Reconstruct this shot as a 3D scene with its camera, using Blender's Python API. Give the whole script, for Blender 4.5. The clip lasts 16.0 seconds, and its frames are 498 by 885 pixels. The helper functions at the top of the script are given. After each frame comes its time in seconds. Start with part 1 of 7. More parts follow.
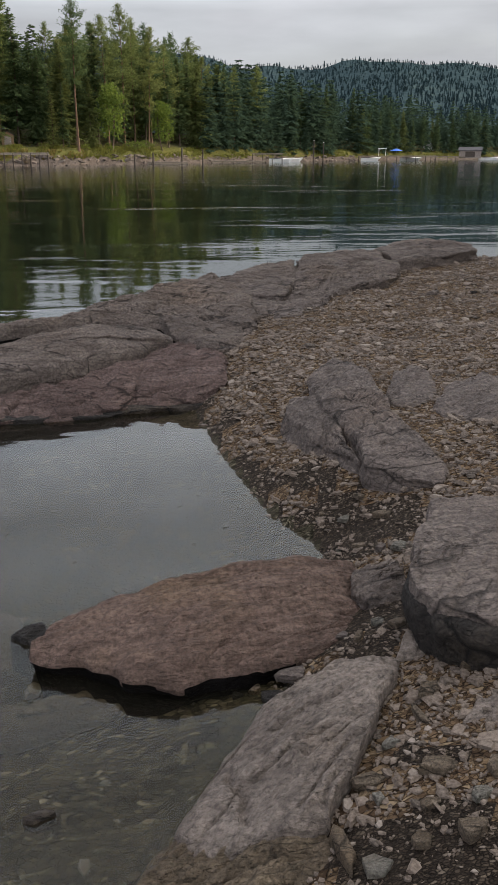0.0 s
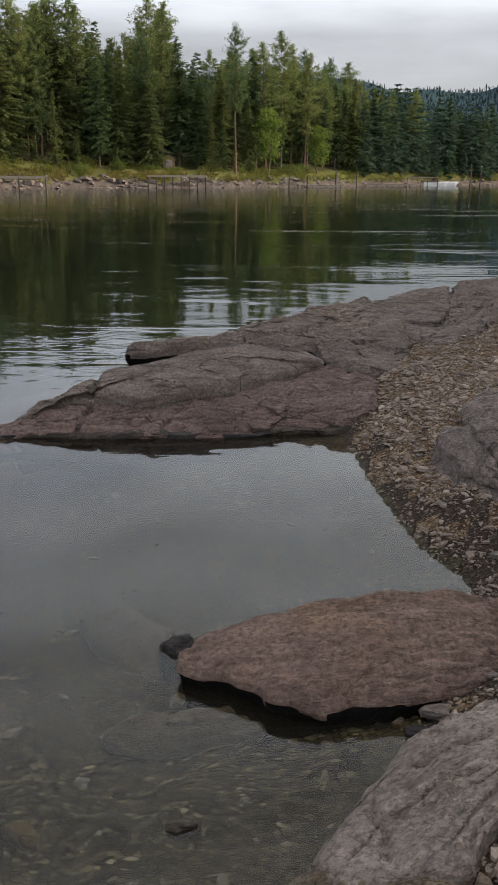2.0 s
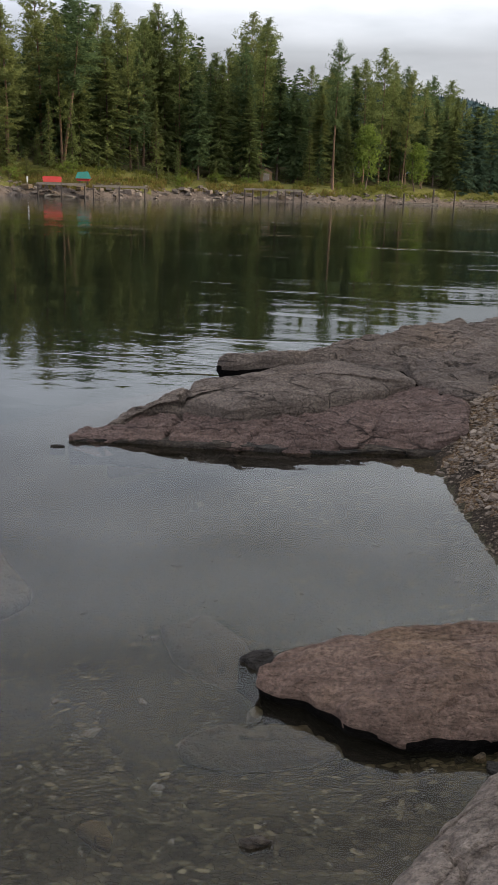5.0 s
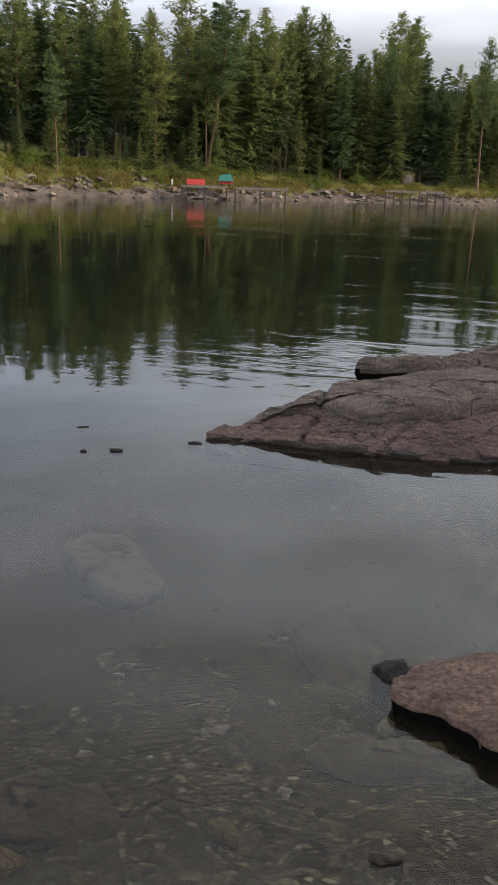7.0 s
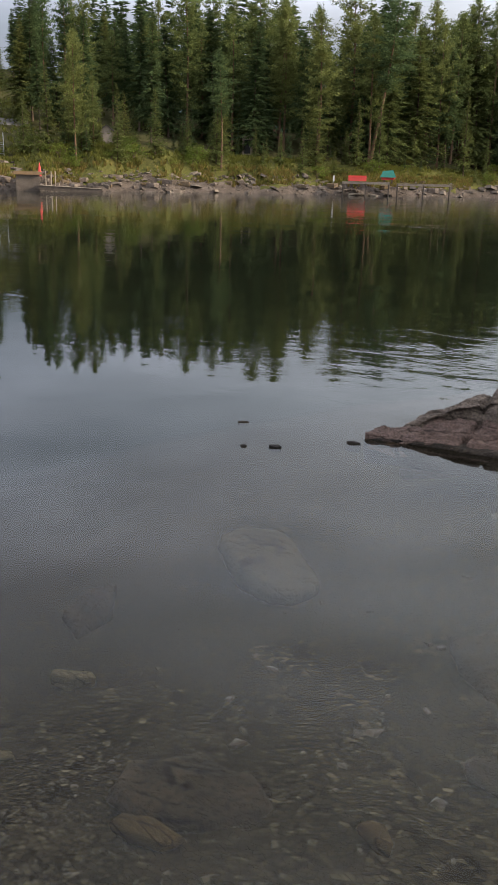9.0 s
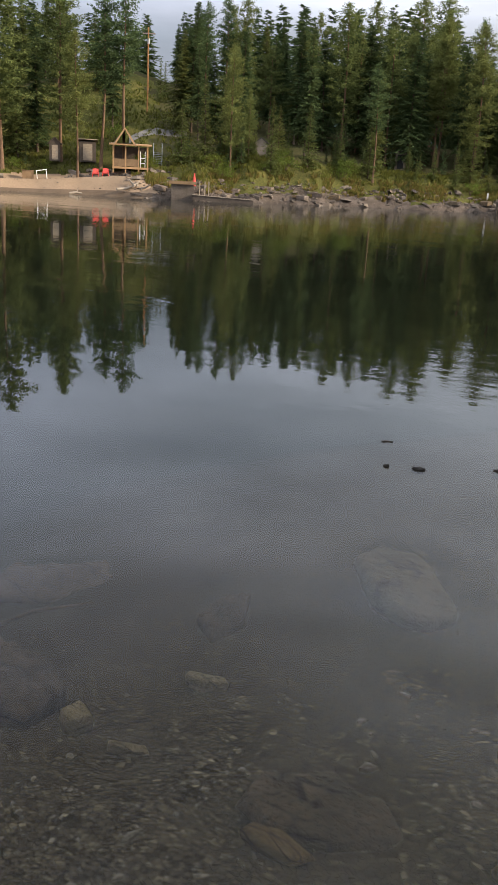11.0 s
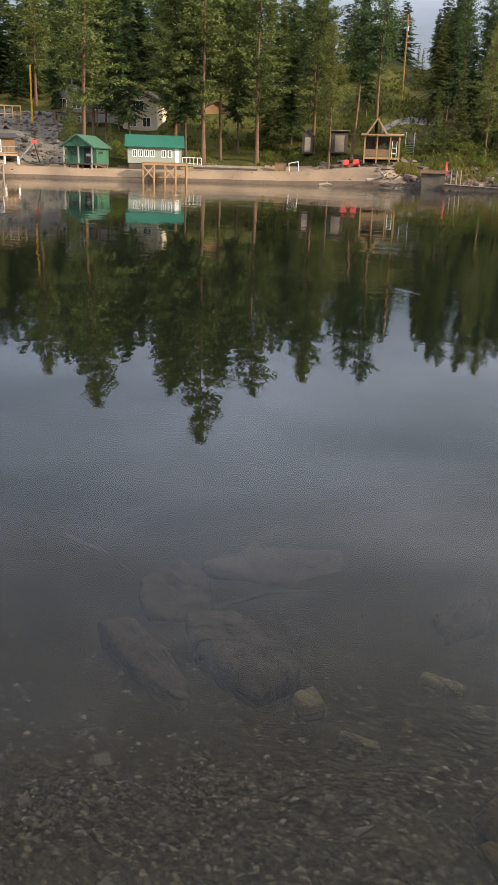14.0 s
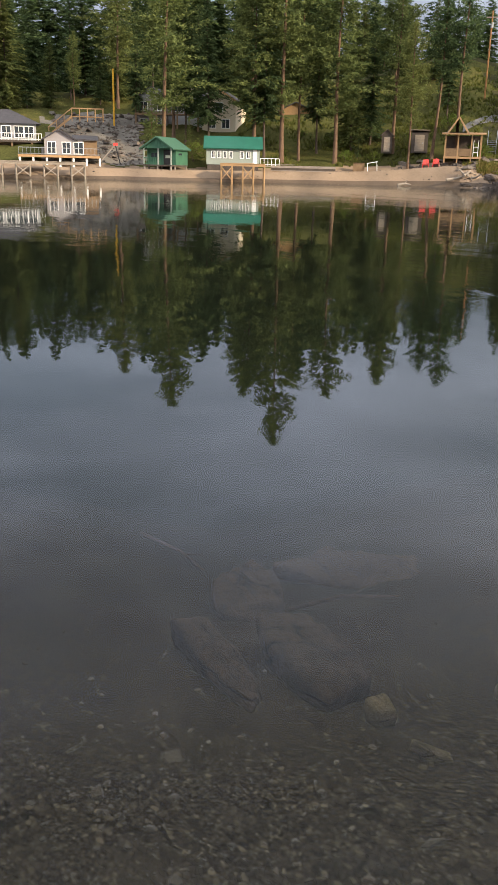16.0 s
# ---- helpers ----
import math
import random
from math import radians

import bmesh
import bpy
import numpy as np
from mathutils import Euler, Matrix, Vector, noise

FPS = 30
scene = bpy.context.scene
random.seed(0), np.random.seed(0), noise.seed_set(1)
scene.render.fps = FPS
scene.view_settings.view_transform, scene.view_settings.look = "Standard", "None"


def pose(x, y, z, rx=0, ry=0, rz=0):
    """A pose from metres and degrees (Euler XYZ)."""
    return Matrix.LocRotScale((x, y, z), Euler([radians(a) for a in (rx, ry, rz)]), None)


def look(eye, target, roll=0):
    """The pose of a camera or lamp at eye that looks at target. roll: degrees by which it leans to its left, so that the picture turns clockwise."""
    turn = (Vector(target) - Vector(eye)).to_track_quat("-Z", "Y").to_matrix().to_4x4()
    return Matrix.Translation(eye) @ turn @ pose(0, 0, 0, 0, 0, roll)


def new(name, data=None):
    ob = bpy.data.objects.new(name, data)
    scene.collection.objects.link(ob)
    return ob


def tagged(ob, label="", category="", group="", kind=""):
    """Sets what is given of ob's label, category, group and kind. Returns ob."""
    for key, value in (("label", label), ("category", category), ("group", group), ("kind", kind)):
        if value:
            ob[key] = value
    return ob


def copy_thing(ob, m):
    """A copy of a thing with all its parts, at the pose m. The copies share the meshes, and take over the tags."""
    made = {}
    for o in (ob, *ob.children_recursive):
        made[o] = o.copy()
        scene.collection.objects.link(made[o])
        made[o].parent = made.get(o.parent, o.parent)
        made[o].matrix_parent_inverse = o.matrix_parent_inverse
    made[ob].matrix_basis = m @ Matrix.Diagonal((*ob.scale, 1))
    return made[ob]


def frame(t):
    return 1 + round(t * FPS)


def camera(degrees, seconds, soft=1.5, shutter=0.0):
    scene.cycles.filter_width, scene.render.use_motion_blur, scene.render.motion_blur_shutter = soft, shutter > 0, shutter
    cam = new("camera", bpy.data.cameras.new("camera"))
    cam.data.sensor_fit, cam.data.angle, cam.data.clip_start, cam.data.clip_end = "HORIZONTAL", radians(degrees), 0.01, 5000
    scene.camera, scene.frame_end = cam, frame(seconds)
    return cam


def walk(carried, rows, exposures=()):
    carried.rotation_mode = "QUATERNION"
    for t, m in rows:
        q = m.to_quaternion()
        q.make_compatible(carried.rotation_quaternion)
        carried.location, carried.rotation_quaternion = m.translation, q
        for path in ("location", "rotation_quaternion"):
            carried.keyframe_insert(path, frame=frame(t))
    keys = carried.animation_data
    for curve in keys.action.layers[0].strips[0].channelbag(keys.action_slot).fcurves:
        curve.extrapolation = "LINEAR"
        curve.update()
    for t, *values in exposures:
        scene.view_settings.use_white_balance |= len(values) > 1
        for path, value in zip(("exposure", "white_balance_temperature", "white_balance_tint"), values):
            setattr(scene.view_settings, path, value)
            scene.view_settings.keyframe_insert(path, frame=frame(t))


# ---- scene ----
cam = camera(32.4, 16.0)
PATH = [
    (0, (-0.433, 0.253, 1.493), (-0.23, 2.139, 0.86), -0.1),
    (0.5, (-0.443, 0.251, 1.497), (-0.279, 2.141, 0.866), 0.3),
    (1, (-0.462, 0.252, 1.499), (-0.392, 2.15, 0.873), 0.5),
    (1.5, (-0.479, 0.249, 1.501), (-0.5, 2.151, 0.881), 0.4),
    (2, (-0.488, 0.243, 1.507), (-0.606, 2.152, 0.92), 0.2),
    (2.5, (-0.502, 0.237, 1.513), (-0.706, 2.144, 0.946), 0.8),
    (3, (-0.504, 0.24, 1.513), (-0.752, 2.144, 0.95), 1.3),
    (5.5, (-0.533, 0.243, 1.516), (-0.886, 2.131, 0.956), 2.2),
    (6, (-0.542, 0.251, 1.511), (-0.983, 2.12, 0.949), 2.1),
    (6.5, (-0.552, 0.25, 1.512), (-1.069, 2.098, 0.949), 1.9),
    (7, (-0.567, 0.257, 1.508), (-1.167, 2.079, 0.943), 1.7),
    (7.5, (-0.574, 0.252, 1.512), (-1.226, 2.056, 0.943), 1.9),
    (8, (-0.585, 0.25, 1.513), (-1.282, 2.035, 0.939), 2.1),
    (8.5, (-0.598, 0.244, 1.512), (-1.369, 1.995, 0.93), 2.0),
    (9, (-0.616, 0.222, 1.522), (-1.531, 1.902, 0.941), 1.4),
    (11.5, (-0.686, 0.166, 1.546), (-1.945, 1.613, 0.981), 3.2),
    (12, (-0.707, 0.173, 1.55), (-2.086, 1.504, 0.98), 2.7),
    (12.5, (-0.728, 0.177, 1.527), (-2.184, 1.421, 0.948), 2.1),
    (13, (-0.722, 0.17, 1.518), (-2.182, 1.402, 0.927), 2.3),
    (13.5, (-0.738, 0.171, 1.515), (-2.206, 1.387, 0.911), 2.3),
    (14, (-0.748, 0.153, 1.522), (-2.287, 1.278, 0.916), 1.8),
    (14.5, (-0.747, 0.143, 1.528), (-2.331, 1.203, 0.924), 1.4),
    (15, (-0.759, 0.153, 1.519), (-2.368, 1.176, 0.914), 1.5),
    (15.5, (-0.744, 0.148, 1.532), (-2.359, 1.158, 0.923), 1.5),
    (16, (-0.754, 0.142, 1.53), (-2.385, 1.126, 0.921), 1.4),
]
walk(cam, [(t, look(eye, target, roll)) for t, eye, target, roll in PATH], [(0.0, 0.52), (16.0, 0.52)])

# ---- light ----
world = bpy.data.worlds.new("sky")
scene.world = world
world.use_nodes = True
wn, wl = world.node_tree.nodes, world.node_tree.links
wn.clear()
CLOUD = 1.0
SUN_AZ, SUN_EL = 62.0, 22.0            # degrees to the right of +y, above the horizon
sky = wn.new("ShaderNodeTexSky")
sky.sky_type, sky.sun_disc = "NISHITA", False
sky.sun_elevation, sky.sun_rotation = radians(SUN_EL), radians(SUN_AZ)
sky.air_density, sky.dust_density = 1.0, 2.0
skybg = wn.new("ShaderNodeBackground")
skybg.inputs["Strength"].default_value = 0.07
wl.new(sky.outputs[0], skybg.inputs["Color"])
cloudbg = wn.new("ShaderNodeBackground")
wtc = wn.new("ShaderNodeTexCoord")
wmap = wn.new("ShaderNodeMapping")
wmap.inputs["Scale"].default_value = (1.6, 1.6, 7.0)
wl.new(wtc.outputs["Generated"], wmap.inputs["Vector"])
wnoise = wn.new("ShaderNodeTexNoise")
wnoise.inputs["Scale"].default_value, wnoise.inputs["Detail"].default_value = 1.7, 5
wnoise.inputs["Roughness"].default_value = 0.55
wl.new(wmap.outputs[0], wnoise.inputs["Vector"])
wramp = wn.new("ShaderNodeMapRange")
wramp.inputs["From Min"].default_value, wramp.inputs["From Max"].default_value = 0.30, 0.62
wramp.inputs["To Min"].default_value, wramp.inputs["To Max"].default_value = 0.66, 0.97
wl.new(wnoise.outputs["Fac"], wramp.inputs["Value"])
wmix = wn.new("ShaderNodeMixShader")
# thicker towards the sun, thinner and bluer away from it
wthin = wn.new("ShaderNodeSeparateXYZ")
wl.new(wtc.outputs["Generated"], wthin.inputs[0])
wlean = wn.new("ShaderNodeMath")
wlean.operation, wlean.use_clamp = "MULTIPLY_ADD", True
wlean.inputs[1].default_value = 0.26
wl.new(wthin.outputs["X"], wlean.inputs[0])
wl.new(wramp.outputs[0], wlean.inputs[2])
wl.new(wlean.outputs[0], wmix.inputs["Fac"])
wl.new(skybg.outputs[0], wmix.inputs[1])
wl.new(cloudbg.outputs[0], wmix.inputs[2])
# the cloud sheet is brightest some way above the hills
wsep = wn.new("ShaderNodeSeparateXYZ")
wl.new(wtc.outputs["Generated"], wsep.inputs[0])
wup = wn.new("ShaderNodeValToRGB")
wup.color_ramp.elements[0].color = (0.60, 0.60, 0.60, 1)
wup.color_ramp.elements[1].color = (2.2, 2.2, 2.2, 1)
for p, level in ((0.06, 0.50), (0.145, 0.54), (0.20, 1.42), (0.34, 1.80), (0.62, 1.35)):
    wup.color_ramp.elements.new(p).color = (level, level, level, 1)
wl.new(wsep.outputs["Z"], wup.inputs["Fac"])
wgain = wn.new("ShaderNodeMath")
wgain.operation = "MULTIPLY"
wgain.inputs[1].default_value = CLOUD
# soft brighter and duller bands in the cloud sheet
wband = wn.new("ShaderNodeTexNoise")
wband.inputs["Scale"].default_value, wband.inputs["Detail"].default_value = 2.6, 6
wl.new(wmap.outputs[0], wband.inputs["Vector"])
wsoft = wn.new("ShaderNodeMapRange")
wsoft.inputs["From Min"].default_value, wsoft.inputs["From Max"].default_value = 0.34, 0.66
wsoft.inputs["To Min"].default_value, wsoft.inputs["To Max"].default_value = 0.84, 1.16
wl.new(wband.outputs["Fac"], wsoft.inputs["Value"])
wlevel = wn.new("ShaderNodeMath")
wlevel.operation = "MULTIPLY"
wl.new(wup.outputs["Color"], wlevel.inputs[0])
wl.new(wsoft.outputs[0], wlevel.inputs[1])
# away from the sun the sheet is dimmer and lets more blue through
wside = wn.new("ShaderNodeMapRange")
wside.inputs["From Min"].default_value, wside.inputs["From Max"].default_value = -0.80, -0.15
wl.new(wsep.outputs["X"], wside.inputs["Value"])
wtint = wn.new("ShaderNodeValToRGB")
wtint.color_ramp.elements[0].color = (0.540, 0.567, 0.690, 1)
wtint.color_ramp.elements[1].color = (0.735, 0.752, 0.800, 1)
wl.new(wside.outputs[0], wtint.inputs["Fac"])
wl.new(wtint.outputs["Color"], cloudbg.inputs["Color"])
wl.new(wlevel.outputs[0], wgain.inputs[0])
wl.new(wgain.outputs[0], cloudbg.inputs["Strength"])
wout = wn.new("ShaderNodeOutputWorld")
wl.new(wmix.outputs[0], wout.inputs["Surface"])

sun = new("sun", bpy.data.lights.new("sun", "SUN"))
sun.data.energy, sun.data.angle, sun.data.color = 5.0, radians(3), (1.0, 0.83, 0.60)
sun.matrix_world = look((60 * math.sin(radians(SUN_AZ)), 60 * math.cos(radians(SUN_AZ)), 60 * math.tan(radians(SUN_EL))), (0, 0, 0))

# ---- noise on arrays ----
def _lat(ix, iy, seed):
    h = (ix * 374761393 + iy * 668265263 + seed * 1274126177) & 0xFFFFFFFF
    h = ((h ^ (h >> 13)) * 1274126177) & 0xFFFFFFFF
    return ((h ^ (h >> 16)) & 0xFFFF) / 65535.0


def vnoise(x, y, seed=0):
    """Smooth noise on the plane, -1 to 1, for arrays."""
    x, y = np.asarray(x, float), np.asarray(y, float)
    ix, iy = np.floor(x).astype(np.int64), np.floor(y).astype(np.int64)
    fx, fy = x - ix, y - iy
    fx, fy = fx * fx * (3 - 2 * fx), fy * fy * (3 - 2 * fy)
    a = _lat(ix, iy, seed) * (1 - fx) + _lat(ix + 1, iy, seed) * fx
    b = _lat(ix, iy + 1, seed) * (1 - fx) + _lat(ix + 1, iy + 1, seed) * fx
    return 2 * (a * (1 - fy) + b * fy) - 1


def fbm(x, y, seed=0, octaves=4, gain=0.5):
    total, amp = 0.0, 1.0
    for k in range(octaves):
        total = total + amp * vnoise(np.asarray(x) * 2**k + 17.3 * k, np.asarray(y) * 2**k - 9.1 * k, seed + k)
        amp *= gain
    return total


# ---- materials ----
class Mat:
    """A node material in the making."""

    def __init__(self, name, rough=0.8, metal=0.0, spec=0.3):
        self.m = bpy.data.materials.new(name)
        self.m.use_nodes = True
        self.t = self.m.node_tree
        self.b = self.t.nodes["Principled BSDF"]
        self.b.inputs["Roughness"].default_value = rough
        self.b.inputs["Metallic"].default_value = metal
        self.b.inputs["Specular IOR Level"].default_value = spec

    def node(self, kind, **values):
        n = self.t.nodes.new(kind)
        for key, value in values.items():
            n.inputs[key.replace("_", " ")].default_value = value
        return n

    def link(self, a, b):
        self.t.links.new(a, b)

    def coord(self, stretch=(1, 1, 1), turn=(0, 0, 0), world=True):
        src = self.node("ShaderNodeNewGeometry").outputs["Position"] if world else self.node("ShaderNodeTexCoord").outputs["Object"]
        mp = self.node("ShaderNodeMapping", Scale=stretch, Rotation=tuple(radians(a) for a in turn))
        self.link(src, mp.inputs["Vector"])
        return mp.outputs[0]

    def noise(self, scale, vec=None, detail=4.0, rough=0.6, distort=0.0):
        n = self.node("ShaderNodeTexNoise", Scale=scale, Detail=detail, Roughness=rough, Distortion=distort)
        if vec is not None:
            self.link(vec, n.inputs["Vector"])
        return n.outputs["Fac"]

    def ramp(self, fac, stops):
        r = self.t.nodes.new("ShaderNodeValToRGB")
        e = r.color_ramp.elements
        while len(e) < len(stops):
            e.new(0.5)
        for el, (p, c) in zip(e, stops):
            el.position, el.color = p, (*c, 1)
        self.link(fac, r.inputs["Fac"])
        return r.outputs["Color"]

    def mix(self, fac, a, b, how="MIX"):
        n = self.t.nodes.new("ShaderNodeMix")
        n.data_type, n.blend_type = "RGBA", how
        for sock, v in ((n.inputs["Factor"], fac), (n.inputs["A"], a), (n.inputs["B"], b)):
            sock = {"Factor": n.inputs[0], "A": n.inputs[6], "B": n.inputs[7]}[sock.name]
            if isinstance(v, bpy.types.NodeSocket):
                self.link(v, sock)
            else:
                sock.default_value = v if isinstance(v, (int, float)) else (*v, 1)
        return n.outputs[2]

    def range(self, fac, a, b, lo=0.0, hi=1.0):
        n = self.node("ShaderNodeMapRange", From_Min=a, From_Max=b, To_Min=lo, To_Max=hi)
        self.link(fac, n.inputs["Value"])
        return n.outputs[0]

    def bump(self, height, strength=0.5, dist=0.02):
        n = self.node("ShaderNodeBump", Strength=strength, Distance=dist)
        self.link(height, n.inputs["Height"])
        last = self.b.inputs["Normal"].links
        if last:
            self.link(last[0].from_socket, n.inputs["Normal"])
        self.link(n.outputs[0], self.b.inputs["Normal"])
        return self

    def color(self, sock):
        if isinstance(sock, bpy.types.NodeSocket):
            self.link(sock, self.b.inputs["Base Color"])
        else:
            self.b.inputs["Base Color"].default_value = (*sock, 1)
        return self

    def roughness(self, sock):
        self.link(sock, self.b.inputs["Roughness"])
        return self


def plain(name, c, rough=0.7, scale=3.0, vary=0.25, metal=0.0, bump=0.0, stretch=(1, 1, 1)):
    """A painted or weathered surface: a colour with two scales of variation."""
    k = Mat(name, rough, metal)
    v = k.coord(stretch)
    lo, hi = tuple(x * (1 - vary) for x in c), tuple(min(1, x * (1 + vary)) for x in c)
    col = k.ramp(k.noise(scale, v), [(0.3, lo), (0.7, hi)])
    fine = k.noise(scale * 9, v, 3)
    col = k.mix(0.35, col, k.ramp(fine, [(0.35, lo), (0.65, hi)]))
    k.color(col)
    if bump:
        k.bump(fine, 0.6, bump)
    return k.m


def rock_material(name, dark, mid, light, turn=25.0, warm=(0.25, 0.17, 0.10), warmth=0.35, grain=1.0, crack=1.0, spec=0.25):
    k = Mat(name, 0.82, spec=spec)
    v = k.coord()
    bed = k.coord((2.0, 9.0, 9.0), (10, 0, turn))
    big = k.noise(2.2 * grain, v, 5)
    streak = k.noise(2.2 * grain, bed, 6, 0.65, 0.4)
    fine = k.noise(60 * grain, v, 4, 0.7)
    speck = k.noise(190 * grain, v, 2, 0.6)
    col = k.ramp(big, [(0.28, dark), (0.5, mid), (0.75, light)])
    col = k.mix(0.55, col, k.ramp(streak, [(0.3, dark), (0.52, mid), (0.72, light)]))
    col = k.mix(k.range(k.noise(1.3 * grain, v, 3), 0.52, 0.72, 0.0, warmth), col, warm)
    col = k.mix(k.range(fine, 0.38, 0.66, 0.0, 0.72), col, tuple(x * 0.5 for x in dark))
    col = k.mix(k.range(speck, 0.62, 0.75, 0.0, 0.18), col, tuple(min(1, x * 1.6) for x in light))
    # crack lines: shade inside them is put into the colour as well as bump
    warp = k.node("ShaderNodeTexNoise", Scale=3.0, Detail=3.0)
    k.link(v, warp.inputs["Vector"])
    lines = []
    for stretch, sc, wide, dark_by in (((0.7, 3.4, 3.4), 1.5 * grain, 0.040, 0.95), ((1.2, 6.8, 6.8), 2.6 * grain, 0.042, 0.70), ((2.0, 11.0, 11.0), 3.4 * grain, 0.050, 0.36)):
        base = k.coord(stretch, (8, 0, turn))
        mv = k.node("ShaderNodeVectorMath")
        mv.operation = "MULTIPLY_ADD"
        k.link(warp.outputs["Color"], mv.inputs[0])
        mv.inputs[1].default_value = (0.45, 0.45, 0.45)
        k.link(base, mv.inputs[2])
        vor = k.node("ShaderNodeTexVoronoi", Scale=sc)
        vor.feature = "DISTANCE_TO_EDGE"
        k.link(mv.outputs[0], vor.inputs["Vector"])
        lines.append(k.range(vor.outputs["Distance"], 0.0, wide, 0.0, 1.0))
        here = k.range(k.noise(1.2 * grain + 0.9 * sc, v, 2), 0.43, 0.56, 0.0, dark_by * crack)
        cut = k.node("ShaderNodeMath")
        cut.operation = "MULTIPLY"
        k.link(k.range(vor.outputs["Distance"], 0.0, wide, 1.0, 0.0), cut.inputs[0])
        k.link(here, cut.inputs[1])
        col = k.mix(cut.outputs[0], col, tuple(x * 0.35 for x in dark))
    k.color(col)
    k.bump(streak, 1.0, 0.04).bump(lines[0], 0.6 * crack, 0.012).bump(lines[1], 0.6 * crack, 0.010).bump(lines[2], 0.6, 0.006).bump(fine, 1.0, 0.014).bump(speck, 0.6, 0.004)
    return k.m


ROCK = rock_material("outcrop_rock", (0.080, 0.062, 0.053), (0.186, 0.147, 0.123), (0.290, 0.236, 0.198), 12, (0.28, 0.19, 0.13), 0.3)
ROCK_RED = rock_material("red_slab_rock", (0.074, 0.049, 0.038), (0.191, 0.125, 0.096), (0.303, 0.210, 0.159), 20, (0.353, 0.223, 0.104), 0.5, 1.0, 0.3)
ROCK_LEDGE = rock_material("purple_brown_ledge_rock", (0.070, 0.048, 0.042), (0.180, 0.122, 0.104), (0.285, 0.203, 0.172), 8, (0.30, 0.19, 0.13))
ROCK_TAN = rock_material("tan_slab_rock", (0.100, 0.080, 0.066), (0.250, 0.200, 0.165), (0.390, 0.322, 0.266), 55, (0.42, 0.28, 0.16), 0.35, 1.0, 0.35)
ROCK_GREY = rock_material("grey_slate_rock", (0.086, 0.068, 0.057), (0.198, 0.157, 0.134), (0.293, 0.242, 0.205), 60, (0.274, 0.187, 0.130), 0.4)
ROCK_BROWN = rock_material("damp_brown_rock", (0.055, 0.041, 0.027), (0.160, 0.118, 0.078), (0.27, 0.205, 0.135), 40, (0.30, 0.19, 0.08), 0.6)
# wet stones, and two dark faces with shade in their colour
ROCK_DARK = rock_material("wet_and_shaded_rock", (0.015, 0.013, 0.011), (0.042, 0.036, 0.031), (0.09, 0.076, 0.066), 20)
# near black: the shade of the undercut is in this colour, with the wet
ROCK_SHADED_FOOT = rock_material("wet_shaded_rock_foot", (0.004, 0.003, 0.003), (0.009, 0.008, 0.007), (0.022, 0.018, 0.016), 20, (0.02, 0.015, 0.01), 0.3, 1.0, 0.5, 0.05)


def pebble_material(name, stops, wet=False, fine=120.0):
    k = Mat(name, 0.45 if wet else 0.85, spec=0.4 if wet else 0.25)
    rnd = k.t.nodes.new("ShaderNodeNewGeometry").outputs["Random Per Island"]
    n = k.noise(fine, k.coord(), 3, 0.65)
    col = k.mix(0.45, k.ramp(rnd, stops), k.ramp(n, [(0.3, tuple(x * 0.45 for x in stops[0][1])), (0.75, stops[-1][1])]))
    k.color(col).bump(n, 0.5, 0.003)
    return k.m


PEBBLE = pebble_material("gravel_stone", [(0.0, (0.028, 0.020, 0.014)), (0.2, (0.070, 0.049, 0.035)), (0.5, (0.124, 0.088, 0.063)), (0.75, (0.162, 0.119, 0.088)), (0.93, (0.208, 0.160, 0.122)), (1.0, (0.323, 0.265, 0.215))])
PEBBLE_WET = pebble_material("river_bed_stone", [(0.0, (0.011, 0.009, 0.006)), (0.3, (0.033, 0.027, 0.017)), (0.6, (0.054, 0.045, 0.030)), (0.85, (0.080, 0.067, 0.045)), (0.97, (0.115, 0.097, 0.068)), (1.0, (0.179, 0.155, 0.113))], True)
RIPRAP = pebble_material("bank_boulder", [(0.0, (0.03, 0.024, 0.020)), (0.5, (0.10, 0.079, 0.066)), (1.0, (0.24, 0.197, 0.163))], fine=5.0)


def soil_material(name, a, b, c, scale=6.0, bump=0.02):
    k = Mat(name, 0.95, spec=0.0)
    v = k.coord()
    n1, n2 = k.noise(scale * 0.25, v, 4), k.noise(scale * 4, v, 5, 0.7)
    col = k.mix(0.5, k.ramp(n1, [(0.3, a), (0.55, b), (0.75, c)]), k.ramp(n2, [(0.3, a), (0.5, b), (0.72, c)]))
    k.color(col).bump(n2, 0.8, bump)
    return k.m


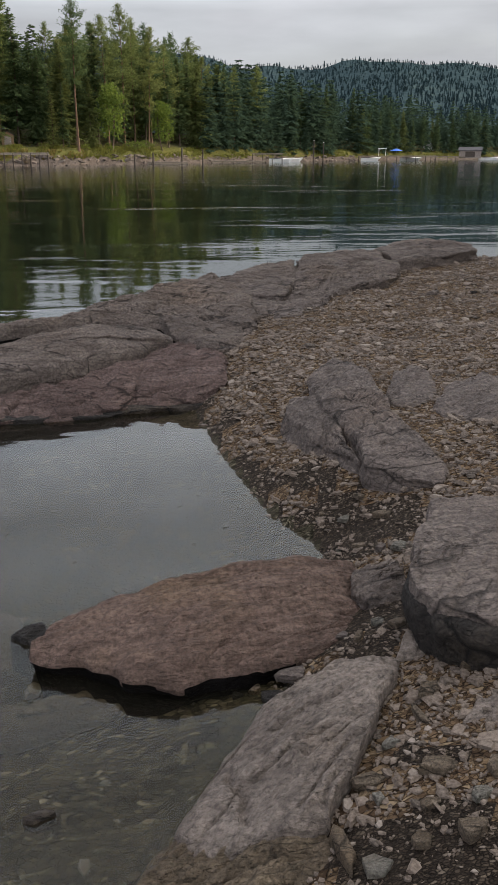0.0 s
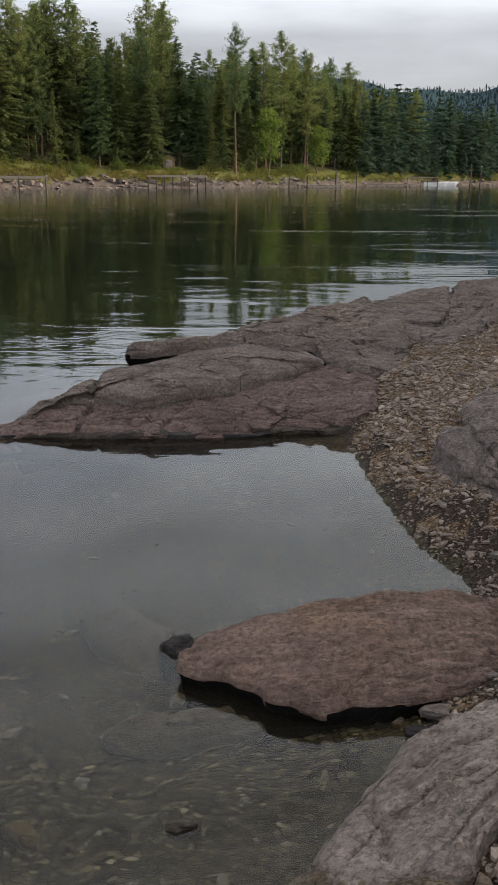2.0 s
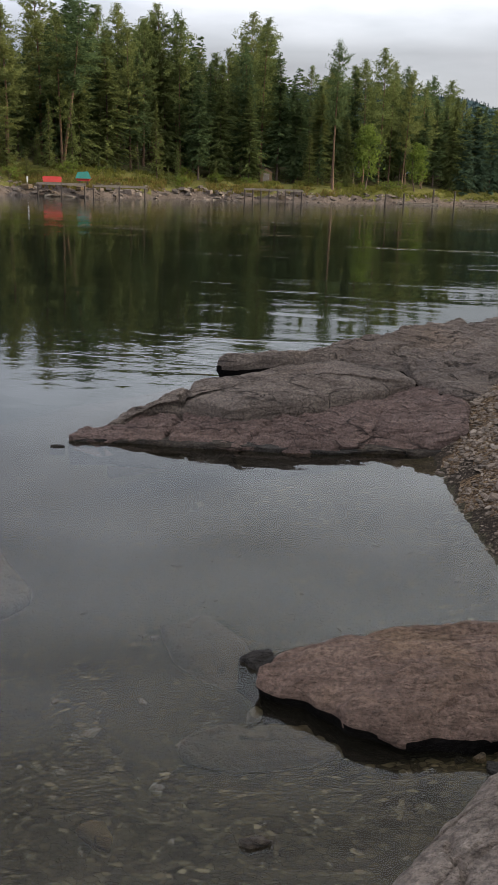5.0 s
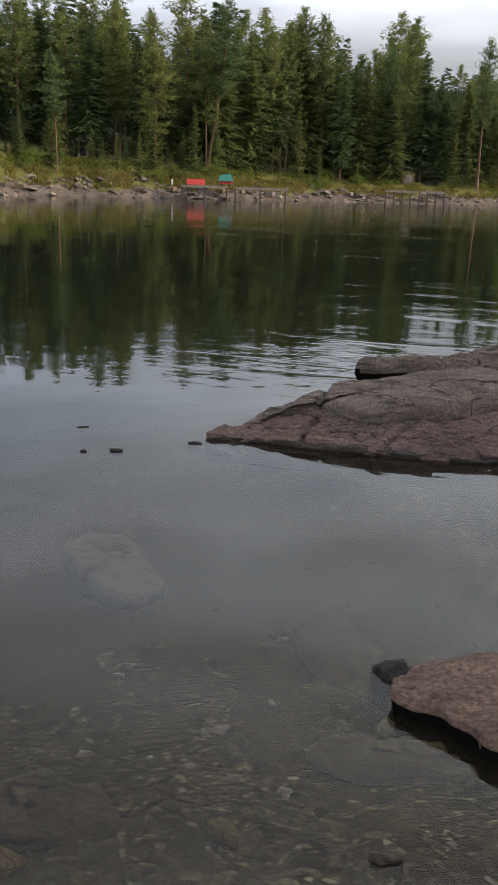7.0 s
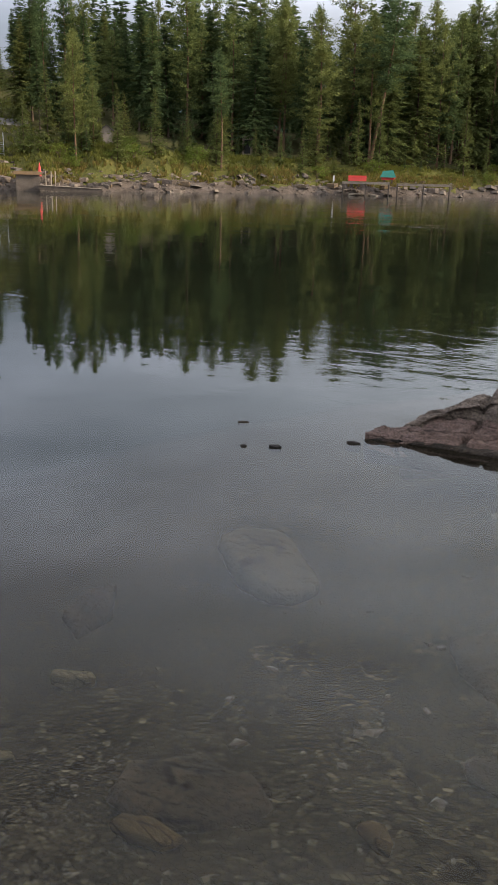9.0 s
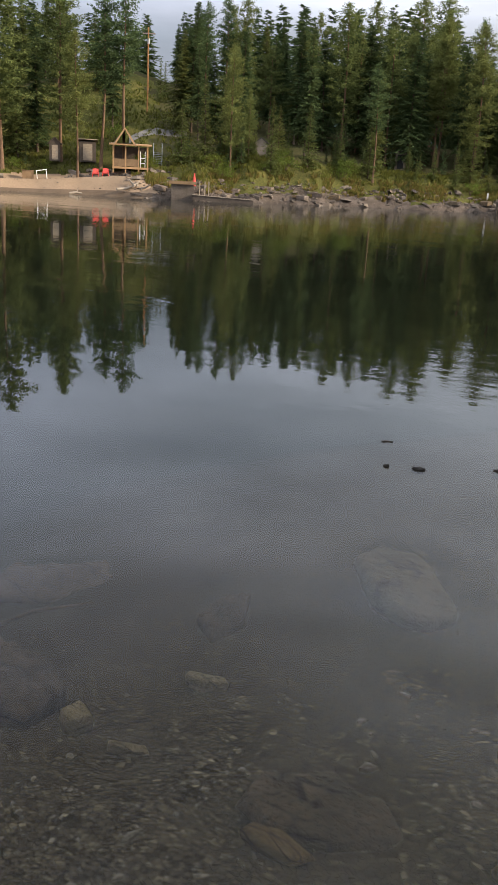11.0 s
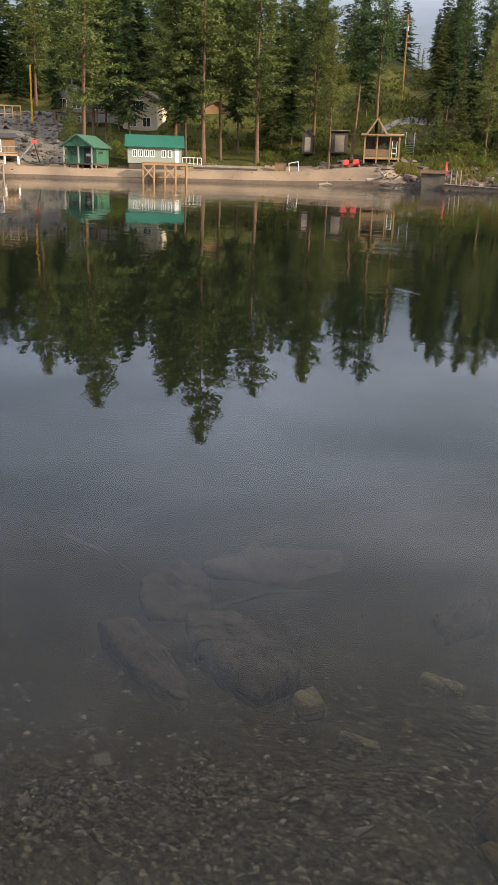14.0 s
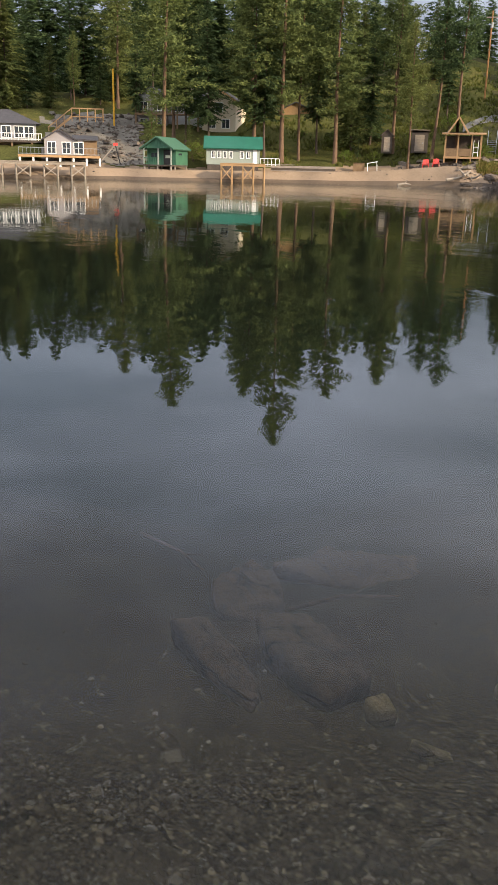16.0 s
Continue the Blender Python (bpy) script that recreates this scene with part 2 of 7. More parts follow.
def shard_layer(k, scale, stops, seed_turn, gap=0.10):
    """Flat shards packed edge to edge: a colour for each, dark gaps between, and their relief."""
    warp = k.node("ShaderNodeTexNoise", Scale=scale * 0.6, Detail=2.0)
    k.link(k.coord(), warp.inputs["Vector"])
    mv = k.node("ShaderNodeVectorMath")
    mv.operation = "MULTIPLY_ADD"
    k.link(warp.outputs["Color"], mv.inputs[0])
    mv.inputs[1].default_value = (0.5 / scale * 2.0,) * 3
    k.link(k.coord((1.0, 1.6, 0.6), (0, 0, seed_turn)), mv.inputs[2])
    cells = k.node("ShaderNodeTexVoronoi", Scale=scale)
    k.link(mv.outputs[0], cells.inputs["Vector"])
    sides = k.node("ShaderNodeTexVoronoi", Scale=scale)
    sides.feature = "DISTANCE_TO_EDGE"
    k.link(mv.outputs[0], sides.inputs["Vector"])
    sep = k.node("ShaderNodeSeparateColor")
    k.link(cells.outputs["Color"], sep.inputs[0])
    flat = k.range(sides.outputs["Distance"], 0.0, gap, 0.0, 1.0)
    col = k.mix(flat, tuple(0.35 * c for c in stops[0][1]), k.ramp(sep.outputs[0], stops))
    tall = k.node("ShaderNodeMath")
    tall.operation = "MULTIPLY"
    k.link(flat, tall.inputs[0])
    k.link(k.range(sep.outputs[1], 0.0, 1.0, 0.35, 1.0), tall.inputs[1])
    return col, tall.outputs[0]


def shingle_material():
    k = Mat("packed_shingle", 0.92, spec=0.1)
    stops = [(0.0, (0.031, 0.019, 0.011)), (0.3, (0.080, 0.050, 0.029)), (0.6, (0.132, 0.086, 0.048)), (0.9, (0.183, 0.124, 0.072)), (1.0, (0.246, 0.180, 0.110))]
    a, ha = shard_layer(k, 34.0, stops, 15)
    b, hb = shard_layer(k, 75.0, stops, 70)
    pick = k.range(k.noise(9.0, k.coord(), 3), 0.42, 0.58, 0.0, 1.0)
    k.color(k.mix(pick, a, b))
    k.bump(ha, 0.8, 0.012).bump(hb, 0.6, 0.006)
    return k.m


SHINGLE = shingle_material()


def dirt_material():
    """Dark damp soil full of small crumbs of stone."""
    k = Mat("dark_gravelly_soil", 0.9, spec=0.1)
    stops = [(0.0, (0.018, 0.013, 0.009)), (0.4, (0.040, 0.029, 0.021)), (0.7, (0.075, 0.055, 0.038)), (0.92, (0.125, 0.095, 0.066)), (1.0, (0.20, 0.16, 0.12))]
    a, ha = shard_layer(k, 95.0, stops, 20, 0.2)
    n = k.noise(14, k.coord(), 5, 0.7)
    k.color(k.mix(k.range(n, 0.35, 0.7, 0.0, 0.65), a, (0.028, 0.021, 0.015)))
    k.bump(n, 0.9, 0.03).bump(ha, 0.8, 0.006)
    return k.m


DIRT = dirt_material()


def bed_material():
    """Gravelly silt in shallows, dark olive with depth for light the water absorbs."""
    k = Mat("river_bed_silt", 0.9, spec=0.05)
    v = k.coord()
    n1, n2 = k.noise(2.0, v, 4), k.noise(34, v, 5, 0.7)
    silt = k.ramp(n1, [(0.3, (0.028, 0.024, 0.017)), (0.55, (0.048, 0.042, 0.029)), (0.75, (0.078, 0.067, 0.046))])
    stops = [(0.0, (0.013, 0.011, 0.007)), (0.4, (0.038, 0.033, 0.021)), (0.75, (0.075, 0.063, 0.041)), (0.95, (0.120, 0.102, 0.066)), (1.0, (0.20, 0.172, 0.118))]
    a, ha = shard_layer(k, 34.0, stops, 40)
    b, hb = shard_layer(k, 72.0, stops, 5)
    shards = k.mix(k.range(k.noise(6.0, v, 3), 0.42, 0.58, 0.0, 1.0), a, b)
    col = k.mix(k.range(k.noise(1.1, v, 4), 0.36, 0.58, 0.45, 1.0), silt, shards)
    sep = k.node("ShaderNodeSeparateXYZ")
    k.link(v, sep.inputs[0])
    # deeper stones fade to a flat tone, standing in for the water's murk
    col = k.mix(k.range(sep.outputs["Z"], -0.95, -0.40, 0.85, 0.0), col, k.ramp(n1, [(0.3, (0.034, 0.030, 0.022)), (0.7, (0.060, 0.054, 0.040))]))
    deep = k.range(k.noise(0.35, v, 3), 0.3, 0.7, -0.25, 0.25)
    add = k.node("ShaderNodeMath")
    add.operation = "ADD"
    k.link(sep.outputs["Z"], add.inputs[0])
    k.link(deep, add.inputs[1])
    # dark olive stands for light lost on the way down and back
    depth_dark = k.ramp(n1, [(0.3, (0.008, 0.015, 0.008)), (0.7, (0.015, 0.024, 0.012))])
    k.color(k.mix(k.range(add.outputs[0], -2.2, -0.85, 1.0, 0.0), col, depth_dark)).bump(ha, 0.7, 0.012).bump(n2, 0.6, 0.008)
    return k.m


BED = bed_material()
SAND = soil_material("beach_sand", (0.199, 0.141, 0.097), (0.263, 0.191, 0.133), (0.319, 0.236, 0.169), 1.5, 0.05)
SAND_WET = soil_material("wet_beach_sand", (0.085, 0.062, 0.046), (0.12, 0.09, 0.066), (0.16, 0.12, 0.09), 1.5, 0.05)
BANKROCK = soil_material("bank_ledge_rock", (0.032, 0.026, 0.022), (0.105, 0.086, 0.074), (0.20, 0.166, 0.143), 1.6, 0.35)
GRASS = soil_material("bank_grass", (0.036, 0.033, 0.015), (0.076, 0.080, 0.026), (0.165, 0.128, 0.046), 0.9, 0.15)
FOREST = soil_material("forest_floor", (0.03, 0.03, 0.016), (0.055, 0.055, 0.026), (0.09, 0.075, 0.04), 0.4, 0.1)
GREYSLOPE = soil_material("grey_gravel_slope", (0.124, 0.110, 0.095), (0.174, 0.157, 0.135), (0.223, 0.203, 0.178), 0.8, 0.1)


def hill_material():
    """Close-set crowns of a distant wooded slope, haze and shaded gaps in their colour."""
    k = Mat("hazy_wooded_hillside", 0.95, spec=0.0)
    v = k.coord((1.0, 1.0, 0.35))
    crowns = k.node("ShaderNodeTexVoronoi", Scale=0.085)
    k.link(v, crowns.inputs["Vector"])
    n = k.noise(0.012, v, 4)
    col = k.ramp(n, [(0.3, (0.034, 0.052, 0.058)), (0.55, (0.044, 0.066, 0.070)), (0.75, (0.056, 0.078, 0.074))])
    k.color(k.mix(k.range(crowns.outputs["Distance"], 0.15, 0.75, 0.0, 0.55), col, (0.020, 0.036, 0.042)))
    k.bump(crowns.outputs["Distance"], 0.6, 3.0)
    return k.m


HILL = hill_material()


def foliage_material(name, dark, light, yellow=(0.15, 0.13, 0.03), translucent=0.38):
    k = Mat(name, 0.8, spec=0.0)
    rnd = k.t.nodes.new("ShaderNodeObjectInfo").outputs["Random"]
    isl = k.t.nodes.new("ShaderNodeNewGeometry").outputs["Random Per Island"]
    col = k.mix(isl, dark, light)
    col = k.mix(k.range(rnd, 0.45, 1.0, 0.0, 0.32), col, yellow)
    col = k.mix(k.range(k.noise(0.35, k.coord(), 3), 0.4, 0.7, 0.0, 0.5), col, dark)
    k.color(col)
    tr = k.node("ShaderNodeBsdfTranslucent")
    k.link(col, tr.inputs["Color"])
    mx = k.node("ShaderNodeMixShader", Fac=translucent)
    out = k.t.nodes["Material Output"]
    k.link(k.b.outputs[0], mx.inputs[1])
    k.link(tr.outputs[0], mx.inputs[2])
    k.link(mx.outputs[0], out.inputs["Surface"])
    return k.m


NEEDLE = foliage_material("fir_needles", (0.048, 0.076, 0.036), (0.142, 0.192, 0.080), (0.13, 0.160, 0.060), 0.34)
NEEDLE_PINE = foliage_material("pine_needles", (0.074, 0.098, 0.036), (0.215, 0.248, 0.088), (0.24, 0.225, 0.072), 0.38)
# the haze over the far reach is put into this bluer green
NEEDLE_FAR = foliage_material("hazy_distant_needles", (0.044, 0.074, 0.052), (0.100, 0.145, 0.086), (0.105, 0.128, 0.072), 0.30)
# the blue of distant air is part of this colour
HILLTREE = foliage_material("hazy_hillside_needles", (0.020, 0.036, 0.041), (0.031, 0.051, 0.055), (0.033, 0.051, 0.051), 0.05)
LEAF = foliage_material("broad_leaves", (0.085, 0.125, 0.025), (0.18, 0.23, 0.055), (0.17, 0.16, 0.035), 0.35)
GRASSBLADE = foliage_material("grass_blades", (0.085, 0.10, 0.024), (0.17, 0.175, 0.045), (0.20, 0.15, 0.05), 0.35)
DRYGRASS = foliage_material("dry_grass_blades", (0.13, 0.105, 0.035), (0.22, 0.17, 0.06), (0.24, 0.16, 0.06), 0.3)


def bark_material(name, dark, light):
    k = Mat(name, 0.9, spec=0.15)
    v = k.coord((6, 6, 1.2))
    n = k.noise(1.5, v, 5, 0.7)
    k.color(k.ramp(n, [(0.3, dark), (0.7, light)])).bump(n, 0.8, 0.05)
    return k.m


BARK = bark_material("fir_bark", (0.05, 0.038, 0.03), (0.14, 0.10, 0.075))
BARK_PINE = bark_material("pine_bark", (0.075, 0.048, 0.032), (0.19, 0.118, 0.075))
WOOD = plain("weathered_dock_wood", (0.26, 0.215, 0.17), 0.85, 2.0, 0.35, stretch=(1, 1, 6))
WOOD_DARK = plain("dark_piling_wood", (0.075, 0.06, 0.05), 0.9, 2.0, 0.35)
WOOD_NEW = plain("new_orange_lumber", (0.357, 0.218, 0.108), 0.7, 2.0, 0.2)
WOOD_RED = plain("reddish_brown_boards", (0.187, 0.120, 0.066), 0.75, 2.0, 0.3)
WOOD_GREY = plain("grey_weathered_boards", (0.25, 0.21, 0.18), 0.85, 2.0, 0.3)
PAINT_GREEN = plain("green_painted_boards", (0.045, 0.125, 0.076), 0.6, 1.2, 0.2)
ROOF_GREEN = plain("green_metal_roof", (0.022, 0.116, 0.081), 0.45, 1.0, 0.15)
ROOF_DARK = plain("dark_shingle_roof", (0.055, 0.052, 0.058), 0.8, 2.0, 0.25)
PAINT_PALE = plain("pale_green_siding", (0.27, 0.30, 0.26), 0.65, 1.0, 0.08)
PAINT_MAUVE = plain("grey_mauve_siding", (0.27, 0.25, 0.255), 0.65, 1.0, 0.08)
PAINT_GREY = plain("light_grey_siding", (0.30, 0.30, 0.31), 0.65, 1.0, 0.08)
PAINT_CREAM = plain("cream_stucco", (0.62, 0.53, 0.40), 0.75, 1.0, 0.08)
WHITE = plain("white_trim_paint", (0.78, 0.77, 0.74), 0.5, 2.0, 0.06)
RED = plain("faded_red_paint", (0.60, 0.07, 0.06), 0.5, 2.0, 0.12)
TEAL = plain("teal_tarp", (0.021, 0.165, 0.124), 0.5, 2.0, 0.2)
BLUE = plain("blue_canvas", (0.03, 0.13, 0.50), 0.6, 2.0, 0.15)
YELLOW = plain("yellow_pole_paint", (0.62, 0.34, 0.03), 0.5, 1.0, 0.1)
POLE = plain("utility_pole_wood", (0.34, 0.17, 0.07), 0.8, 1.0, 0.2)
STEEL = plain("grey_metal", (0.32, 0.33, 0.34), 0.4, 2.0, 0.1, 0.6)
# flat black for the unlit inside of doorways; the chute is dark itself
BLACK = plain("dark_opening", (0.02, 0.02, 0.022), 0.6, 2.0, 0.2)
ASPHALT = plain("pale_gravel_drive", (0.15, 0.142, 0.138), 0.9, 0.8, 0.15)
STONE = soil_material("retaining_stone", (0.05, 0.042, 0.036), (0.12, 0.10, 0.086), (0.20, 0.17, 0.145), 2.0, 0.2)
GLASS = Mat("dark_window_glass", 0.08, spec=0.6).color((0.035, 0.042, 0.05)).m


def water_material():
    k = Mat("river_water")
    t, nodes = k.t, k.t.nodes
    pos = k.node("ShaderNodeNewGeometry").outputs["Position"]
    sep = k.node("ShaderNodeSeparateXYZ")
    k.link(pos, sep.inputs[0])
    # the sheltered cove is calm, the current beyond the rocks is rippled
    off = k.node("ShaderNodeVectorMath")
    off.operation = "SUBTRACT"
    k.link(pos, off.inputs[0])
    off.inputs[1].default_value = (-3.2, 0.2, 0)
    ln = k.node("ShaderNodeVectorMath")
    ln.operation = "LENGTH"
    k.link(off.outputs[0], ln.inputs[0])
    calm = k.range(ln.outputs["Value"], 4.6, 7.5, 0.0, 1.0)
    patch = k.range(k.noise(0.17, k.coord((0.8, 1.7, 1)), 3, 0.55), 0.45, 0.76, 0.18, 2.2)
    amount = k.node("ShaderNodeMath")
    amount.operation = "MULTIPLY"
    k.link(calm, amount.inputs[0])
    chop = k.node("ShaderNodeMath")
    chop.operation = "ADD"
    k.link(patch, chop.inputs[0])
    k.link(k.range(ln.outputs["Value"], 25.0, 80.0, 0.0, 0.35), chop.inputs[1])
    k.link(chop.outputs[0], amount.inputs[1])
    # the current breaks round the outcrop's tip
    tip = k.node("ShaderNodeVectorMath")
    tip.operation = "DISTANCE"
    k.link(pos, tip.inputs[0])
    tip.inputs[1].default_value = (-2.6, 7.4, 0)
    eddy = k.range(tip.outputs["Value"], 0.8, 3.4, 1.5, 0.0)
    both = k.node("ShaderNodeMath")
    both.operation = "ADD"
    k.link(amount.outputs[0], both.inputs[0])
    k.link(eddy, both.inputs[1])
    # the current runs hard on the open side and slackens in the lee
    lee = k.node("ShaderNodeMath")
    lee.operation = "DIVIDE"
    k.link(sep.outputs["X"], lee.inputs[0])
    k.link(ln.outputs["Value"], lee.inputs[1])
    swift = k.range(lee.outputs[0], -0.52, -0.28, 0.45, 1.0)
    amount = k.node("ShaderNodeMath")
    amount.operation = "MULTIPLY"
    k.link(both.outputs[0], amount.inputs[0])
    k.link(swift, amount.inputs[1])
    w1 = k.noise(2.6, k.coord((1.0, 1.5, 1), (0, 0, 20)), 3, 0.55, 0.3)
    w2 = k.noise(0.55, k.coord((1.0, 1.6, 1), (0, 0, 35)), 2, 0.5, 0.6)
    add = k.node("ShaderNodeMath")
    add.operation = "MULTIPLY_ADD"
    k.link(w2, add.inputs[0])
    add.inputs[1].default_value = 2.0
    k.link(w1, add.inputs[2])
    # long thin seams where the current wrinkles
    seam = k.range(k.noise(0.42, k.coord((0.16, 1.0, 1), (0, 0, 12)), 4, 0.6, 0.5), 0.60, 0.64, 0.0, 2.6)
    fret = k.node("ShaderNodeMath")
    fret.operation = "MULTIPLY_ADD"
    k.link(k.noise(3.4, k.coord((0.5, 1.6, 1), (0, 0, 8)), 3, 0.6), fret.inputs[0])
    k.link(seam, fret.inputs[1])
    k.link(add.outputs[0], fret.inputs[2])
    hgt = k.node("ShaderNodeMath")
    hgt.operation = "MULTIPLY"
    k.link(fret.outputs[0], hgt.inputs[0])
    k.link(amount.outputs[0], hgt.inputs[1])
    b = k.node("ShaderNodeBump", Strength=1.0, Distance=0.0042)
    k.link(hgt.outputs[0], b.inputs["Height"])
    fres = k.node("ShaderNodeFresnel", IOR=1.33)
    k.link(b.outputs[0], fres.inputs["Normal"])
    gl = k.node("ShaderNodeBsdfGlossy")
    k.link(k.range(ln.outputs["Value"], 5.0, 45.0, 0.006, 0.04), gl.inputs["Roughness"])
    gl.inputs["Color"].default_value = (0.85, 0.88, 0.90, 1)
    k.link(b.outputs[0], gl.inputs["Normal"])
    tr = k.node("ShaderNodeBsdfTransparent")
    tr.inputs["Color"].default_value = (0.93, 0.89, 0.76, 1)
    # fine silt hangs in the water and scatters the daylight
    silt = k.node("ShaderNodeBsdfDiffuse")
    silt.inputs["Color"].default_value = (0.13, 0.118, 0.085, 1)
    body = k.node("ShaderNodeMixShader", Fac=0.035)
    k.link(tr.outputs[0], body.inputs[1])
    k.link(silt.outputs[0], body.inputs[2])
    mx = k.node("ShaderNodeMixShader")
    k.link(fres.outputs[0], mx.inputs[0])
    k.link(body.outputs[0], mx.inputs[1])
    k.link(gl.outputs[0], mx.inputs[2])
    k.link(mx.outputs[0], nodes["Material Output"].inputs["Surface"])
    nodes.remove(k.b)
    return k.m


WATER = water_material()


# ---- shapes ----
class Shape:
    """Vertices and faces gathered into one mesh."""

    def __init__(self):
        self.v, self.f = [], []

    def add(self, verts, faces):
        n = len(self.v)
        self.v += [tuple(p) for p in verts]
        self.f += [tuple(i + n for i in f) for f in faces]
        return self

    def box(self, x0, x1, y0, y1, z0, z1):
        return self.add([(x0, y0, z0), (x1, y0, z0), (x1, y1, z0), (x0, y1, z0), (x0, y0, z1), (x1, y0, z1), (x1, y1, z1), (x0, y1, z1)],
                        [(3, 2, 1, 0), (4, 5, 6, 7), (0, 1, 5, 4), (1, 2, 6, 5), (2, 3, 7, 6), (3, 0, 4, 7)])

    def beam(self, p, q, w, h=None):
        """A squared timber from p to q."""
        p, q, h = Vector(p), Vector(q), h or w
        d = (q - p).normalized()
        side = d.cross(Vector((0, 0, 1)))
        side = side.normalized() if side.length > 1e-3 else Vector((1, 0, 0))
        up = side.cross(d)
        c = [s * side * w / 2 + u * up * h / 2 for s, u in ((-1, -1), (1, -1), (1, 1), (-1, 1))]
        return self.add([p + k for k in c] + [q + k for k in c], [(0, 1, 2, 3), (7, 6, 5, 4), (4, 5, 1, 0), (5, 6, 2, 1), (6, 7, 3, 2), (7, 4, 0, 3)])

    def tube(self, pts, radii, n=8):
        rings = []
        for k, (p, r) in enumerate(zip(pts, radii)):
            a = Vector(pts[max(0, k - 1)])
            b = Vector(pts[min(len(pts) - 1, k + 1)])
            d = (b - a).normalized()
            s = d.cross(Vector((0.31, 0.95, 0.02))).normalized()
            u = s.cross(d)
            rings.append([Vector(p) + r * (math.cos(2 * math.pi * i / n) * s + math.sin(2 * math.pi * i / n) * u) for i in range(n)])
        faces = [(k * n + i, k * n + (i + 1) % n, (k + 1) * n + (i + 1) % n, (k + 1) * n + i) for k in range(len(pts) - 1) for i in range(n)]
        faces += [tuple(range(n)), tuple((len(pts) - 1) * n + i for i in reversed(range(n)))]
        return self.add([p for r in rings for p in r], faces)

    def gable(self, x0, x1, y0, y1, z0, rise, axis="x"):
        """A gable prism whose ridge runs along the axis."""
        if axis == "x":
            m = (y0 + y1) / 2
            v = [(x0, y0, z0), (x1, y0, z0), (x1, y1, z0), (x0, y1, z0), (x0, m, z0 + rise), (x1, m, z0 + rise)]
            return self.add(v, [(3, 2, 1, 0), (0, 1, 5, 4), (2, 3, 4, 5), (1, 2, 5), (3, 0, 4)])
        m = (x0 + x1) / 2
        v = [(x0, y0, z0), (x1, y0, z0), (x1, y1, z0), (x0, y1, z0), (m, y0, z0 + rise), (m, y1, z0 + rise)]
        return self.add(v, [(3, 2, 1, 0), (0, 4, 5, 3), (1, 2, 5, 4), (0, 1, 4), (2, 3, 5)])

    def slope(self, pts, thick):
        """A roof plane through four corners, with thickness."""
        a, b, c, d = (Vector(p) for p in pts)
        n = (b - a).cross(d - a).normalized() * thick
        return self.add([a, b, c, d, a + n, b + n, c + n, d + n], [(3, 2, 1, 0), (4, 5, 6, 7), (0, 1, 5, 4), (1, 2, 6, 5), (2, 3, 7, 6), (3, 0, 4, 7)])

    def obj(self, name, material, parent=None, label="", smooth=False):
        me = bpy.data.meshes.new(name)
        me.from_pydata(self.v, [], self.f)
        me.validate()
        for m in material if isinstance(material, (list, tuple)) else [material]:
            me.materials.append(m)
        if smooth:
            me.polygons.foreach_set("use_smooth", [True] * len(me.polygons))
        ob = new(name, me)
        if parent is not None:
            ob.parent = parent
        return tagged(ob, label) if label else ob


def array_mesh(name, verts, faces, materials, slots=None, smooth=True, parent=None):
    me = bpy.data.meshes.new(name)
    me.from_pydata(np.asarray(verts).tolist(), [], np.asarray(faces).tolist())
    for m in materials:
        me.materials.append(m)
    if slots is not None:
        me.polygons.foreach_set("material_index", np.asarray(slots, np.int32))
    if smooth:
        me.polygons.foreach_set("use_smooth", np.ones(len(me.polygons), bool))
    ob = new(name, me)
    if parent is not None:
        ob.parent = parent
    return ob


# ---- plan of the land ----
CX, CY = -0.7, 0.17                    # the plan's pole: angles run to the left of +y, in degrees
LAND = [(-60, -30), (-12, -8), (-3, -2), (-1.4, -0.5), (-0.8, 0.5), (-0.45, 1.4), (-0.30, 1.6), (-0.20, 1.95), (-0.10, 2.2), (-0.10, 2.45),
        (0.08, 2.75), (0.20, 3.35), (0.14, 3.46), (0.03, 3.73), (-0.03, 4.06), (-0.10, 4.43), (-0.20, 5.23), (-0.22, 5.6), (-0.28, 6.2), (-0.15, 7.0),
        (0.35, 8.2), (1.2, 9.4), (2.0, 10.9), (3.2, 11.4), (6, 11.0), (14, 10.5), (40, 14), (150, 40), (3500, 500), (3500, -3500), (-3500, -3500)]


def land_distance(x, y):
    """Metres inside the near bank's waterline, negative in the river."""
    x, y = np.asarray(x, float), np.asarray(y, float)
    best, inside = np.full(x.shape, 1e9), np.zeros(x.shape, bool)
    for (ax, ay), (bx, by) in zip(LAND, LAND[1:] + LAND[:1]):
        ex, ey = bx - ax, by - ay
        k = np.clip(((x - ax) * ex + (y - ay) * ey) / (ex * ex + ey * ey), 0, 1)
        best = np.minimum(best, np.hypot(x - ax - k * ex, y - ay - k * ey))
        cross = (ay > y) != (by > y)
        with np.errstate(divide="ignore", invalid="ignore"):
            inside ^= cross & (x < (bx - ax) * (y - ay) / (by - ay + 1e-12) + ax)
    return np.where(inside, best, -best)


SHORE_AZ = [-180, -75, -50, -25, -18.5, -12, -5, 0, 4.5, 8, 13, 20, 25, 31, 38, 41.5, 47, 52, 61, 72, 85, 100, 115, 180]
SHORE_R = [4000, 4000, 900, 520, 411, 310, 229, 190, 167, 160, 151, 135, 128, 121, 112, 106.5, 104, 107, 102.5, 100, 104, 130, 4000, 4000]
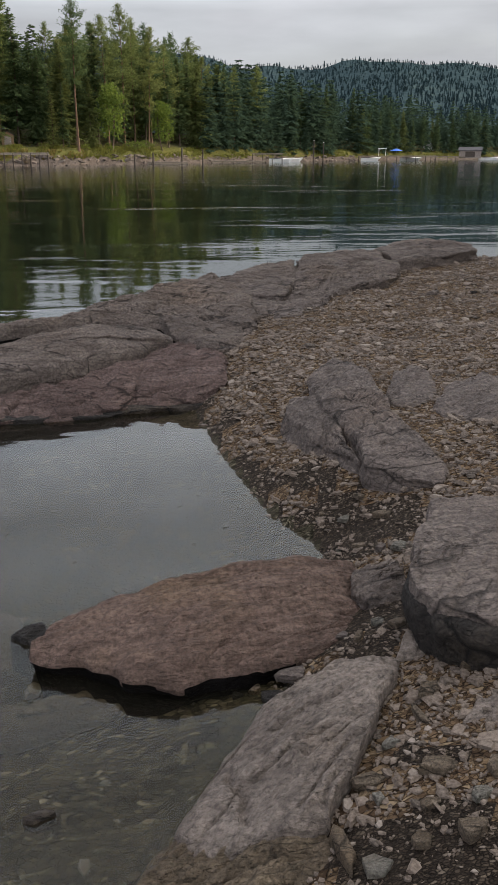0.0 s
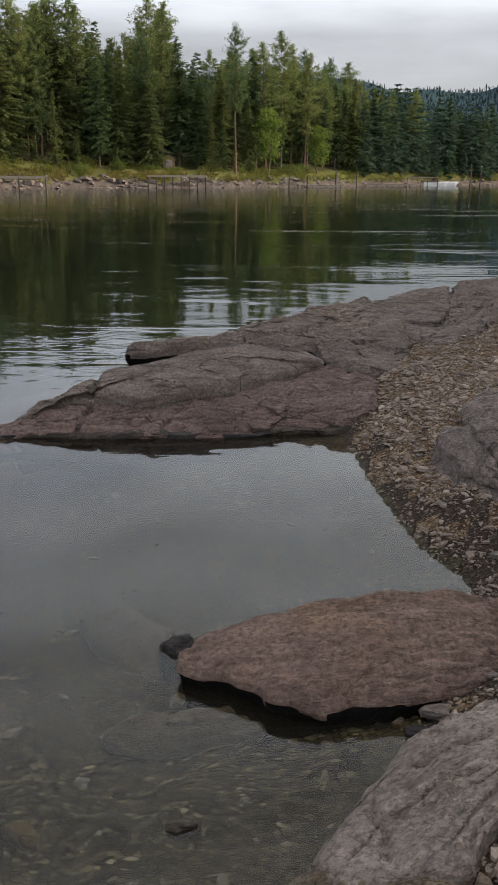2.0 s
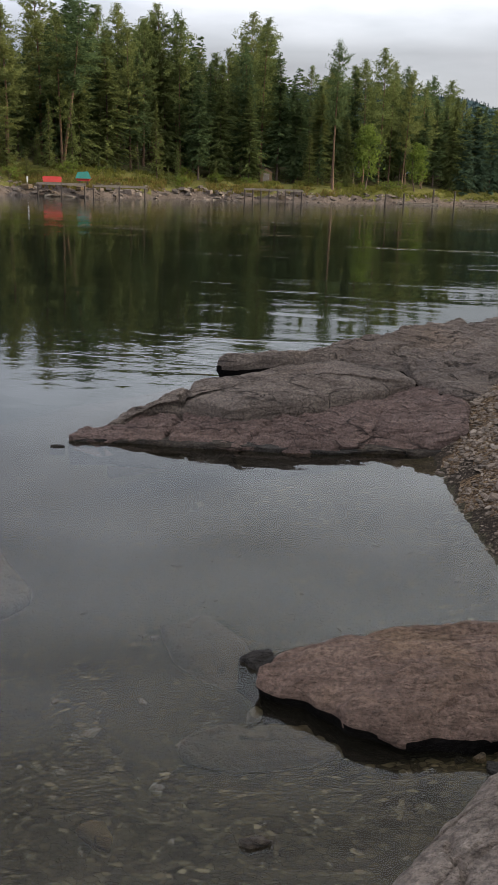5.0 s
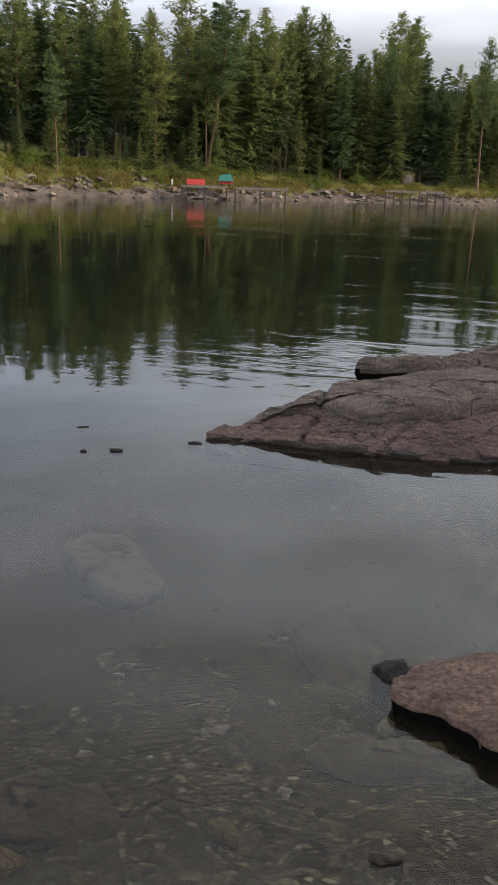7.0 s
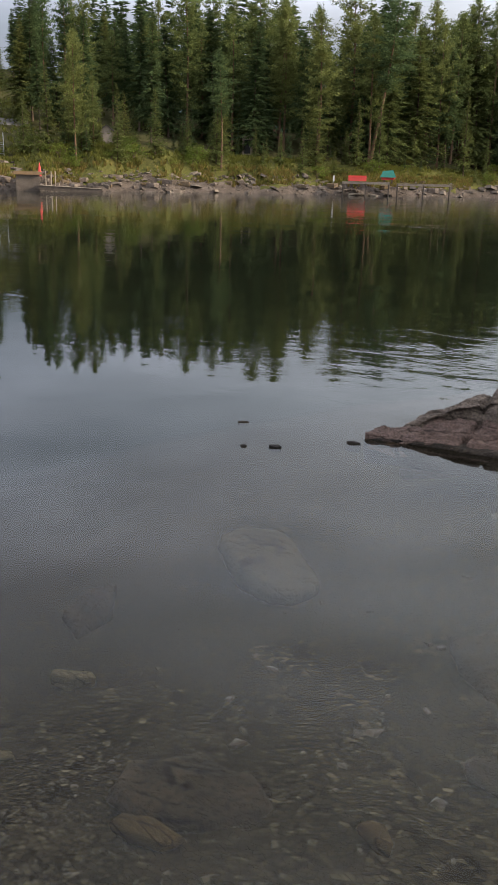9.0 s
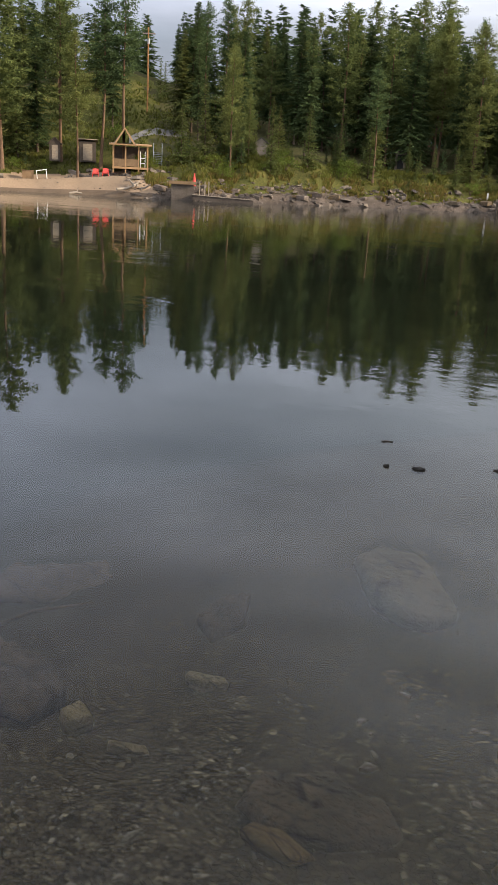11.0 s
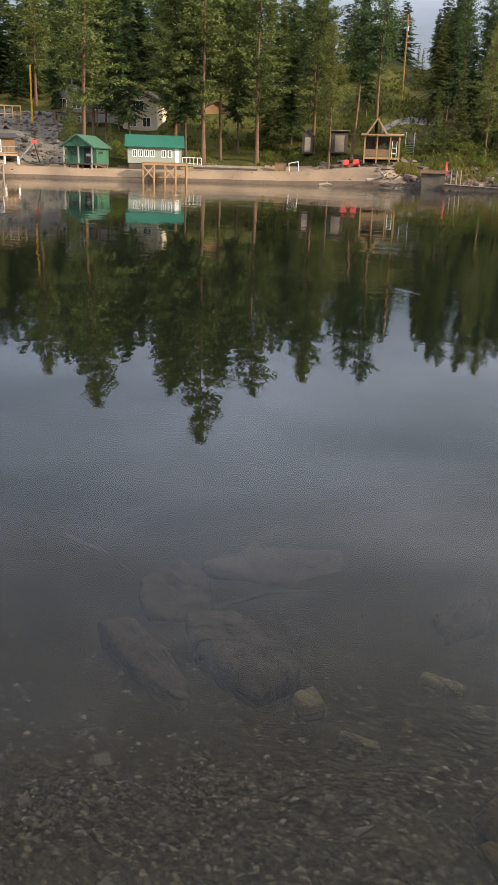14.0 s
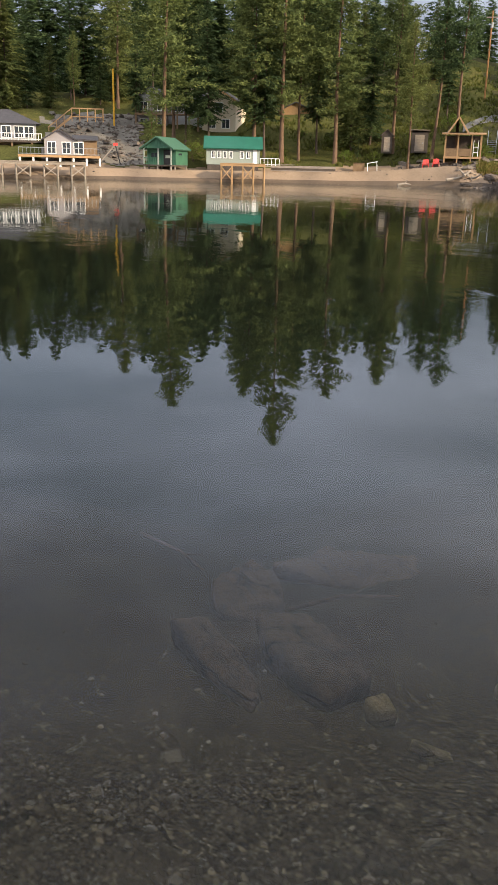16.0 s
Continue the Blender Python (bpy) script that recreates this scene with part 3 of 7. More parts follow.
BANK_H = [3, 3, 3, 3, 3, 3, 3, 3, 2.8, 3.0, 3.2, 3.6, 4.2, 4.8, 4.4, 3.6, 2.3, 1.45, 1.2, 1.2, 1.35, 2, 2, 2]
RISE = [.1, .1, .1, .1, .1, .1, .1, .1, .1, .1, .12, .16, .16, .17, .24, .32, .42, .37, .27, .27, .25, .2, .2, .2]
HILL_AZ = [-180, -60, -40, -23, -20, -16, -12, -9, -6, -3, 0, 10, 30, 60, 180]
HILL_EL = [2, 3, 3.5, 4.6, 5.2, 5.6, 5.55, 5.3, 5.3, 5.9, 6.4, 6.0, 4.5, 3.5, 2.0]


def shore(az):
    return np.interp(az, SHORE_AZ, SHORE_R) + 1.6 * vnoise(np.asarray(az) * 0.55, 0 * np.asarray(az), 5)


def height(x, y):
    """The ground's height, with the depth behind the far waterline and the angle from the pole."""
    x, y = np.asarray(x, float), np.asarray(y, float)
    r, az = np.hypot(x - CX, y - CY), np.degrees(np.arctan2(-(x - CX), y - CY))
    sd = land_distance(x, y)
    near = np.where(sd > 0, 0.34 * (1 - np.exp(-np.maximum(sd, 0) / 0.5)) + 0.04 * np.minimum(np.maximum(sd, 0), 60),
                    -np.minimum(3.5, 0.17 * np.maximum(-sd, 0) + 0.012 * sd * sd))
    near = near + np.where(r < 40, 0.018 * fbm(x * 2.3, y * 2.3, 3) * np.clip(np.abs(sd) * 3, 0, 1), 0)
    d = r - shore(az)
    bh, rise = np.interp(az, SHORE_AZ, BANK_H), np.interp(az, SHORE_AZ, RISE)
    beach = np.clip((az - 43) / 4, 0, 1) * np.clip((85 - az) / 5, 0, 1)
    run = 4.5 - 1.0 * beach
    s = np.clip(d / run, 0, 1)
    shelf = np.minimum(1.5, 0.46 * bh)
    s2 = np.clip((d - 3.5) / 6.5, 0, 1)
    bank = (shelf * np.clip(d / 4.0, 0, 1) ** 0.8 + (bh - shelf) * s2 * s2 * (3 - 2 * s2)) * (1 - beach) + bh * s * beach
    far = bank + rise * np.clip(d - run - 4, 0, 42) + 0.35 * fbm(x * 0.16, y * 0.16, 11) * np.clip((d - 2) / 8, 0, 1) * (1 - 0.6 * beach * (d < 14))
    crag = np.abs(vnoise(x * 0.55, y * 0.55, 41)) + 0.6 * np.abs(vnoise(x * 1.3, y * 1.3, 42)) - 0.55
    far = far - 0.9 * crag * np.exp(-((d - 3.2) / 2.6) ** 2) * np.clip(d, 0, 1) * (1 - beach)
    el = np.interp(az, HILL_AZ, HILL_EL)
    top = 1800 * np.tan(np.radians(el)) + 7 * fbm(az * 0.3, r * 0.003, 23)
    far = far + np.clip((r - 650) / 1150, 0, 1) ** 1.4 * np.maximum(top - far, 0) * np.where(r > 1800, np.exp(-(r - 1800) / 1500), 1)
    wet = -np.minimum(3.5, 0.10 * np.maximum(-d, 0))
    z = np.where(sd > 0, near, np.where(d > 0, far, np.maximum(near, wet)))
    return z, d, az, sd


def ground_z(x, y):
    return float(height(np.array([x]), np.array([y]))[0][0])


def at(az, dist, z=None, turn=0.0):
    """A pose on the far side, whose y axis points away from the pole."""
    x, y = CX - dist * math.sin(radians(az)), CY + dist * math.cos(radians(az))
    return pose(x, y, ground_z(x, y) if z is None else z, 0, 0, az + turn)


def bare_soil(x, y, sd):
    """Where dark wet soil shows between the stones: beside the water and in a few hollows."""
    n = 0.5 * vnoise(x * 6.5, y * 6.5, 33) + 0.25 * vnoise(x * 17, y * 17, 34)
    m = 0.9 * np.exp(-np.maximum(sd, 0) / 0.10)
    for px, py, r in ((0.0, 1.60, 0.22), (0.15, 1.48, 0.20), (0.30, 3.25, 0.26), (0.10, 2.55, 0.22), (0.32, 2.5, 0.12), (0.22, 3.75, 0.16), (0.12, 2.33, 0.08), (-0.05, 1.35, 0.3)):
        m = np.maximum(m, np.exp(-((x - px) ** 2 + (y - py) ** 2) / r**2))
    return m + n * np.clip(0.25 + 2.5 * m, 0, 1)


def build_ground():
    az = np.radians(np.concatenate([np.arange(-180, -30, 2.5), np.arange(-30, 84, 0.3), np.arange(84, 180, 2.5)]))
    near = np.concatenate([[0.0005, 0.1, 0.2], 0.3 * 1.031 ** np.arange(0, 182)])
    bank = np.concatenate([np.arange(-14, -2, 2.0), np.arange(-2, 16, 0.5), np.arange(16, 40, 1.5), 40 * 1.035 ** np.arange(0, 135)])
    line = np.minimum(shore(np.degrees(az)), 560)
    rr = np.concatenate([np.repeat(near[:, None], len(az), 1), line[None] + bank[:, None]], 0)
    aa = np.repeat(az[None], len(rr), 0)
    x, y = CX - rr * np.sin(aa), CY + rr * np.cos(aa)
    z, d, deg, sd = height(x, y)
    n, m = rr.shape
    i, j = np.meshgrid(np.arange(n - 1), np.arange(m), indexing="ij")
    k = (j + 1) % m
    quads = np.stack([i * m + j, i * m + k, (i + 1) * m + k, (i + 1) * m + j], -1).reshape(-1, 4)[:, ::-1]
    zc, dc, ac, sc, rc = (q[:-1].ravel() for q in (z, d, deg, sd, rr))
    wob = 0.8 * vnoise(x[:-1].ravel() * 0.4, y[:-1].ravel() * 0.4, 31)
    beach = ac + 1.5 * wob > 44.5
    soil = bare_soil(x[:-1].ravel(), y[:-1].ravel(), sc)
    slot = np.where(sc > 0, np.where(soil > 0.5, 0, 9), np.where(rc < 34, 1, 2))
    far = (dc > -2) & (sc <= 0)
    slot = np.where(far, np.where(beach, np.where(dc < 0.7, 10, np.where(dc < 8.5 + wob, 3, np.where(dc < 46 + 5 * wob, 5, 6))),
                                  np.where(dc < 3.7 + 3.4 * wob, 4, np.where(dc < 13 + 4 * wob, 5, 6))), slot)
    slot = np.where(far & (ac + wob > 66.2) & (ac + wob < 71.5) & (dc > 9 + wob) & (dc < 34 + 2 * wob), 8, slot)
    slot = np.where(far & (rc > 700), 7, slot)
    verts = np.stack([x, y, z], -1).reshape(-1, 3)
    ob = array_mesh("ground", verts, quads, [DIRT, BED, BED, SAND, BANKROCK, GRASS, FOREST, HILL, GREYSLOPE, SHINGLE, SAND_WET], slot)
    return tagged(ob, "gravelly bank, river bed, far shore and wooded hills", "ground", kind="structure")


build_ground()


def build_water():
    n = 96
    v = [(4200 * math.cos(2 * math.pi * k / n), 4200 * math.sin(2 * math.pi * k / n), 0.0) for k in range(n)]
    s = Shape()
    s.add(v, [tuple(range(n))])
    ob = s.obj("water", WATER)
    return tagged(ob, "calm dark green river water with light ripples", "water", kind="structure")


build_water()


# ---- rocks ----
def rock(name, rim, base, material, seed, bulge=0.03, flare=0.03, rough=0.012, n=150, rings=34, turn=20.0, cracks=(), edge=0.015, parent=None, label="", grooves=0.5, foot=0.0):
    """A bedded slab: rim points of its top, sides down to base, with ledges along the bedding and cracks across."""
    rng = np.random.default_rng(seed)
    rim = np.array(rim, float)
    seg = np.linalg.norm(np.diff(np.vstack([rim, rim[:1]])[:, :2], axis=0), axis=1)
    cum = np.concatenate([[0], np.cumsum(seg)])
    s = np.linspace(0, cum[-1], n, endpoint=False)
    closed = np.vstack([rim, rim[:1]])
    p = np.stack([np.interp(s, cum, closed[:, k]) for k in range(3)], 1)
    for _ in range(max(1, n // 70)):
        p = 0.5 * p + 0.25 * (np.roll(p, 1, 0) + np.roll(p, -1, 0))
    size = math.sqrt(np.ptp(rim[:, 0]) * np.ptp(rim[:, 1]))
    c = p[:, :2].mean(0)
    out = p[:, :2] - np.roll(p[:, :2], 1, 0)
    tang = np.roll(p[:, :2], -1, 0) - np.roll(p[:, :2], 1, 0)
    area = np.sum(p[:, 0] * np.roll(p[:, 1], -1) - np.roll(p[:, 0], -1) * p[:, 1])
    nrm = np.stack([tang[:, 1], -tang[:, 0]], 1) * (1 if area > 0 else -1)
    nrm = nrm / (np.linalg.norm(nrm, axis=1, keepdims=True) + 1e-9)
    for _ in range(4):
        nrm = 0.5 * nrm + 0.25 * (np.roll(nrm, 1, 0) + np.roll(nrm, -1, 0))
    jag = size * 0.02 * fbm(p[:, 0] * 9 / size * 0.6, p[:, 1] * 9 / size * 0.6, seed)
    p[:, :2] += nrm * jag[:, None]
    A = np.c_[p[:, :2], np.ones(n)]
    coef = np.linalg.lstsq(A, p[:, 2], rcond=None)[0]
    resid = p[:, 2] - A @ coef
    levels = 18 if foot else 9
    V = []
    for k in range(levels):
        f = k / levels
        step = 0.4 * flare * np.floor(3 * f + vnoise(p[:, 0] * 3, p[:, 1] * 3, seed + 9)) / 3
        xy = p[:, :2] + nrm * (flare * (1 - f) ** 1.3 - step * 0.4)[:, None]
        z = base + (p[:, 2] - edge - base) * f
        push = rough * 1.3 * fbm(p[:, 0] * 6 + 3.1 * f, z * 16, seed + 4)
        V.append(np.c_[xy + nrm * push[:, None], z])
    for k in range(rings):
        f = (k / (rings - 1)) ** 1.25
        xy = p[:, :2] * (1 - f) + c * f
        z = np.c_[xy, np.ones(n)] @ coef + resid * (1 - f) ** 1.4 + bulge * (1 - (1 - f) ** 2) - edge * np.exp(-f * 26)
        V.append(np.c_[xy, z])
    V = np.array(V).reshape(-1, 3)
    top = np.arange(len(V)) >= levels * n
    ca, sa = math.cos(radians(turn)), math.sin(radians(turn))
    u, w = V[:, 0] * ca + V[:, 1] * sa, -V[:, 0] * sa + V[:, 1] * ca
    k = 1.0 / max(0.3, min(1.6, size))
    coarse = fbm(V[:, 0] * 2.2 * k, V[:, 1] * 2.2 * k, seed + 1)
    bed = fbm(u * 1.6 * k + 0.2 * coarse, w * 9 * k, seed + 2, 4)
    steps = np.floor(2.5 * (bed + 0.6 * coarse)) / 2.5
    fine = fbm(u * 9, w * 26, seed + 3, 4, 0.6)
    facet = np.abs(vnoise(V[:, 0] * 5.5 * k + 0.8 * coarse, V[:, 1] * 5.5 * k, seed + 5)) + 0.5 * np.abs(vnoise(u * 8 * k, w * 17 * k, seed + 6))
    chip = fbm(u * 15 + coarse, w * 44, seed + 12, 3, 0.6)
    split = np.exp(-(vnoise(u * 3.4 + 0.5 * coarse, w * 17 + 0.6 * coarse, seed + 13) / 0.07) ** 2) * np.clip(4 * vnoise(V[:, 0] * 3.3, V[:, 1] * 3.3, seed + 14), 0, 1)
    dz = rough * (0.9 * coarse + grooves * bed + 1.7 * grooves * steps + 0.7 * fine + 0.4 * chip - 0.55 * facet - 1.3 * split)
    for (ax, ay), (bx, by), deep, wide in cracks:
        ex, ey = bx - ax, by - ay
        ll = ex * ex + ey * ey
        tt = np.clip(((V[:, 0] - ax) * ex + (V[:, 1] - ay) * ey) / ll, 0, 1)
        wob = 0.04 * math.sqrt(ll) * fbm(tt * 5, tt * 0, seed + 7)
        side = ((V[:, 0] - ax) * -ey + (V[:, 1] - ay) * ex) / math.sqrt(ll) - wob
        end = np.hypot(V[:, 0] - ax - tt * ex, V[:, 1] - ay - tt * ey) - np.abs(side + wob)
        cut = np.exp(-(side / wide) ** 2) * np.exp(-np.maximum(end, 0) / wide) * np.clip(np.minimum(tt, 1 - tt) * 8 + 0.15, 0, 1)
        dz = dz - deep * cut
    V[:, 2] += np.where(top, dz, 0.35 * dz)
    total = levels + rings
    faces = [(a * n + b, a * n + (b + 1) % n, (a + 1) * n + (b + 1) % n, (a + 1) * n + b) for a in range(total - 1) for b in range(n)]
    if area < 0:
        faces = [f[::-1] for f in faces]
    # undercut shade and wet, painted below the lip to the given share of height
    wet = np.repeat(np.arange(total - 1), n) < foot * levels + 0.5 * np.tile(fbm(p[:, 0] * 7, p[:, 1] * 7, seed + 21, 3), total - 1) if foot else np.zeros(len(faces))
    ob = array_mesh(name, V, faces, [material, ROCK_SHADED_FOOT] if foot else [material], wet.astype(np.int32) if foot else None, parent=parent)
    return tagged(ob, label) if label else ob


def thing(name, label, category, group="", m=None):
    ob = new(name)
    ob.empty_display_size = 0.2
    if m is not None:
        ob.matrix_world = m
    return tagged(ob, label, category, group)


# the bedded outcrop that closes the cove
outcrop = thing("rock_outcrop", "long bedded brown rock outcrop running into the river", "rock")
rock("ledge", [(-2.46,5.12,0.02), (-2.13,5.15,0.04), (-1.80,5.19,0.06), (-1.42,5.18,0.07), (-0.92,5.26,0.08), (-0.51,5.37,0.08), (-0.24,5.38,0.08), (-0.01, 5.50, .13), (0.0, 5.65, .21),
               (0.02, 6.0, .23), (-0.20, 6.3, .22), (-0.40, 6.28, .19), (-0.76, 5.97, .16), (-1.10, 5.70, .14), (-1.48, 5.56, .13), (-1.90, 5.58, .12), (-2.37, 5.30, .05)],
     -0.12, ROCK_LEDGE, 11, 0.02, -0.07, 0.022, 380, 60, 8, [((-1.84, 5.1), (-1.82, 5.7), .07, .014), ((-0.62, 5.2), (-0.52, 5.85), .04, .012), ((-1.35, 5.2), (-1.2, 5.6), .03, .010), ((-1.6, 5.35), (-0.3, 5.5), .045, .010), ((-2.25, 5.22), (-0.9, 5.36), .05, .010), ((-1.1, 5.32), (-0.05, 5.60), .04, .008), ((-1.5, 5.24), (-0.5, 5.40), .03, .007)], parent=outcrop)
# the outcrop's shaded reflection is put into this dark wet strip
rock("dark_foot", [(-2.47, 5.10, .012), (-2.13, 5.128, .022), (-1.80, 5.168, .030), (-1.42, 5.158, .034), (-0.92, 5.236, .038), (-0.51, 5.346, .040), (-0.24, 5.355, .040), (0.03, 5.47, .05), (0.0, 5.6, .05), (-0.5, 5.55, .04), (-1.4, 5.40, .03), (-2.3, 5.25, .015)],
     -0.16, ROCK_DARK, 18, 0.0, -0.02, 0.008, 260, 12, 8, (), 0.008, parent=outcrop, label="wet rock band at the waterline, darkened for its shaded reflection")
rock("ridge", [(-2.30, 5.30, .07), (-1.90, 5.58, .18), (-1.48, 5.50, .21), (-1.10, 5.64, .23), (-0.76, 5.93, .24), (-0.42, 6.25, .25), (-0.33, 6.32, .28), (-0.45, 6.48, .34), (-0.84, 6.55, .37),
               (-1.18, 6.30, .35), (-1.57, 5.90, .31), (-1.84, 5.80, .27), (-2.08, 5.52, .17)],
     -0.3, ROCK, 12, 0.07, -0.05, 0.012, 300, 48, 24, [((-1.84, 5.4), (-1.85, 5.85), .05, .014)], 0.03, parent=outcrop)
rock("ledge", [(-1.80, 6.50, .29), (-1.26, 6.60, .34), (-0.76, 6.70, .36), (-0.40, 6.70, .32), (-0.30, 6.40, .28), (0.0, 6.10, .25), (0.15, 6.30, .25), (0.20, 6.52, .26), (0.33, 7.0, .35), (0.36, 7.6, .39),
               (0.12, 8.40, .43), (-0.31, 7.96, .42), (-0.91, 7.43, .38), (-1.26, 6.95, .33), (-1.72, 6.68, .25)],
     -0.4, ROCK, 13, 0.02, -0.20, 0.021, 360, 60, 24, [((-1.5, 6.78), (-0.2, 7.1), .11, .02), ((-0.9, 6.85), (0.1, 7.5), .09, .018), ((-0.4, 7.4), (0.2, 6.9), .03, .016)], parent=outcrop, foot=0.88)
rock("ledge", [(-0.9, 7.3, .30), (-0.3, 7.85, .35), (0.3, 8.45, .39), (0.9, 9.0, .43), (1.55, 9.62, .46), (2.3, 10.2, .47), (2.6, 9.9, .46), (2.2, 9.4, .44), (1.9, 8.5, .40), (1.2, 7.8, .35), (0.6, 7.3, .29), (0.1, 6.9, .27)],
     -0.4, ROCK, 17, 0.0, 0.0, 0.016, 200, 36, 24, parent=outcrop)
rock("block", [(0.12, 8.05, .38), (0.33, 7.79, .34), (0.66, 7.52, .36), (0.86, 8.16, .44), (0.99, 9.14, .50), (0.53, 8.73, .48), (0.10, 8.17, .43)],
     0.0, ROCK, 14, 0.02, 0.0, 0.014, 140, 30, 20, parent=outcrop)
rock("block", [(0.68, 7.50, .36), (0.48, 6.91, .31), (0.67, 6.80, .34), (1.15, 7.61, .41), (1.69, 7.94, .43), (1.99, 8.64, .47), (2.05, 9.79, .52), (1.59, 9.73, .52), (1.02, 9.16, .50), (0.88, 8.2, .44)],
     0.0, ROCK, 15, 0.01, 0.02, 0.022, 200, 36, 25, [((0.9, 8.5), (1.9, 8.7), .05, .025), ((1.2, 9.0), (2.0, 9.1), .05, .025)], parent=outcrop)
rock("block", [(1.99, 9.80, .51), (2.10, 9.28, .49), (2.67, 9.32, .49), (3.20, 9.8, .50), (3.3, 10.3, .51), (2.81, 10.5, .54), (2.39, 10.45, .54)],
     0.1, ROCK, 16, 0.03, 0.05, 0.015, 120, 24, 20, parent=outcrop)

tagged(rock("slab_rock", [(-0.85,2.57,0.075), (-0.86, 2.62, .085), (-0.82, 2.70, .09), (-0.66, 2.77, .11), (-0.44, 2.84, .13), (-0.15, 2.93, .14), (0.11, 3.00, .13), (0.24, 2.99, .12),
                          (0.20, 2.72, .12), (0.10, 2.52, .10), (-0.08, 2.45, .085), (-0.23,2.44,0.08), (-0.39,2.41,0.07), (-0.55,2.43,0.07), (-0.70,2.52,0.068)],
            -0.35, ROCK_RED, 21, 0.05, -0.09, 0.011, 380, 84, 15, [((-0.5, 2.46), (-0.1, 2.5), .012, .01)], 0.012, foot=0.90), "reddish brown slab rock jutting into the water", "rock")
tagged(rock("front_rock", [(0.19, 2.23, .22), (0.09, 2.25, .22), (0.01, 2.26, .20), (-0.08, 2.26, .14), (-0.19, 2.22, .09), (-0.27, 2.09, .06), (-0.38, 1.96, .04), (-0.43, 1.85, .035),
                           (-0.39, 1.77, .05), (-0.28, 1.72, .10), (-0.17, 1.70, .15), (-0.10, 1.71, .17), (-0.07, 1.77, .20), (0.02, 1.90, .23), (0.12, 2.08, .23)],
            -0.15, ROCK_TAN, 22, 0.03, -0.03, 0.009, 380, 84, 40, [((-0.30, 2.0), (-0.27, 1.76), .02, .01), ((-0.30, 1.90), (-0.02, 1.98), .022, .007), ((-0.22, 2.05), (0.02, 2.10), .015, .006)], 0.012),
       "tan layered slab rock at the water's edge", "rock")
tagged(rock("lower_rock", [(-0.50, 1.82, .0), (-0.42, 1.88, .03), (-0.30, 1.84, .07), (-0.16, 1.80, .11), (-0.09, 1.75, .12), (-0.08, 1.66, .10), (-0.15, 1.58, .07), (-0.28, 1.50, .045), (-0.46, 1.42, .01), (-0.58, 1.54, -.02)],
            -0.2, ROCK_BROWN, 34, 0.02, 0.02, 0.012, 260, 50, 40, [((-0.45, 1.66), (-0.12, 1.66), .02, .012)], 0.02), "dark yellowish brown rock layer under the slab", "rock")
tagged(rock("block_rock", [(0.44,2.77,0.44), (0.67,2.72,0.46), (0.80,2.58,0.46), (0.54,2.03,0.42), (0.41,2.05,0.41), (0.35,2.08,0.41), (0.29,2.14,0.41), (0.23,2.23,0.41), (0.24,2.34,0.42), (0.32,2.54,0.43)],
            0.0, ROCK_GREY, 23, 0.0, -0.12, 0.005, 260, 60, 60, (), 0.006, grooves=0.4), "grey flat-topped block of slate with a dark front", "rock")
# extra shell over the block's front, its colour darkened for wet and shade
tagged(rock("block_front", [(0.44, 2.70, 0.36), (0.67, 2.68, 0.38), (0.78, 2.55, 0.38), (0.545, 2.012, 0.385), (0.41, 2.033, 0.382), (0.342, 2.064, 0.380), (0.277, 2.128, 0.378), (0.214, 2.225, 0.372), (0.225, 2.34, 0.36), (0.31, 2.54, 0.35)],
            0.0, ROCK_DARK, 33, 0.0, -0.09, 0.005, 220, 30, 60, (), 0.010, grooves=0.4), "wet front face of the grey block, darkened for shade", "rock")
tagged(rock("flat_rock", [(0.38, 4.81, 0.36), (0.53, 4.99, 0.38), (0.65, 4.97, 0.39), (0.69, 4.60, 0.39), (0.66, 4.11, 0.37), (0.69, 3.70, 0.34), (0.75, 3.46, 0.31), (0.69, 3.36, 0.28), (0.54, 3.40, 0.27),
                          (0.41, 3.57, 0.28), (0.43, 3.84, 0.31), (0.36, 4.23, 0.34)],
            0.1, ROCK_GREY, 24, 0.03, 0.0, 0.012, 240, 60, 110, [((0.45, 4.3), (0.62, 4.1), .02, .012), ((0.5, 3.7), (0.7, 3.8), .015, .010), ((0.42, 4.6), (0.60, 4.75), .02, .012)]), "grey slate slab bedded in the gravel", "rock")
tagged(rock("flat_rock", [(0.25, 4.59, 0.29), (0.37, 4.45, 0.33), (0.40, 4.17, 0.32), (0.40, 3.75, 0.28), (0.42, 3.64, 0.26), (0.33, 3.87, 0.25), (0.26, 4.07, 0.24), (0.20, 4.40, 0.26)],
            0.1, ROCK_GREY, 25, 0.01, 0.05, 0.008, 140, 30, 110, [((0.24, 4.0), (0.37, 3.85), .02, .012)]), "split grey slate ledge beside the larger slab", "rock")
tagged(rock("flat_rock", [(0.74, 4.46, 0.34), (0.88, 4.82, 0.36), (1.03, 4.82, 0.38), (1.04, 4.56, 0.37), (0.96, 4.33, 0.34), (0.83, 4.21, 0.33), (0.73, 4.28, 0.33)],
            0.15, ROCK_GREY, 26, 0.02, 0.06, 0.008, 120, 30, 80), "low grey rock half buried in gravel", "rock")
tagged(rock("flat_rock", [(0.89, 4.17, 0.34), (1.06, 4.48, 0.36), (1.27, 4.53, 0.39), (1.46, 4.41, 0.40), (1.21, 3.84, 0.36), (1.04, 3.91, 0.33), (0.91, 3.99, 0.32)],
            0.15, ROCK_GREY, 27, 0.03, 0.06, 0.008, 130, 30, 60), "rounded grey rock half buried in gravel", "rock")
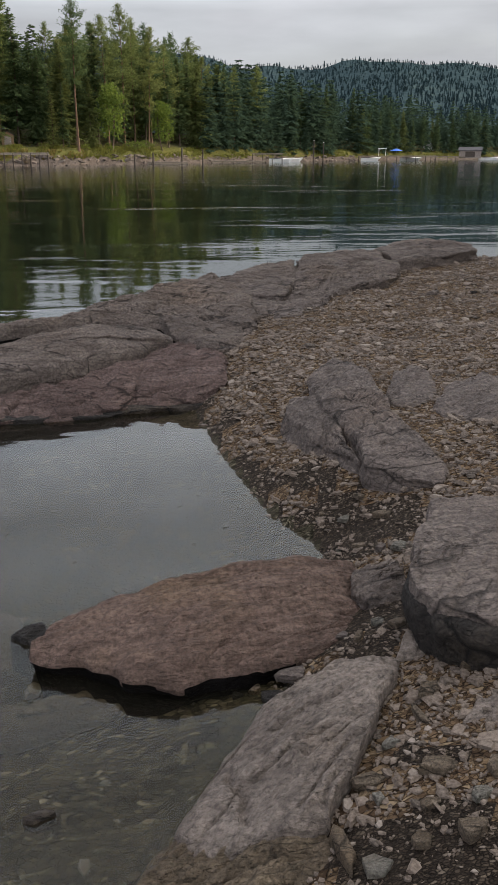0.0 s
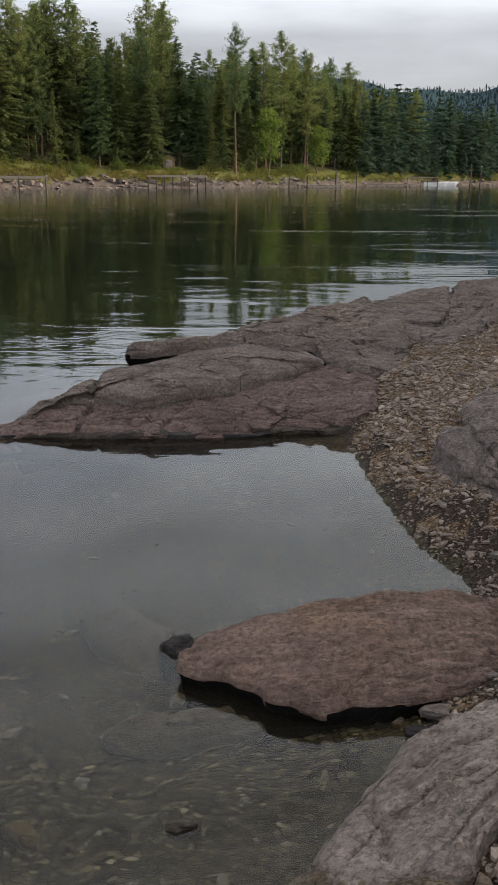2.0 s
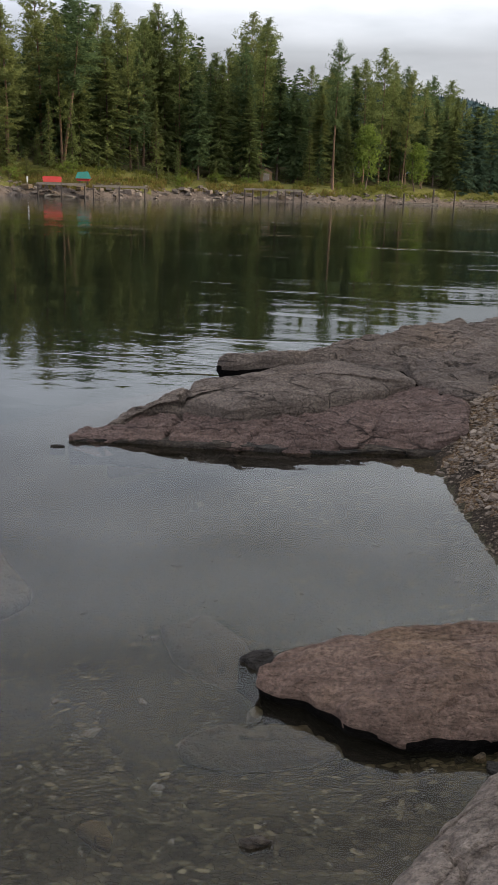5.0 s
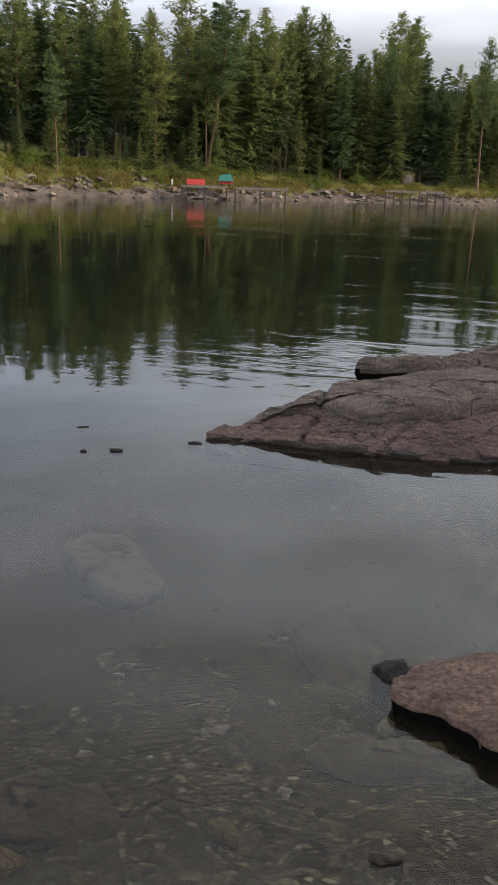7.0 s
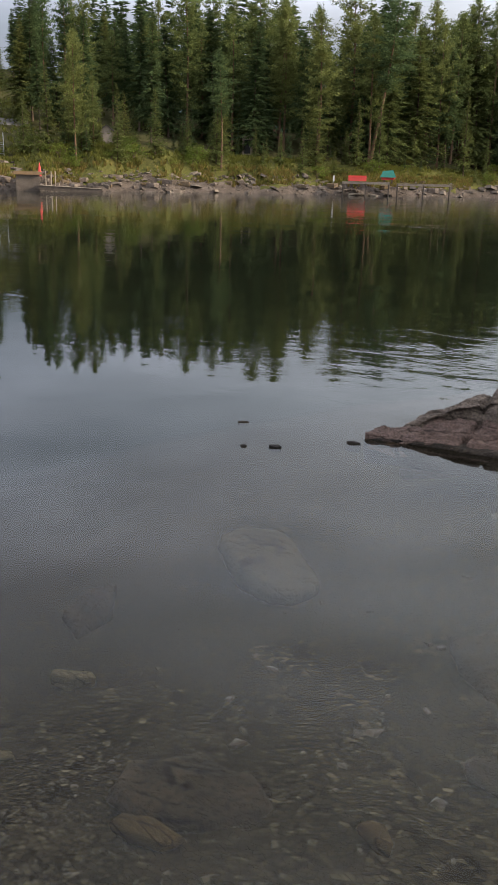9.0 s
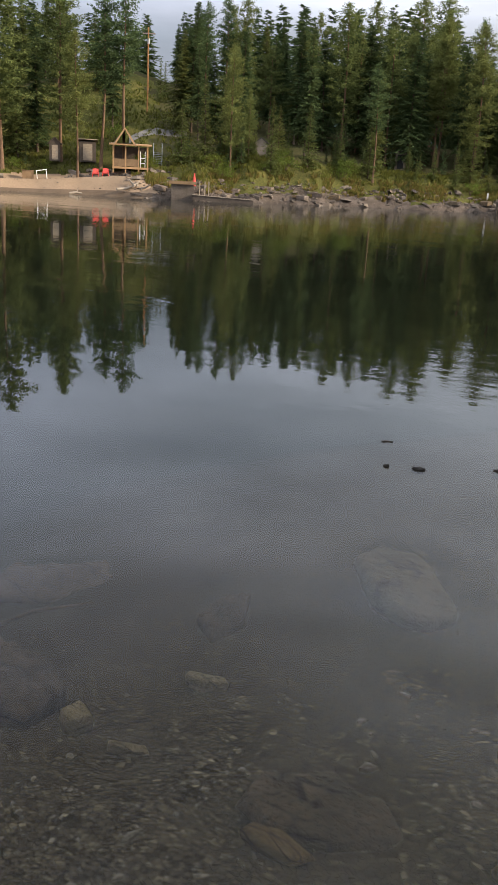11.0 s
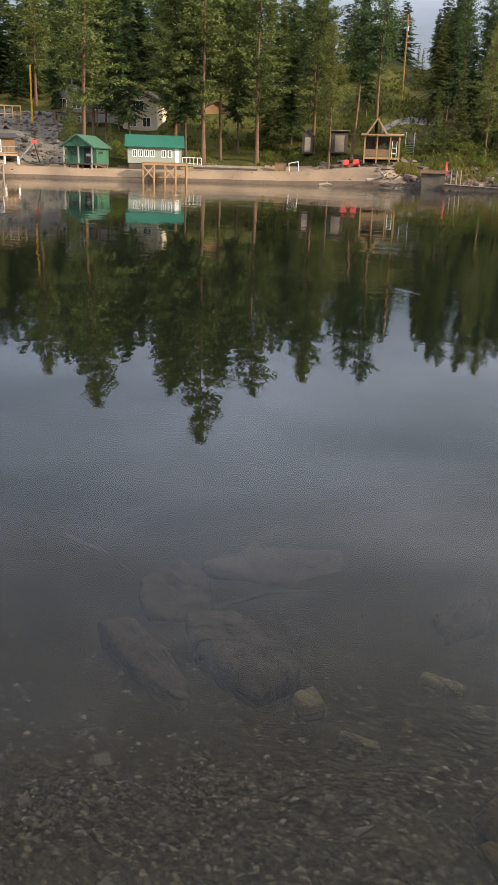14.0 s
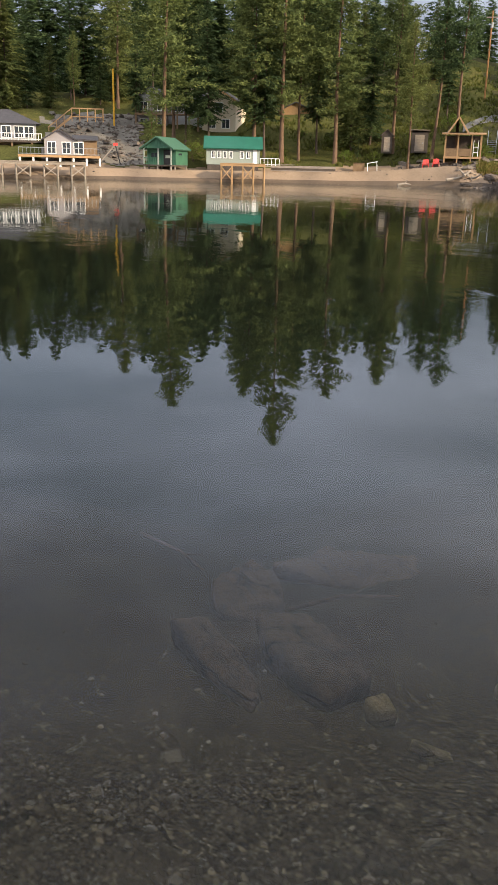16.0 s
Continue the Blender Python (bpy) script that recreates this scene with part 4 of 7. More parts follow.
tagged(rock("angular_rock", [(0.19, 2.84, .15), (0.26, 2.84, .19), (0.35, 2.83, .21), (0.35, 2.69, .20), (0.32, 2.63, .15), (0.22, 2.64, .14), (0.17, 2.72, .14)],
            0.0, ROCK, 28, 0.01, 0.01, 0.010, 90, 22, 30), "angular brown rock wedged between the slabs", "rock")
tagged(rock("angular_rock", [(0.24, 1.89, .25), (0.30, 1.94, .28), (0.36, 1.92, .30), (0.42, 1.84, .29), (0.36, 1.76, .26), (0.26, 1.82, .22)],
            0.1, ROCK_TAN, 29, 0.01, 0.01, 0.008, 90, 22, 30), "tan rock lying in the gravel", "rock")
tagged(rock("angular_rock", [(0.18, 2.23, .21), (0.22, 2.29, .24), (0.28, 2.28, .25), (0.34, 2.25, .22), (0.27, 2.20, .20)],
            0.1, ROCK_TAN, 30, 0.01, 0.0, 0.005, 80, 18, 30), "pale rock at the end of the slab", "rock")
tagged(rock("tip_rock", [(-0.95, 2.78, .015), (-0.90, 2.79, .04), (-0.84, 2.79, .05), (-0.81, 2.74, .05), (-0.86, 2.71, .02)],
            -0.12, ROCK_DARK, 31, 0.0, 0.0, 0.006, 60, 14, 30), "small dark wet rock at the slab's tip", "rock")


# ---- gravel ----
def stones(name, xs, ys, zs, sizes, material, seed, flat=0.42, sink=0.25):
    """Many angular stones as one mesh: six-sided slabs, turned and tilted."""
    rng = np.random.default_rng(seed)
    n = len(xs)
    ring = 5
    ang = np.linspace(0, 2 * np.pi, ring, endpoint=False)[None] + rng.uniform(-0.35, 0.35, (n, ring))
    rad = rng.uniform(0.5, 1.25, (n, ring))
    asp = rng.uniform(0.35, 0.9, n)
    lx, ly = rad * np.cos(ang), rad * np.sin(ang) * asp[:, None]
    hgt = flat * rng.uniform(0.5, 1.4, n)
    parts = []
    for lift, shrink in ((-0.6, 1.0), (0.75, 0.84)):
        wob = rng.uniform(0.85, 1.15, (n, ring))
        zz = lift * hgt[:, None] * rng.uniform(0.75, 1.15, (n, ring)) * asp[:, None] ** 0.3
        parts.append(np.stack([lx * shrink * wob, ly * shrink * wob, zz], -1))
    cap = np.stack([rng.uniform(-0.15, 0.15, n), rng.uniform(-0.15, 0.15, n), hgt * rng.uniform(0.8, 1.05, n)], -1)[:, None]
    v = np.concatenate([*parts, cap], 1) * (np.asarray(sizes) / 2)[:, None, None]
    yaw, tx, ty = rng.uniform(0, 2 * np.pi, n), rng.normal(0, 0.22, n), rng.normal(0, 0.22, n)
    x, y, z = v[..., 0], v[..., 1], v[..., 2]
    y, z = y * np.cos(tx)[:, None] - z * np.sin(tx)[:, None], y * np.sin(tx)[:, None] + z * np.cos(tx)[:, None]
    x, z = x * np.cos(ty)[:, None] + z * np.sin(ty)[:, None], -x * np.sin(ty)[:, None] + z * np.cos(ty)[:, None]
    x, y = x * np.cos(yaw)[:, None] - y * np.sin(yaw)[:, None], x * np.sin(yaw)[:, None] + y * np.cos(yaw)[:, None]
    v = np.stack([x + np.asarray(xs)[:, None], y + np.asarray(ys)[:, None], z + (np.asarray(zs) + sink * np.asarray(sizes) * 0.25)[:, None]], -1)
    count = 2 * ring + 1
    tris = []
    for lvl in range(1):
        for i in range(ring):
            a, b = lvl * ring + i, lvl * ring + (i + 1) % ring
            tris += [(a, b, b + ring), (a, b + ring, a + ring)]
    for i in range(ring):
        tris.append((ring + i, ring + (i + 1) % ring, 2 * ring))
    f = (np.array(tris)[None] + (np.arange(n) * count)[:, None, None]).reshape(-1, 3)
    return array_mesh(name, v.reshape(-1, 3), f, [material], smooth=False)


def polar_scatter(count, az0, az1, r0, r1, seed, power=1.0):
    rng = np.random.default_rng(seed)
    r = (r0**power + (r1**power - r0**power) * rng.random(count)) ** (1 / power)
    a = np.radians(rng.uniform(az0, az1, count))
    return CX - r * np.sin(a), CY + r * np.cos(a), r, rng


def build_gravel():
    sets = [polar_scatter(23000, -50, 6, 0.9, 3.2, 40, 1.3)[:3], polar_scatter(28000, -28, 6, 3.0, 6.2, 41, 1.4)[:3], polar_scatter(30000, -26, 4, 6.0, 12.5, 45, 1.3)[:3]]
    sets.append(polar_scatter(9000, -180, -50, 0.3, 4.2, 47, 1.3)[:3])
    x, y, r = (np.concatenate(c) for c in zip(*sets))
    rng = np.random.default_rng(46)
    z, d, az, sd = height(x, y)
    # bare wet soil shows in patches by the water
    keep = (sd > -0.04) & (rng.random(len(x)) < np.clip(1.25 - 1.0 * bare_soil(x, y, sd), 0.28, 1))
    x, y, z, r = x[keep], y[keep], z[keep], r[keep]
    size = np.clip(rng.lognormal(-3.92, 0.58, len(x)), 0.008, 0.085) * np.clip(0.72 + r * 0.06, 0.8, 1.45) * np.clip(1.15 - 0.55 * bare_soil(x, y, land_distance(x, y)), 0.5, 1.0)
    ob = stones("gravel", x, y, z, size, PEBBLE, 42, 0.27)
    tagged(ob, "loose angular tan and grey shingle on the bank", "gravel", kind="stuff")
    x, y, r, rng = polar_scatter(50000, -10, 84, 1.0, 8.0, 43, 1.15)
    z, d, az, sd = height(x, y)
    keep = (sd < 0.0) & (rng.random(len(x)) < (0.6 + 0.45 * vnoise(x * 1.3, y * 1.3, 62)) * np.clip((5.0 - r) / 2.4, 0, 1) * np.clip(1.3 + 1.3 * z, 0.15, 1))
    x, y, z, r = x[keep], y[keep], z[keep], r[keep]
    size = 0.8 * np.clip(rng.lognormal(-4.8, 0.85, len(x)), 0.004, 0.13) * np.clip(0.75 + r * 0.08, 0.8, 1.4)
    ob = stones("river_bed_gravel", x, y, z, size, PEBBLE_WET, 44, 0.35)
    tagged(ob, "drowned dark gravel on the river bed", "gravel", kind="stuff")


build_gravel()


# ---- single stones and drowned rocks ----
def cobble(az_turn, x, y, size, material, label, seed, flat=0.45, z=None, group="loose stones on the bank", category="stone", aspect=0.7, name="stone"):
    """An angular stone: a jittered ring of corners with a broken top, lying on the ground."""
    rng = np.random.default_rng(seed)
    size *= 0.85
    n, h = 6, size * flat * 0.7
    V, rows = [], ((0.0, 0.95), (0.55, 1.0), (0.93, 0.95), (1.0, 0.87))
    ang = np.linspace(0, 2 * np.pi, n, endpoint=False) + rng.uniform(-0.46, 0.46, n)
    rad = rng.uniform(0.55, 1.35, n) * size / 2
    for f, k in rows:
        w = rng.uniform(0.92, 1.08, n)
        V += [(rad[i] * k * w[i] * math.cos(ang[i]), aspect * rad[i] * k * w[i] * math.sin(ang[i]), h * f * rng.uniform(0.88, 1.06)) for i in range(n)]
    V.append((rng.normal(0, size * 0.05), 0, h * 1.03))
    F = [(a * n + i, a * n + (i + 1) % n, (a + 1) * n + (i + 1) % n, (a + 1) * n + i) for a in range(3) for i in range(n)]
    F += [(3 * n + i, 3 * n + (i + 1) % n, 4 * n) for i in range(n)]
    me = bpy.data.meshes.new(name)
    me.from_pydata(V, [], F)
    me.materials.append(material)
    ob = new(name, me)
    ob.matrix_world = pose(x, y, (ground_z(x, y) if z is None else z) - 0.18 * h, rng.normal(0, 5), rng.normal(0, 5), az_turn)
    return tagged(ob, label, category, group)


PALE_STONE = rock_material("pale_stone", (0.161, 0.144, 0.119), (0.299, 0.270, 0.221), (0.437, 0.402, 0.335), 30, grain=3.0)
TAN_STONE = rock_material("tan_stone", (0.10, 0.074, 0.050), (0.235, 0.178, 0.125), (0.33, 0.262, 0.195), 30, (0.30, 0.19, 0.10), grain=3.0)
SUNK_ROCK = rock_material("drowned_rock", (0.042, 0.035, 0.025), (0.098, 0.078, 0.054), (0.150, 0.120, 0.084), 30, (0.168, 0.117, 0.065), 0.4)
SUNK_PALE = rock_material("drowned_pale_stone", (0.14, 0.118, 0.072), (0.31, 0.265, 0.168), (0.56, 0.50, 0.36), 70, (0.330, 0.255, 0.120), 0.4, 3.0)
SUNK_TAN = rock_material("drowned_tan_rock", (0.068, 0.056, 0.040), (0.15, 0.122, 0.085), (0.24, 0.20, 0.14), 20, (0.22, 0.16, 0.09), 0.4)
SUNK_OCHRE = rock_material("drowned_ochre_stone", (0.09, 0.065, 0.03), (0.20, 0.145, 0.065), (0.34, 0.26, 0.13), 40, (0.30, 0.19, 0.06), 0.5, 3.0)

for k, (x, y, size, turn, mat, label) in enumerate((
        (0.41, 2.99, 0.10, 20, PALE_STONE, "pale angular stone on the gravel"), (0.23, 3.21, 0.055, 70, PALE_STONE, "small pale stone by the pool"), (0.43, 3.31, 0.08, 0, TAN_STONE, "tan stone on the gravel"),
        (0.01, 1.73, 0.05, 80, PALE_STONE, "small whitish stone in dark soil"), (0.15, 1.55, 0.13, 20, TAN_STONE, "large tan stone in dark soil"), (0.0, 1.80, 0.085, -10, TAN_STONE, "tan slab stone in the gravel"),
        (0.17, 1.96, 0.10, 110, TAN_STONE, "long tan splinter of stone"), (0.14, 1.76, 0.14, -8, TAN_STONE, "long tan splinter of stone"), (0.13, 2.44, 0.08, 60, TAN_STONE, "upright brown stone splinter"),
        (-0.09, 1.64, 0.15, 105, TAN_STONE, "brown stone plank beside the slab"), (-0.04, 1.56, 0.10, 0, PALE_STONE, "grey slate piece in dark soil"), (0.09, 1.66, 0.06, 30, TAN_STONE, "tan stone in the gravel"),
        (-0.06, 2.41, 0.12, 10, ROCK_GREY, "flat grey stone at the waterline"), (-0.18, 2.42, 0.06, 30, TAN_STONE, "ochre stone at the waterline"), (-0.13, 2.36, 0.10, 0, ROCK_DARK, "wet black stone at the waterline"),
        (-0.24, 2.41, 0.05, 40, ROCK_DARK, "wet black stone at the waterline"), (0.30, 3.15, 0.06, 0, TAN_STONE, "rounded tan stone by the pool"), (0.36, 3.05, 0.07, 50, ROCK_GREY, "grey stone on the gravel"),
        (0.24, 2.42, 0.07, 20, TAN_STONE, "tan stone between the rocks"), (0.20, 2.50, 0.06, 80, PALE_STONE, "pale stone between the rocks"), (0.10, 2.52, 0.05, 10, ROCK_GREY, "grey stone between the rocks"),
        (0.22, 2.06, 0.09, 30, TAN_STONE, "tan stone in the shingle"), (0.26, 1.70, 0.08, 60, TAN_STONE, "tan stone in the shingle"), (0.08, 1.90, 0.06, 0, PALE_STONE, "pale stone in the shingle"),
        (0.06, 1.58, 0.06, 45, TAN_STONE, "tan stone in dark soil"), (0.20, 1.64, 0.07, 10, PALE_STONE, "pale stone in dark soil"), (0.34, 2.12, 0.09, 70, TAN_STONE, "tan stone beside the block"),
        (0.30, 3.42, 0.06, 25, PALE_STONE, "pale stone on wet soil"), (0.38, 3.50, 0.07, 95, TAN_STONE, "tan stone on wet soil"), (0.22, 3.52, 0.05, 15, TAN_STONE, "tan stone on wet soil"),
        (1.87, 7.20, 0.19, 10, ROCK, "low brown rock on the far gravel"), (2.18, 7.14, 0.07, 0, ROCK_DARK, "small black rock on the far gravel"))):
    cobble(turn, x, y, size, mat, label, 300 + k, 0.5 if size < 0.1 else 0.36, aspect=0.35 if "splinter" in label or "plank" in label or "stick" in label else 0.72)

# stones that break the surface or lie small on the river bed
for k, (x, y, size, turn, top, mat, label, asp, flat) in enumerate((
        (-0.75, 1.95, 0.10, 20, 0.012, ROCK_DARK, "dark stone just breaking the surface", 0.5, 0.6), (-3.01, 4.54, 0.05, 0, 0.01, ROCK_DARK, "small rock breaking the surface", 0.5, 0.6),
        (-2.83, 4.63, 0.12, 20, 0.01, ROCK_DARK, "low dark rock awash in the river", 0.4, 0.5), (-3.28, 5.01, 0.09, 30, 0.006, ROCK_DARK, "low dark rock awash in the river", 0.4, 0.5), (-2.47, 4.97, 0.18, 25, 0.010, ROCK_DARK, "wet rock at the outcrop's tip", 0.35, 0.6),
        (-2.95, 2.08, 0.21, 75, -0.44, SUNK_PALE, "pale squarish drowned stone", 0.8, 0.6), (-2.76, 2.63, 0.20, 40, -0.46, SUNK_PALE, "pale drowned stone in the shallows", 0.55, 0.5),
        (-2.62, 2.05, 0.19, 30, -0.42, SUNK_PALE, "drowned slate splinter in the shallows", 0.3, 0.35), (-1.20, 2.06, 0.15, -40, -0.13, SUNK_OCHRE, "ochre drowned stone in the shallows", 0.45, 0.4),
        (-0.95, 1.72, 0.10, 60, -0.09, SUNK_PALE, "pale drowned stone in the shallows", 0.7, 0.4), (-1.79, 1.82, 0.22, 20, -0.19, SUNK_OCHRE, "ochre drowned stone beside the flat slab", 0.5, 0.35))):
    cobble(turn, x, y, size, mat, label, 400 + k, flat, top - 0.48 * size * flat, "rocks in the river", "rock", asp, "river_rock")

# large drowned rocks: rim on the plan, how far the top stands over the bed, the undercut
for k, (rim, over, label) in enumerate((
        (((-2.86, 4.02), (-2.80, 4.22), (-2.62, 4.27), (-2.30, 3.97), (-2.12, 3.75), (-2.20, 3.63), (-2.35, 3.60), (-2.60, 3.76)), 0.15, "large pale drowned boulder in the cove"),
        (((-2.02, 2.08), (-1.83, 2.17), (-1.62, 2.17), (-1.53, 2.09), (-1.55, 2.00), (-1.68, 1.92), (-1.84, 1.85), (-1.98, 1.93)), 0.07, "flat drowned slab in the shallows"),
        (((-1.06, 2.43), (-0.82, 2.53), (-0.58, 2.56), (-0.52, 2.46), (-0.70, 2.40), (-0.90, 2.38)), 0.05, "pale drowned ledge beside the slab"),
        (((-1.36, 3.29), (-1.19, 3.38), (-0.98, 3.18), (-0.96, 2.84), (-1.07, 2.91), (-1.24, 3.08)), 0.06, "drowned stone near the slab's tip"),
        (((-3.88, 2.10), (-3.84, 2.28), (-3.38, 2.30), (-3.17, 2.25), (-3.11, 1.97), (-3.25, 1.94), (-3.62, 1.99)), 0.17, "large flat drowned rock with a broken edge"),
        (((-4.90, 2.40), (-5.15, 2.84), (-4.80, 2.80), (-4.45, 2.64), (-4.36, 2.36), (-4.55, 2.26)), 0.11, "broad drowned slab in the river"),
        (((-4.17, 1.76), (-4.10, 1.90), (-3.75, 1.90), (-3.36, 1.80), (-3.26, 1.70), (-3.60, 1.68)), 0.11, "long drowned rock in the river"),
        (((-3.36, 3.28), (-3.40, 3.52), (-3.30, 3.66), (-3.12, 3.36), (-3.10, 3.09)), 0.08, "drowned rock in the river"),
        (((-5.3, 3.10), (-5.35, 3.56), (-4.90, 4.05), (-4.55, 3.80), (-4.75, 3.30)), 0.07, "drowned slab at the edge of the deep"))):
    cx, cy = sum(p[0] for p in rim) / len(rim), sum(p[1] for p in rim) / len(rim)
    bed = ground_z(cx, cy)
    ob = rock("river_rock", [(x, y, 0.7 * bed + 0.3 * ground_z(x, y) + over) for x, y in rim], bed - 0.25, SUNK_TAN if "pale" in label else SUNK_ROCK, 430 + k, 0.02, -0.12, 0.012, 150, 28, 15.0 * k, (), 0.02)
    tagged(ob, label, "rock", "rocks in the river")

for k, (x, y, ln, turn) in enumerate(((-6.1, 2.75, 1.1, 5), (-4.3, 2.95, 0.7, 70))):
    st = thing("sunken_branch", "waterlogged branch lying on the river bed", "branch", "", pose(x, y, ground_z(x, y) + 0.03, 0, 0, turn))
    Shape().tube([(-ln / 2, 0, 0.0), (0, 0.03, 0.05), (ln / 2, 0, 0.04)], [0.014, 0.012, 0.006], 7).obj("stick", SUNK_ROCK, st, smooth=True)
    Shape().tube([(0.05, 0.02, 0.05), (0.2, 0.12, 0.07)], [0.007, 0.003], 6).obj("twig", SUNK_ROCK, st, smooth=True)



# ---- trees ----
def spray(v, f, p, d, length, width, rng, side=None):
    """One needle spray from p along d: a narrow blade that hangs a little at its tip."""
    d = d / (np.linalg.norm(d) + 1e-9)
    side = np.cross(d, rng.normal(0, 1, 3)) if side is None else side
    side = side / (np.linalg.norm(side) + 1e-9)
    n = len(v)
    v += [p - side * width, p + side * width, p + d * length + np.array([0, 0, -0.10 * length])]
    f.append((n, n + 1, n + 2))


def crown_arrays(h, start, radius, kind, rng, axis, detail=1.0, seed=0):
    """Whorls of boughs with their needle sprays, as vertices and faces."""
    v, f = [], []
    z = start * h
    gap = {"fir": 0.56, "pine": 0.60, "young": 0.36}[kind] / detail
    lobes = rng.uniform(0, 6.28, 4)
    while z < h * 0.998:
        q = (z - start * h) / (h * (1 - start))
        # long and short storeys of boughs give the outline its steps and gaps
        storey = 1 + 0.20 * math.sin(z * 1.35 + lobes[0]) + 0.10 * math.sin(z * 3.1 + lobes[1])
        if kind == "fir":
            prof = (1 - q) ** 0.74 * min(1.0, 0.6 + 2.2 * q) * storey + 0.03
            count, drop = 8, -0.30 + 0.75 * q
        elif kind == "pine":
            prof = (1 - q) ** 0.62 * min(1.0, 0.40 + 1.8 * q) * (storey + 0.10 * math.sin(z * 0.8 + lobes[2])) + 0.04
            count, drop = 7, -0.10 + 0.75 * q
        else:
            prof = (1 - q) ** 0.9 * (0.5 + 0.5 * storey) + 0.03
            count, drop = 7, -0.12 + 0.6 * q
        for b in range(count):
            if rng.random() < (0.07 if kind != "pine" else 0.15):
                continue
            ang = rng.uniform(0, 2 * math.pi)
            ln = radius * prof * rng.uniform(0.5, 1.18) * (1 + 0.16 * math.sin(2 * ang + lobes[3] + 0.3 * z))
            dirn = np.array([math.cos(ang), math.sin(ang), drop + rng.normal(0, 0.14)])
            root = axis(z + rng.uniform(-0.3, 0.3))
            flat = np.array([math.cos(ang), math.sin(ang), 0.0])
            side = np.array([-math.sin(ang), math.cos(ang), 0.0])
            kn = max(2, int(round(ln * 2.9 * detail)) + 1)
            for j in range(kn):
                t = (j + rng.uniform(0.2, 0.95)) / kn
                if kind == "pine" and t < 0.25 and ln > 1.2:
                    continue
                p = root + dirn * ln * t + np.array([0, 0, (-0.14 if kind == "fir" else 0.08) * ln * t * t]) + rng.normal(0, 0.10, 3)
                reach = (0.46 + 0.30 * (1 - t)) * (0.55 + 0.45 * min(1.0, ln / 2)) / detail**0.7
                if kind == "young":
                    reach *= 0.65
                for sg in (-1, 1, 0, -0.4, 0.4, 0.7, -0.7, 0.2) if kind == "pine" else (-1, 1, 0, -0.4, 0.4):
                    if kind == "pine":
                        d = flat * 0.5 + rng.normal(0, 0.8, 3) + np.array([0, 0, 0.35])
                        spray(v, f, p + rng.normal(0, 0.16, 3), d, 0.72 * reach * rng.uniform(0.6, 1.2), reach * 0.15, rng)
                    else:
                        d = dirn * (0.75 if sg else 1.0) + side * sg * rng.uniform(0.6, 1.2) + np.array([0, 0, -0.24 + rng.normal(0, 0.22)])
                        spray(v, f, p, d, reach * rng.uniform(0.7, 1.35), reach * 0.24, rng, np.cross(d, np.array([0, 0, 1.0])) + rng.normal(0, 0.5, 3))
        z += gap * rng.uniform(0.7, 1.3)
    return v, f


def conifer(name, h, start, radius, kind, seed, label, material, bark, detail=1.0):
    """A conifer with its foot at the origin: tapered trunk, whorls of drooping or upswept boughs."""
    rng = np.random.default_rng(seed)
    tree = thing(name, label, "tree", "trees on the far bank")
    bend = rng.normal(0, 0.006, 2)
    steps = 9
    axis = lambda z: np.array([bend[0] * z + 0.12 * math.sin(z * 0.21 + seed), bend[1] * z + 0.1 * math.sin(z * 0.17 + 2 * seed), z])
    s = Shape()
    pts = [axis(h * 0.99 * k / steps - (0.4 if k == 0 else 0)) for k in range(steps + 1)]
    r0 = 0.0056 * h + 0.03
    s.tube(pts, [r0 * (1.25 if k == 0 else 1.0) * (1 - 0.93 * k / steps) + 0.012 for k in range(steps + 1)], 7)
    s.obj("trunk", bark, tree, smooth=True)
    v, f = crown_arrays(h, start, radius, kind, rng, axis, detail, seed)
    array_mesh("crown", v, f, [material], smooth=False, parent=tree)
    return tree


def leafy(name, h, radius, seed, label, material, category="tree", stems=1, clumps=46, group="trees on the far bank"):
    """A broad-leaved tree or shrub: stems with limbs and many small leaves in clumps."""
    rng = np.random.default_rng(seed)
    tree = thing(name, label, category, group)
    s = Shape()
    for k in range(stems):
        a = rng.uniform(0, 6.28)
        tip = np.array([math.cos(a) * radius * 0.35, math.sin(a) * radius * 0.35, h * rng.uniform(0.7, 0.9)])
        s.tube([(0.05 * k, 0, -0.2), tip * 0.5 + rng.normal(0, 0.05 * h, 3) * (1, 1, 0), tip], [0.016 * h, 0.010 * h, 0.003 * h], 6)
        for _ in range(4):
            q = tip * rng.uniform(0.35, 0.8)
            s.tube([q, q + np.array([rng.normal(0, radius * 0.4), rng.normal(0, radius * 0.4), h * 0.16])], [0.006 * h, 0.002 * h], 5)
    s.obj("trunk" if category == "tree" else "stem", BARK, tree, smooth=True)
    v, f = [], []
    for _ in range(clumps):
        th, zz = rng.uniform(0, 6.28), rng.uniform(0.12 if category != "tree" else 0.28, 1.0)
        rr = radius * math.sqrt(max(0.05, 1 - (1.9 * (zz - 0.52)) ** 2)) * rng.uniform(0.3, 1.05)
        c = np.array([rr * math.cos(th), rr * math.sin(th), zz * h])
        for _ in range(20):
            p = c + rng.normal(0, 0.10 * radius + 0.07 * h * 0.4, 3)
            d = rng.normal(0, 1, 3) + np.array([0, 0, -0.5])
            size = rng.uniform(0.5, 1.1) * 0.05 * (h + 2 * radius) * 0.6
            spray(v, f, p, d, size, size * 0.40, rng)
            spray(v, f, p, rng.normal(0, 1, 3), size * 0.9, size * 0.40, rng)
    array_mesh("crown" if category == "tree" else "foliage", v, f, [material], smooth=False, parent=tree)
    return tree


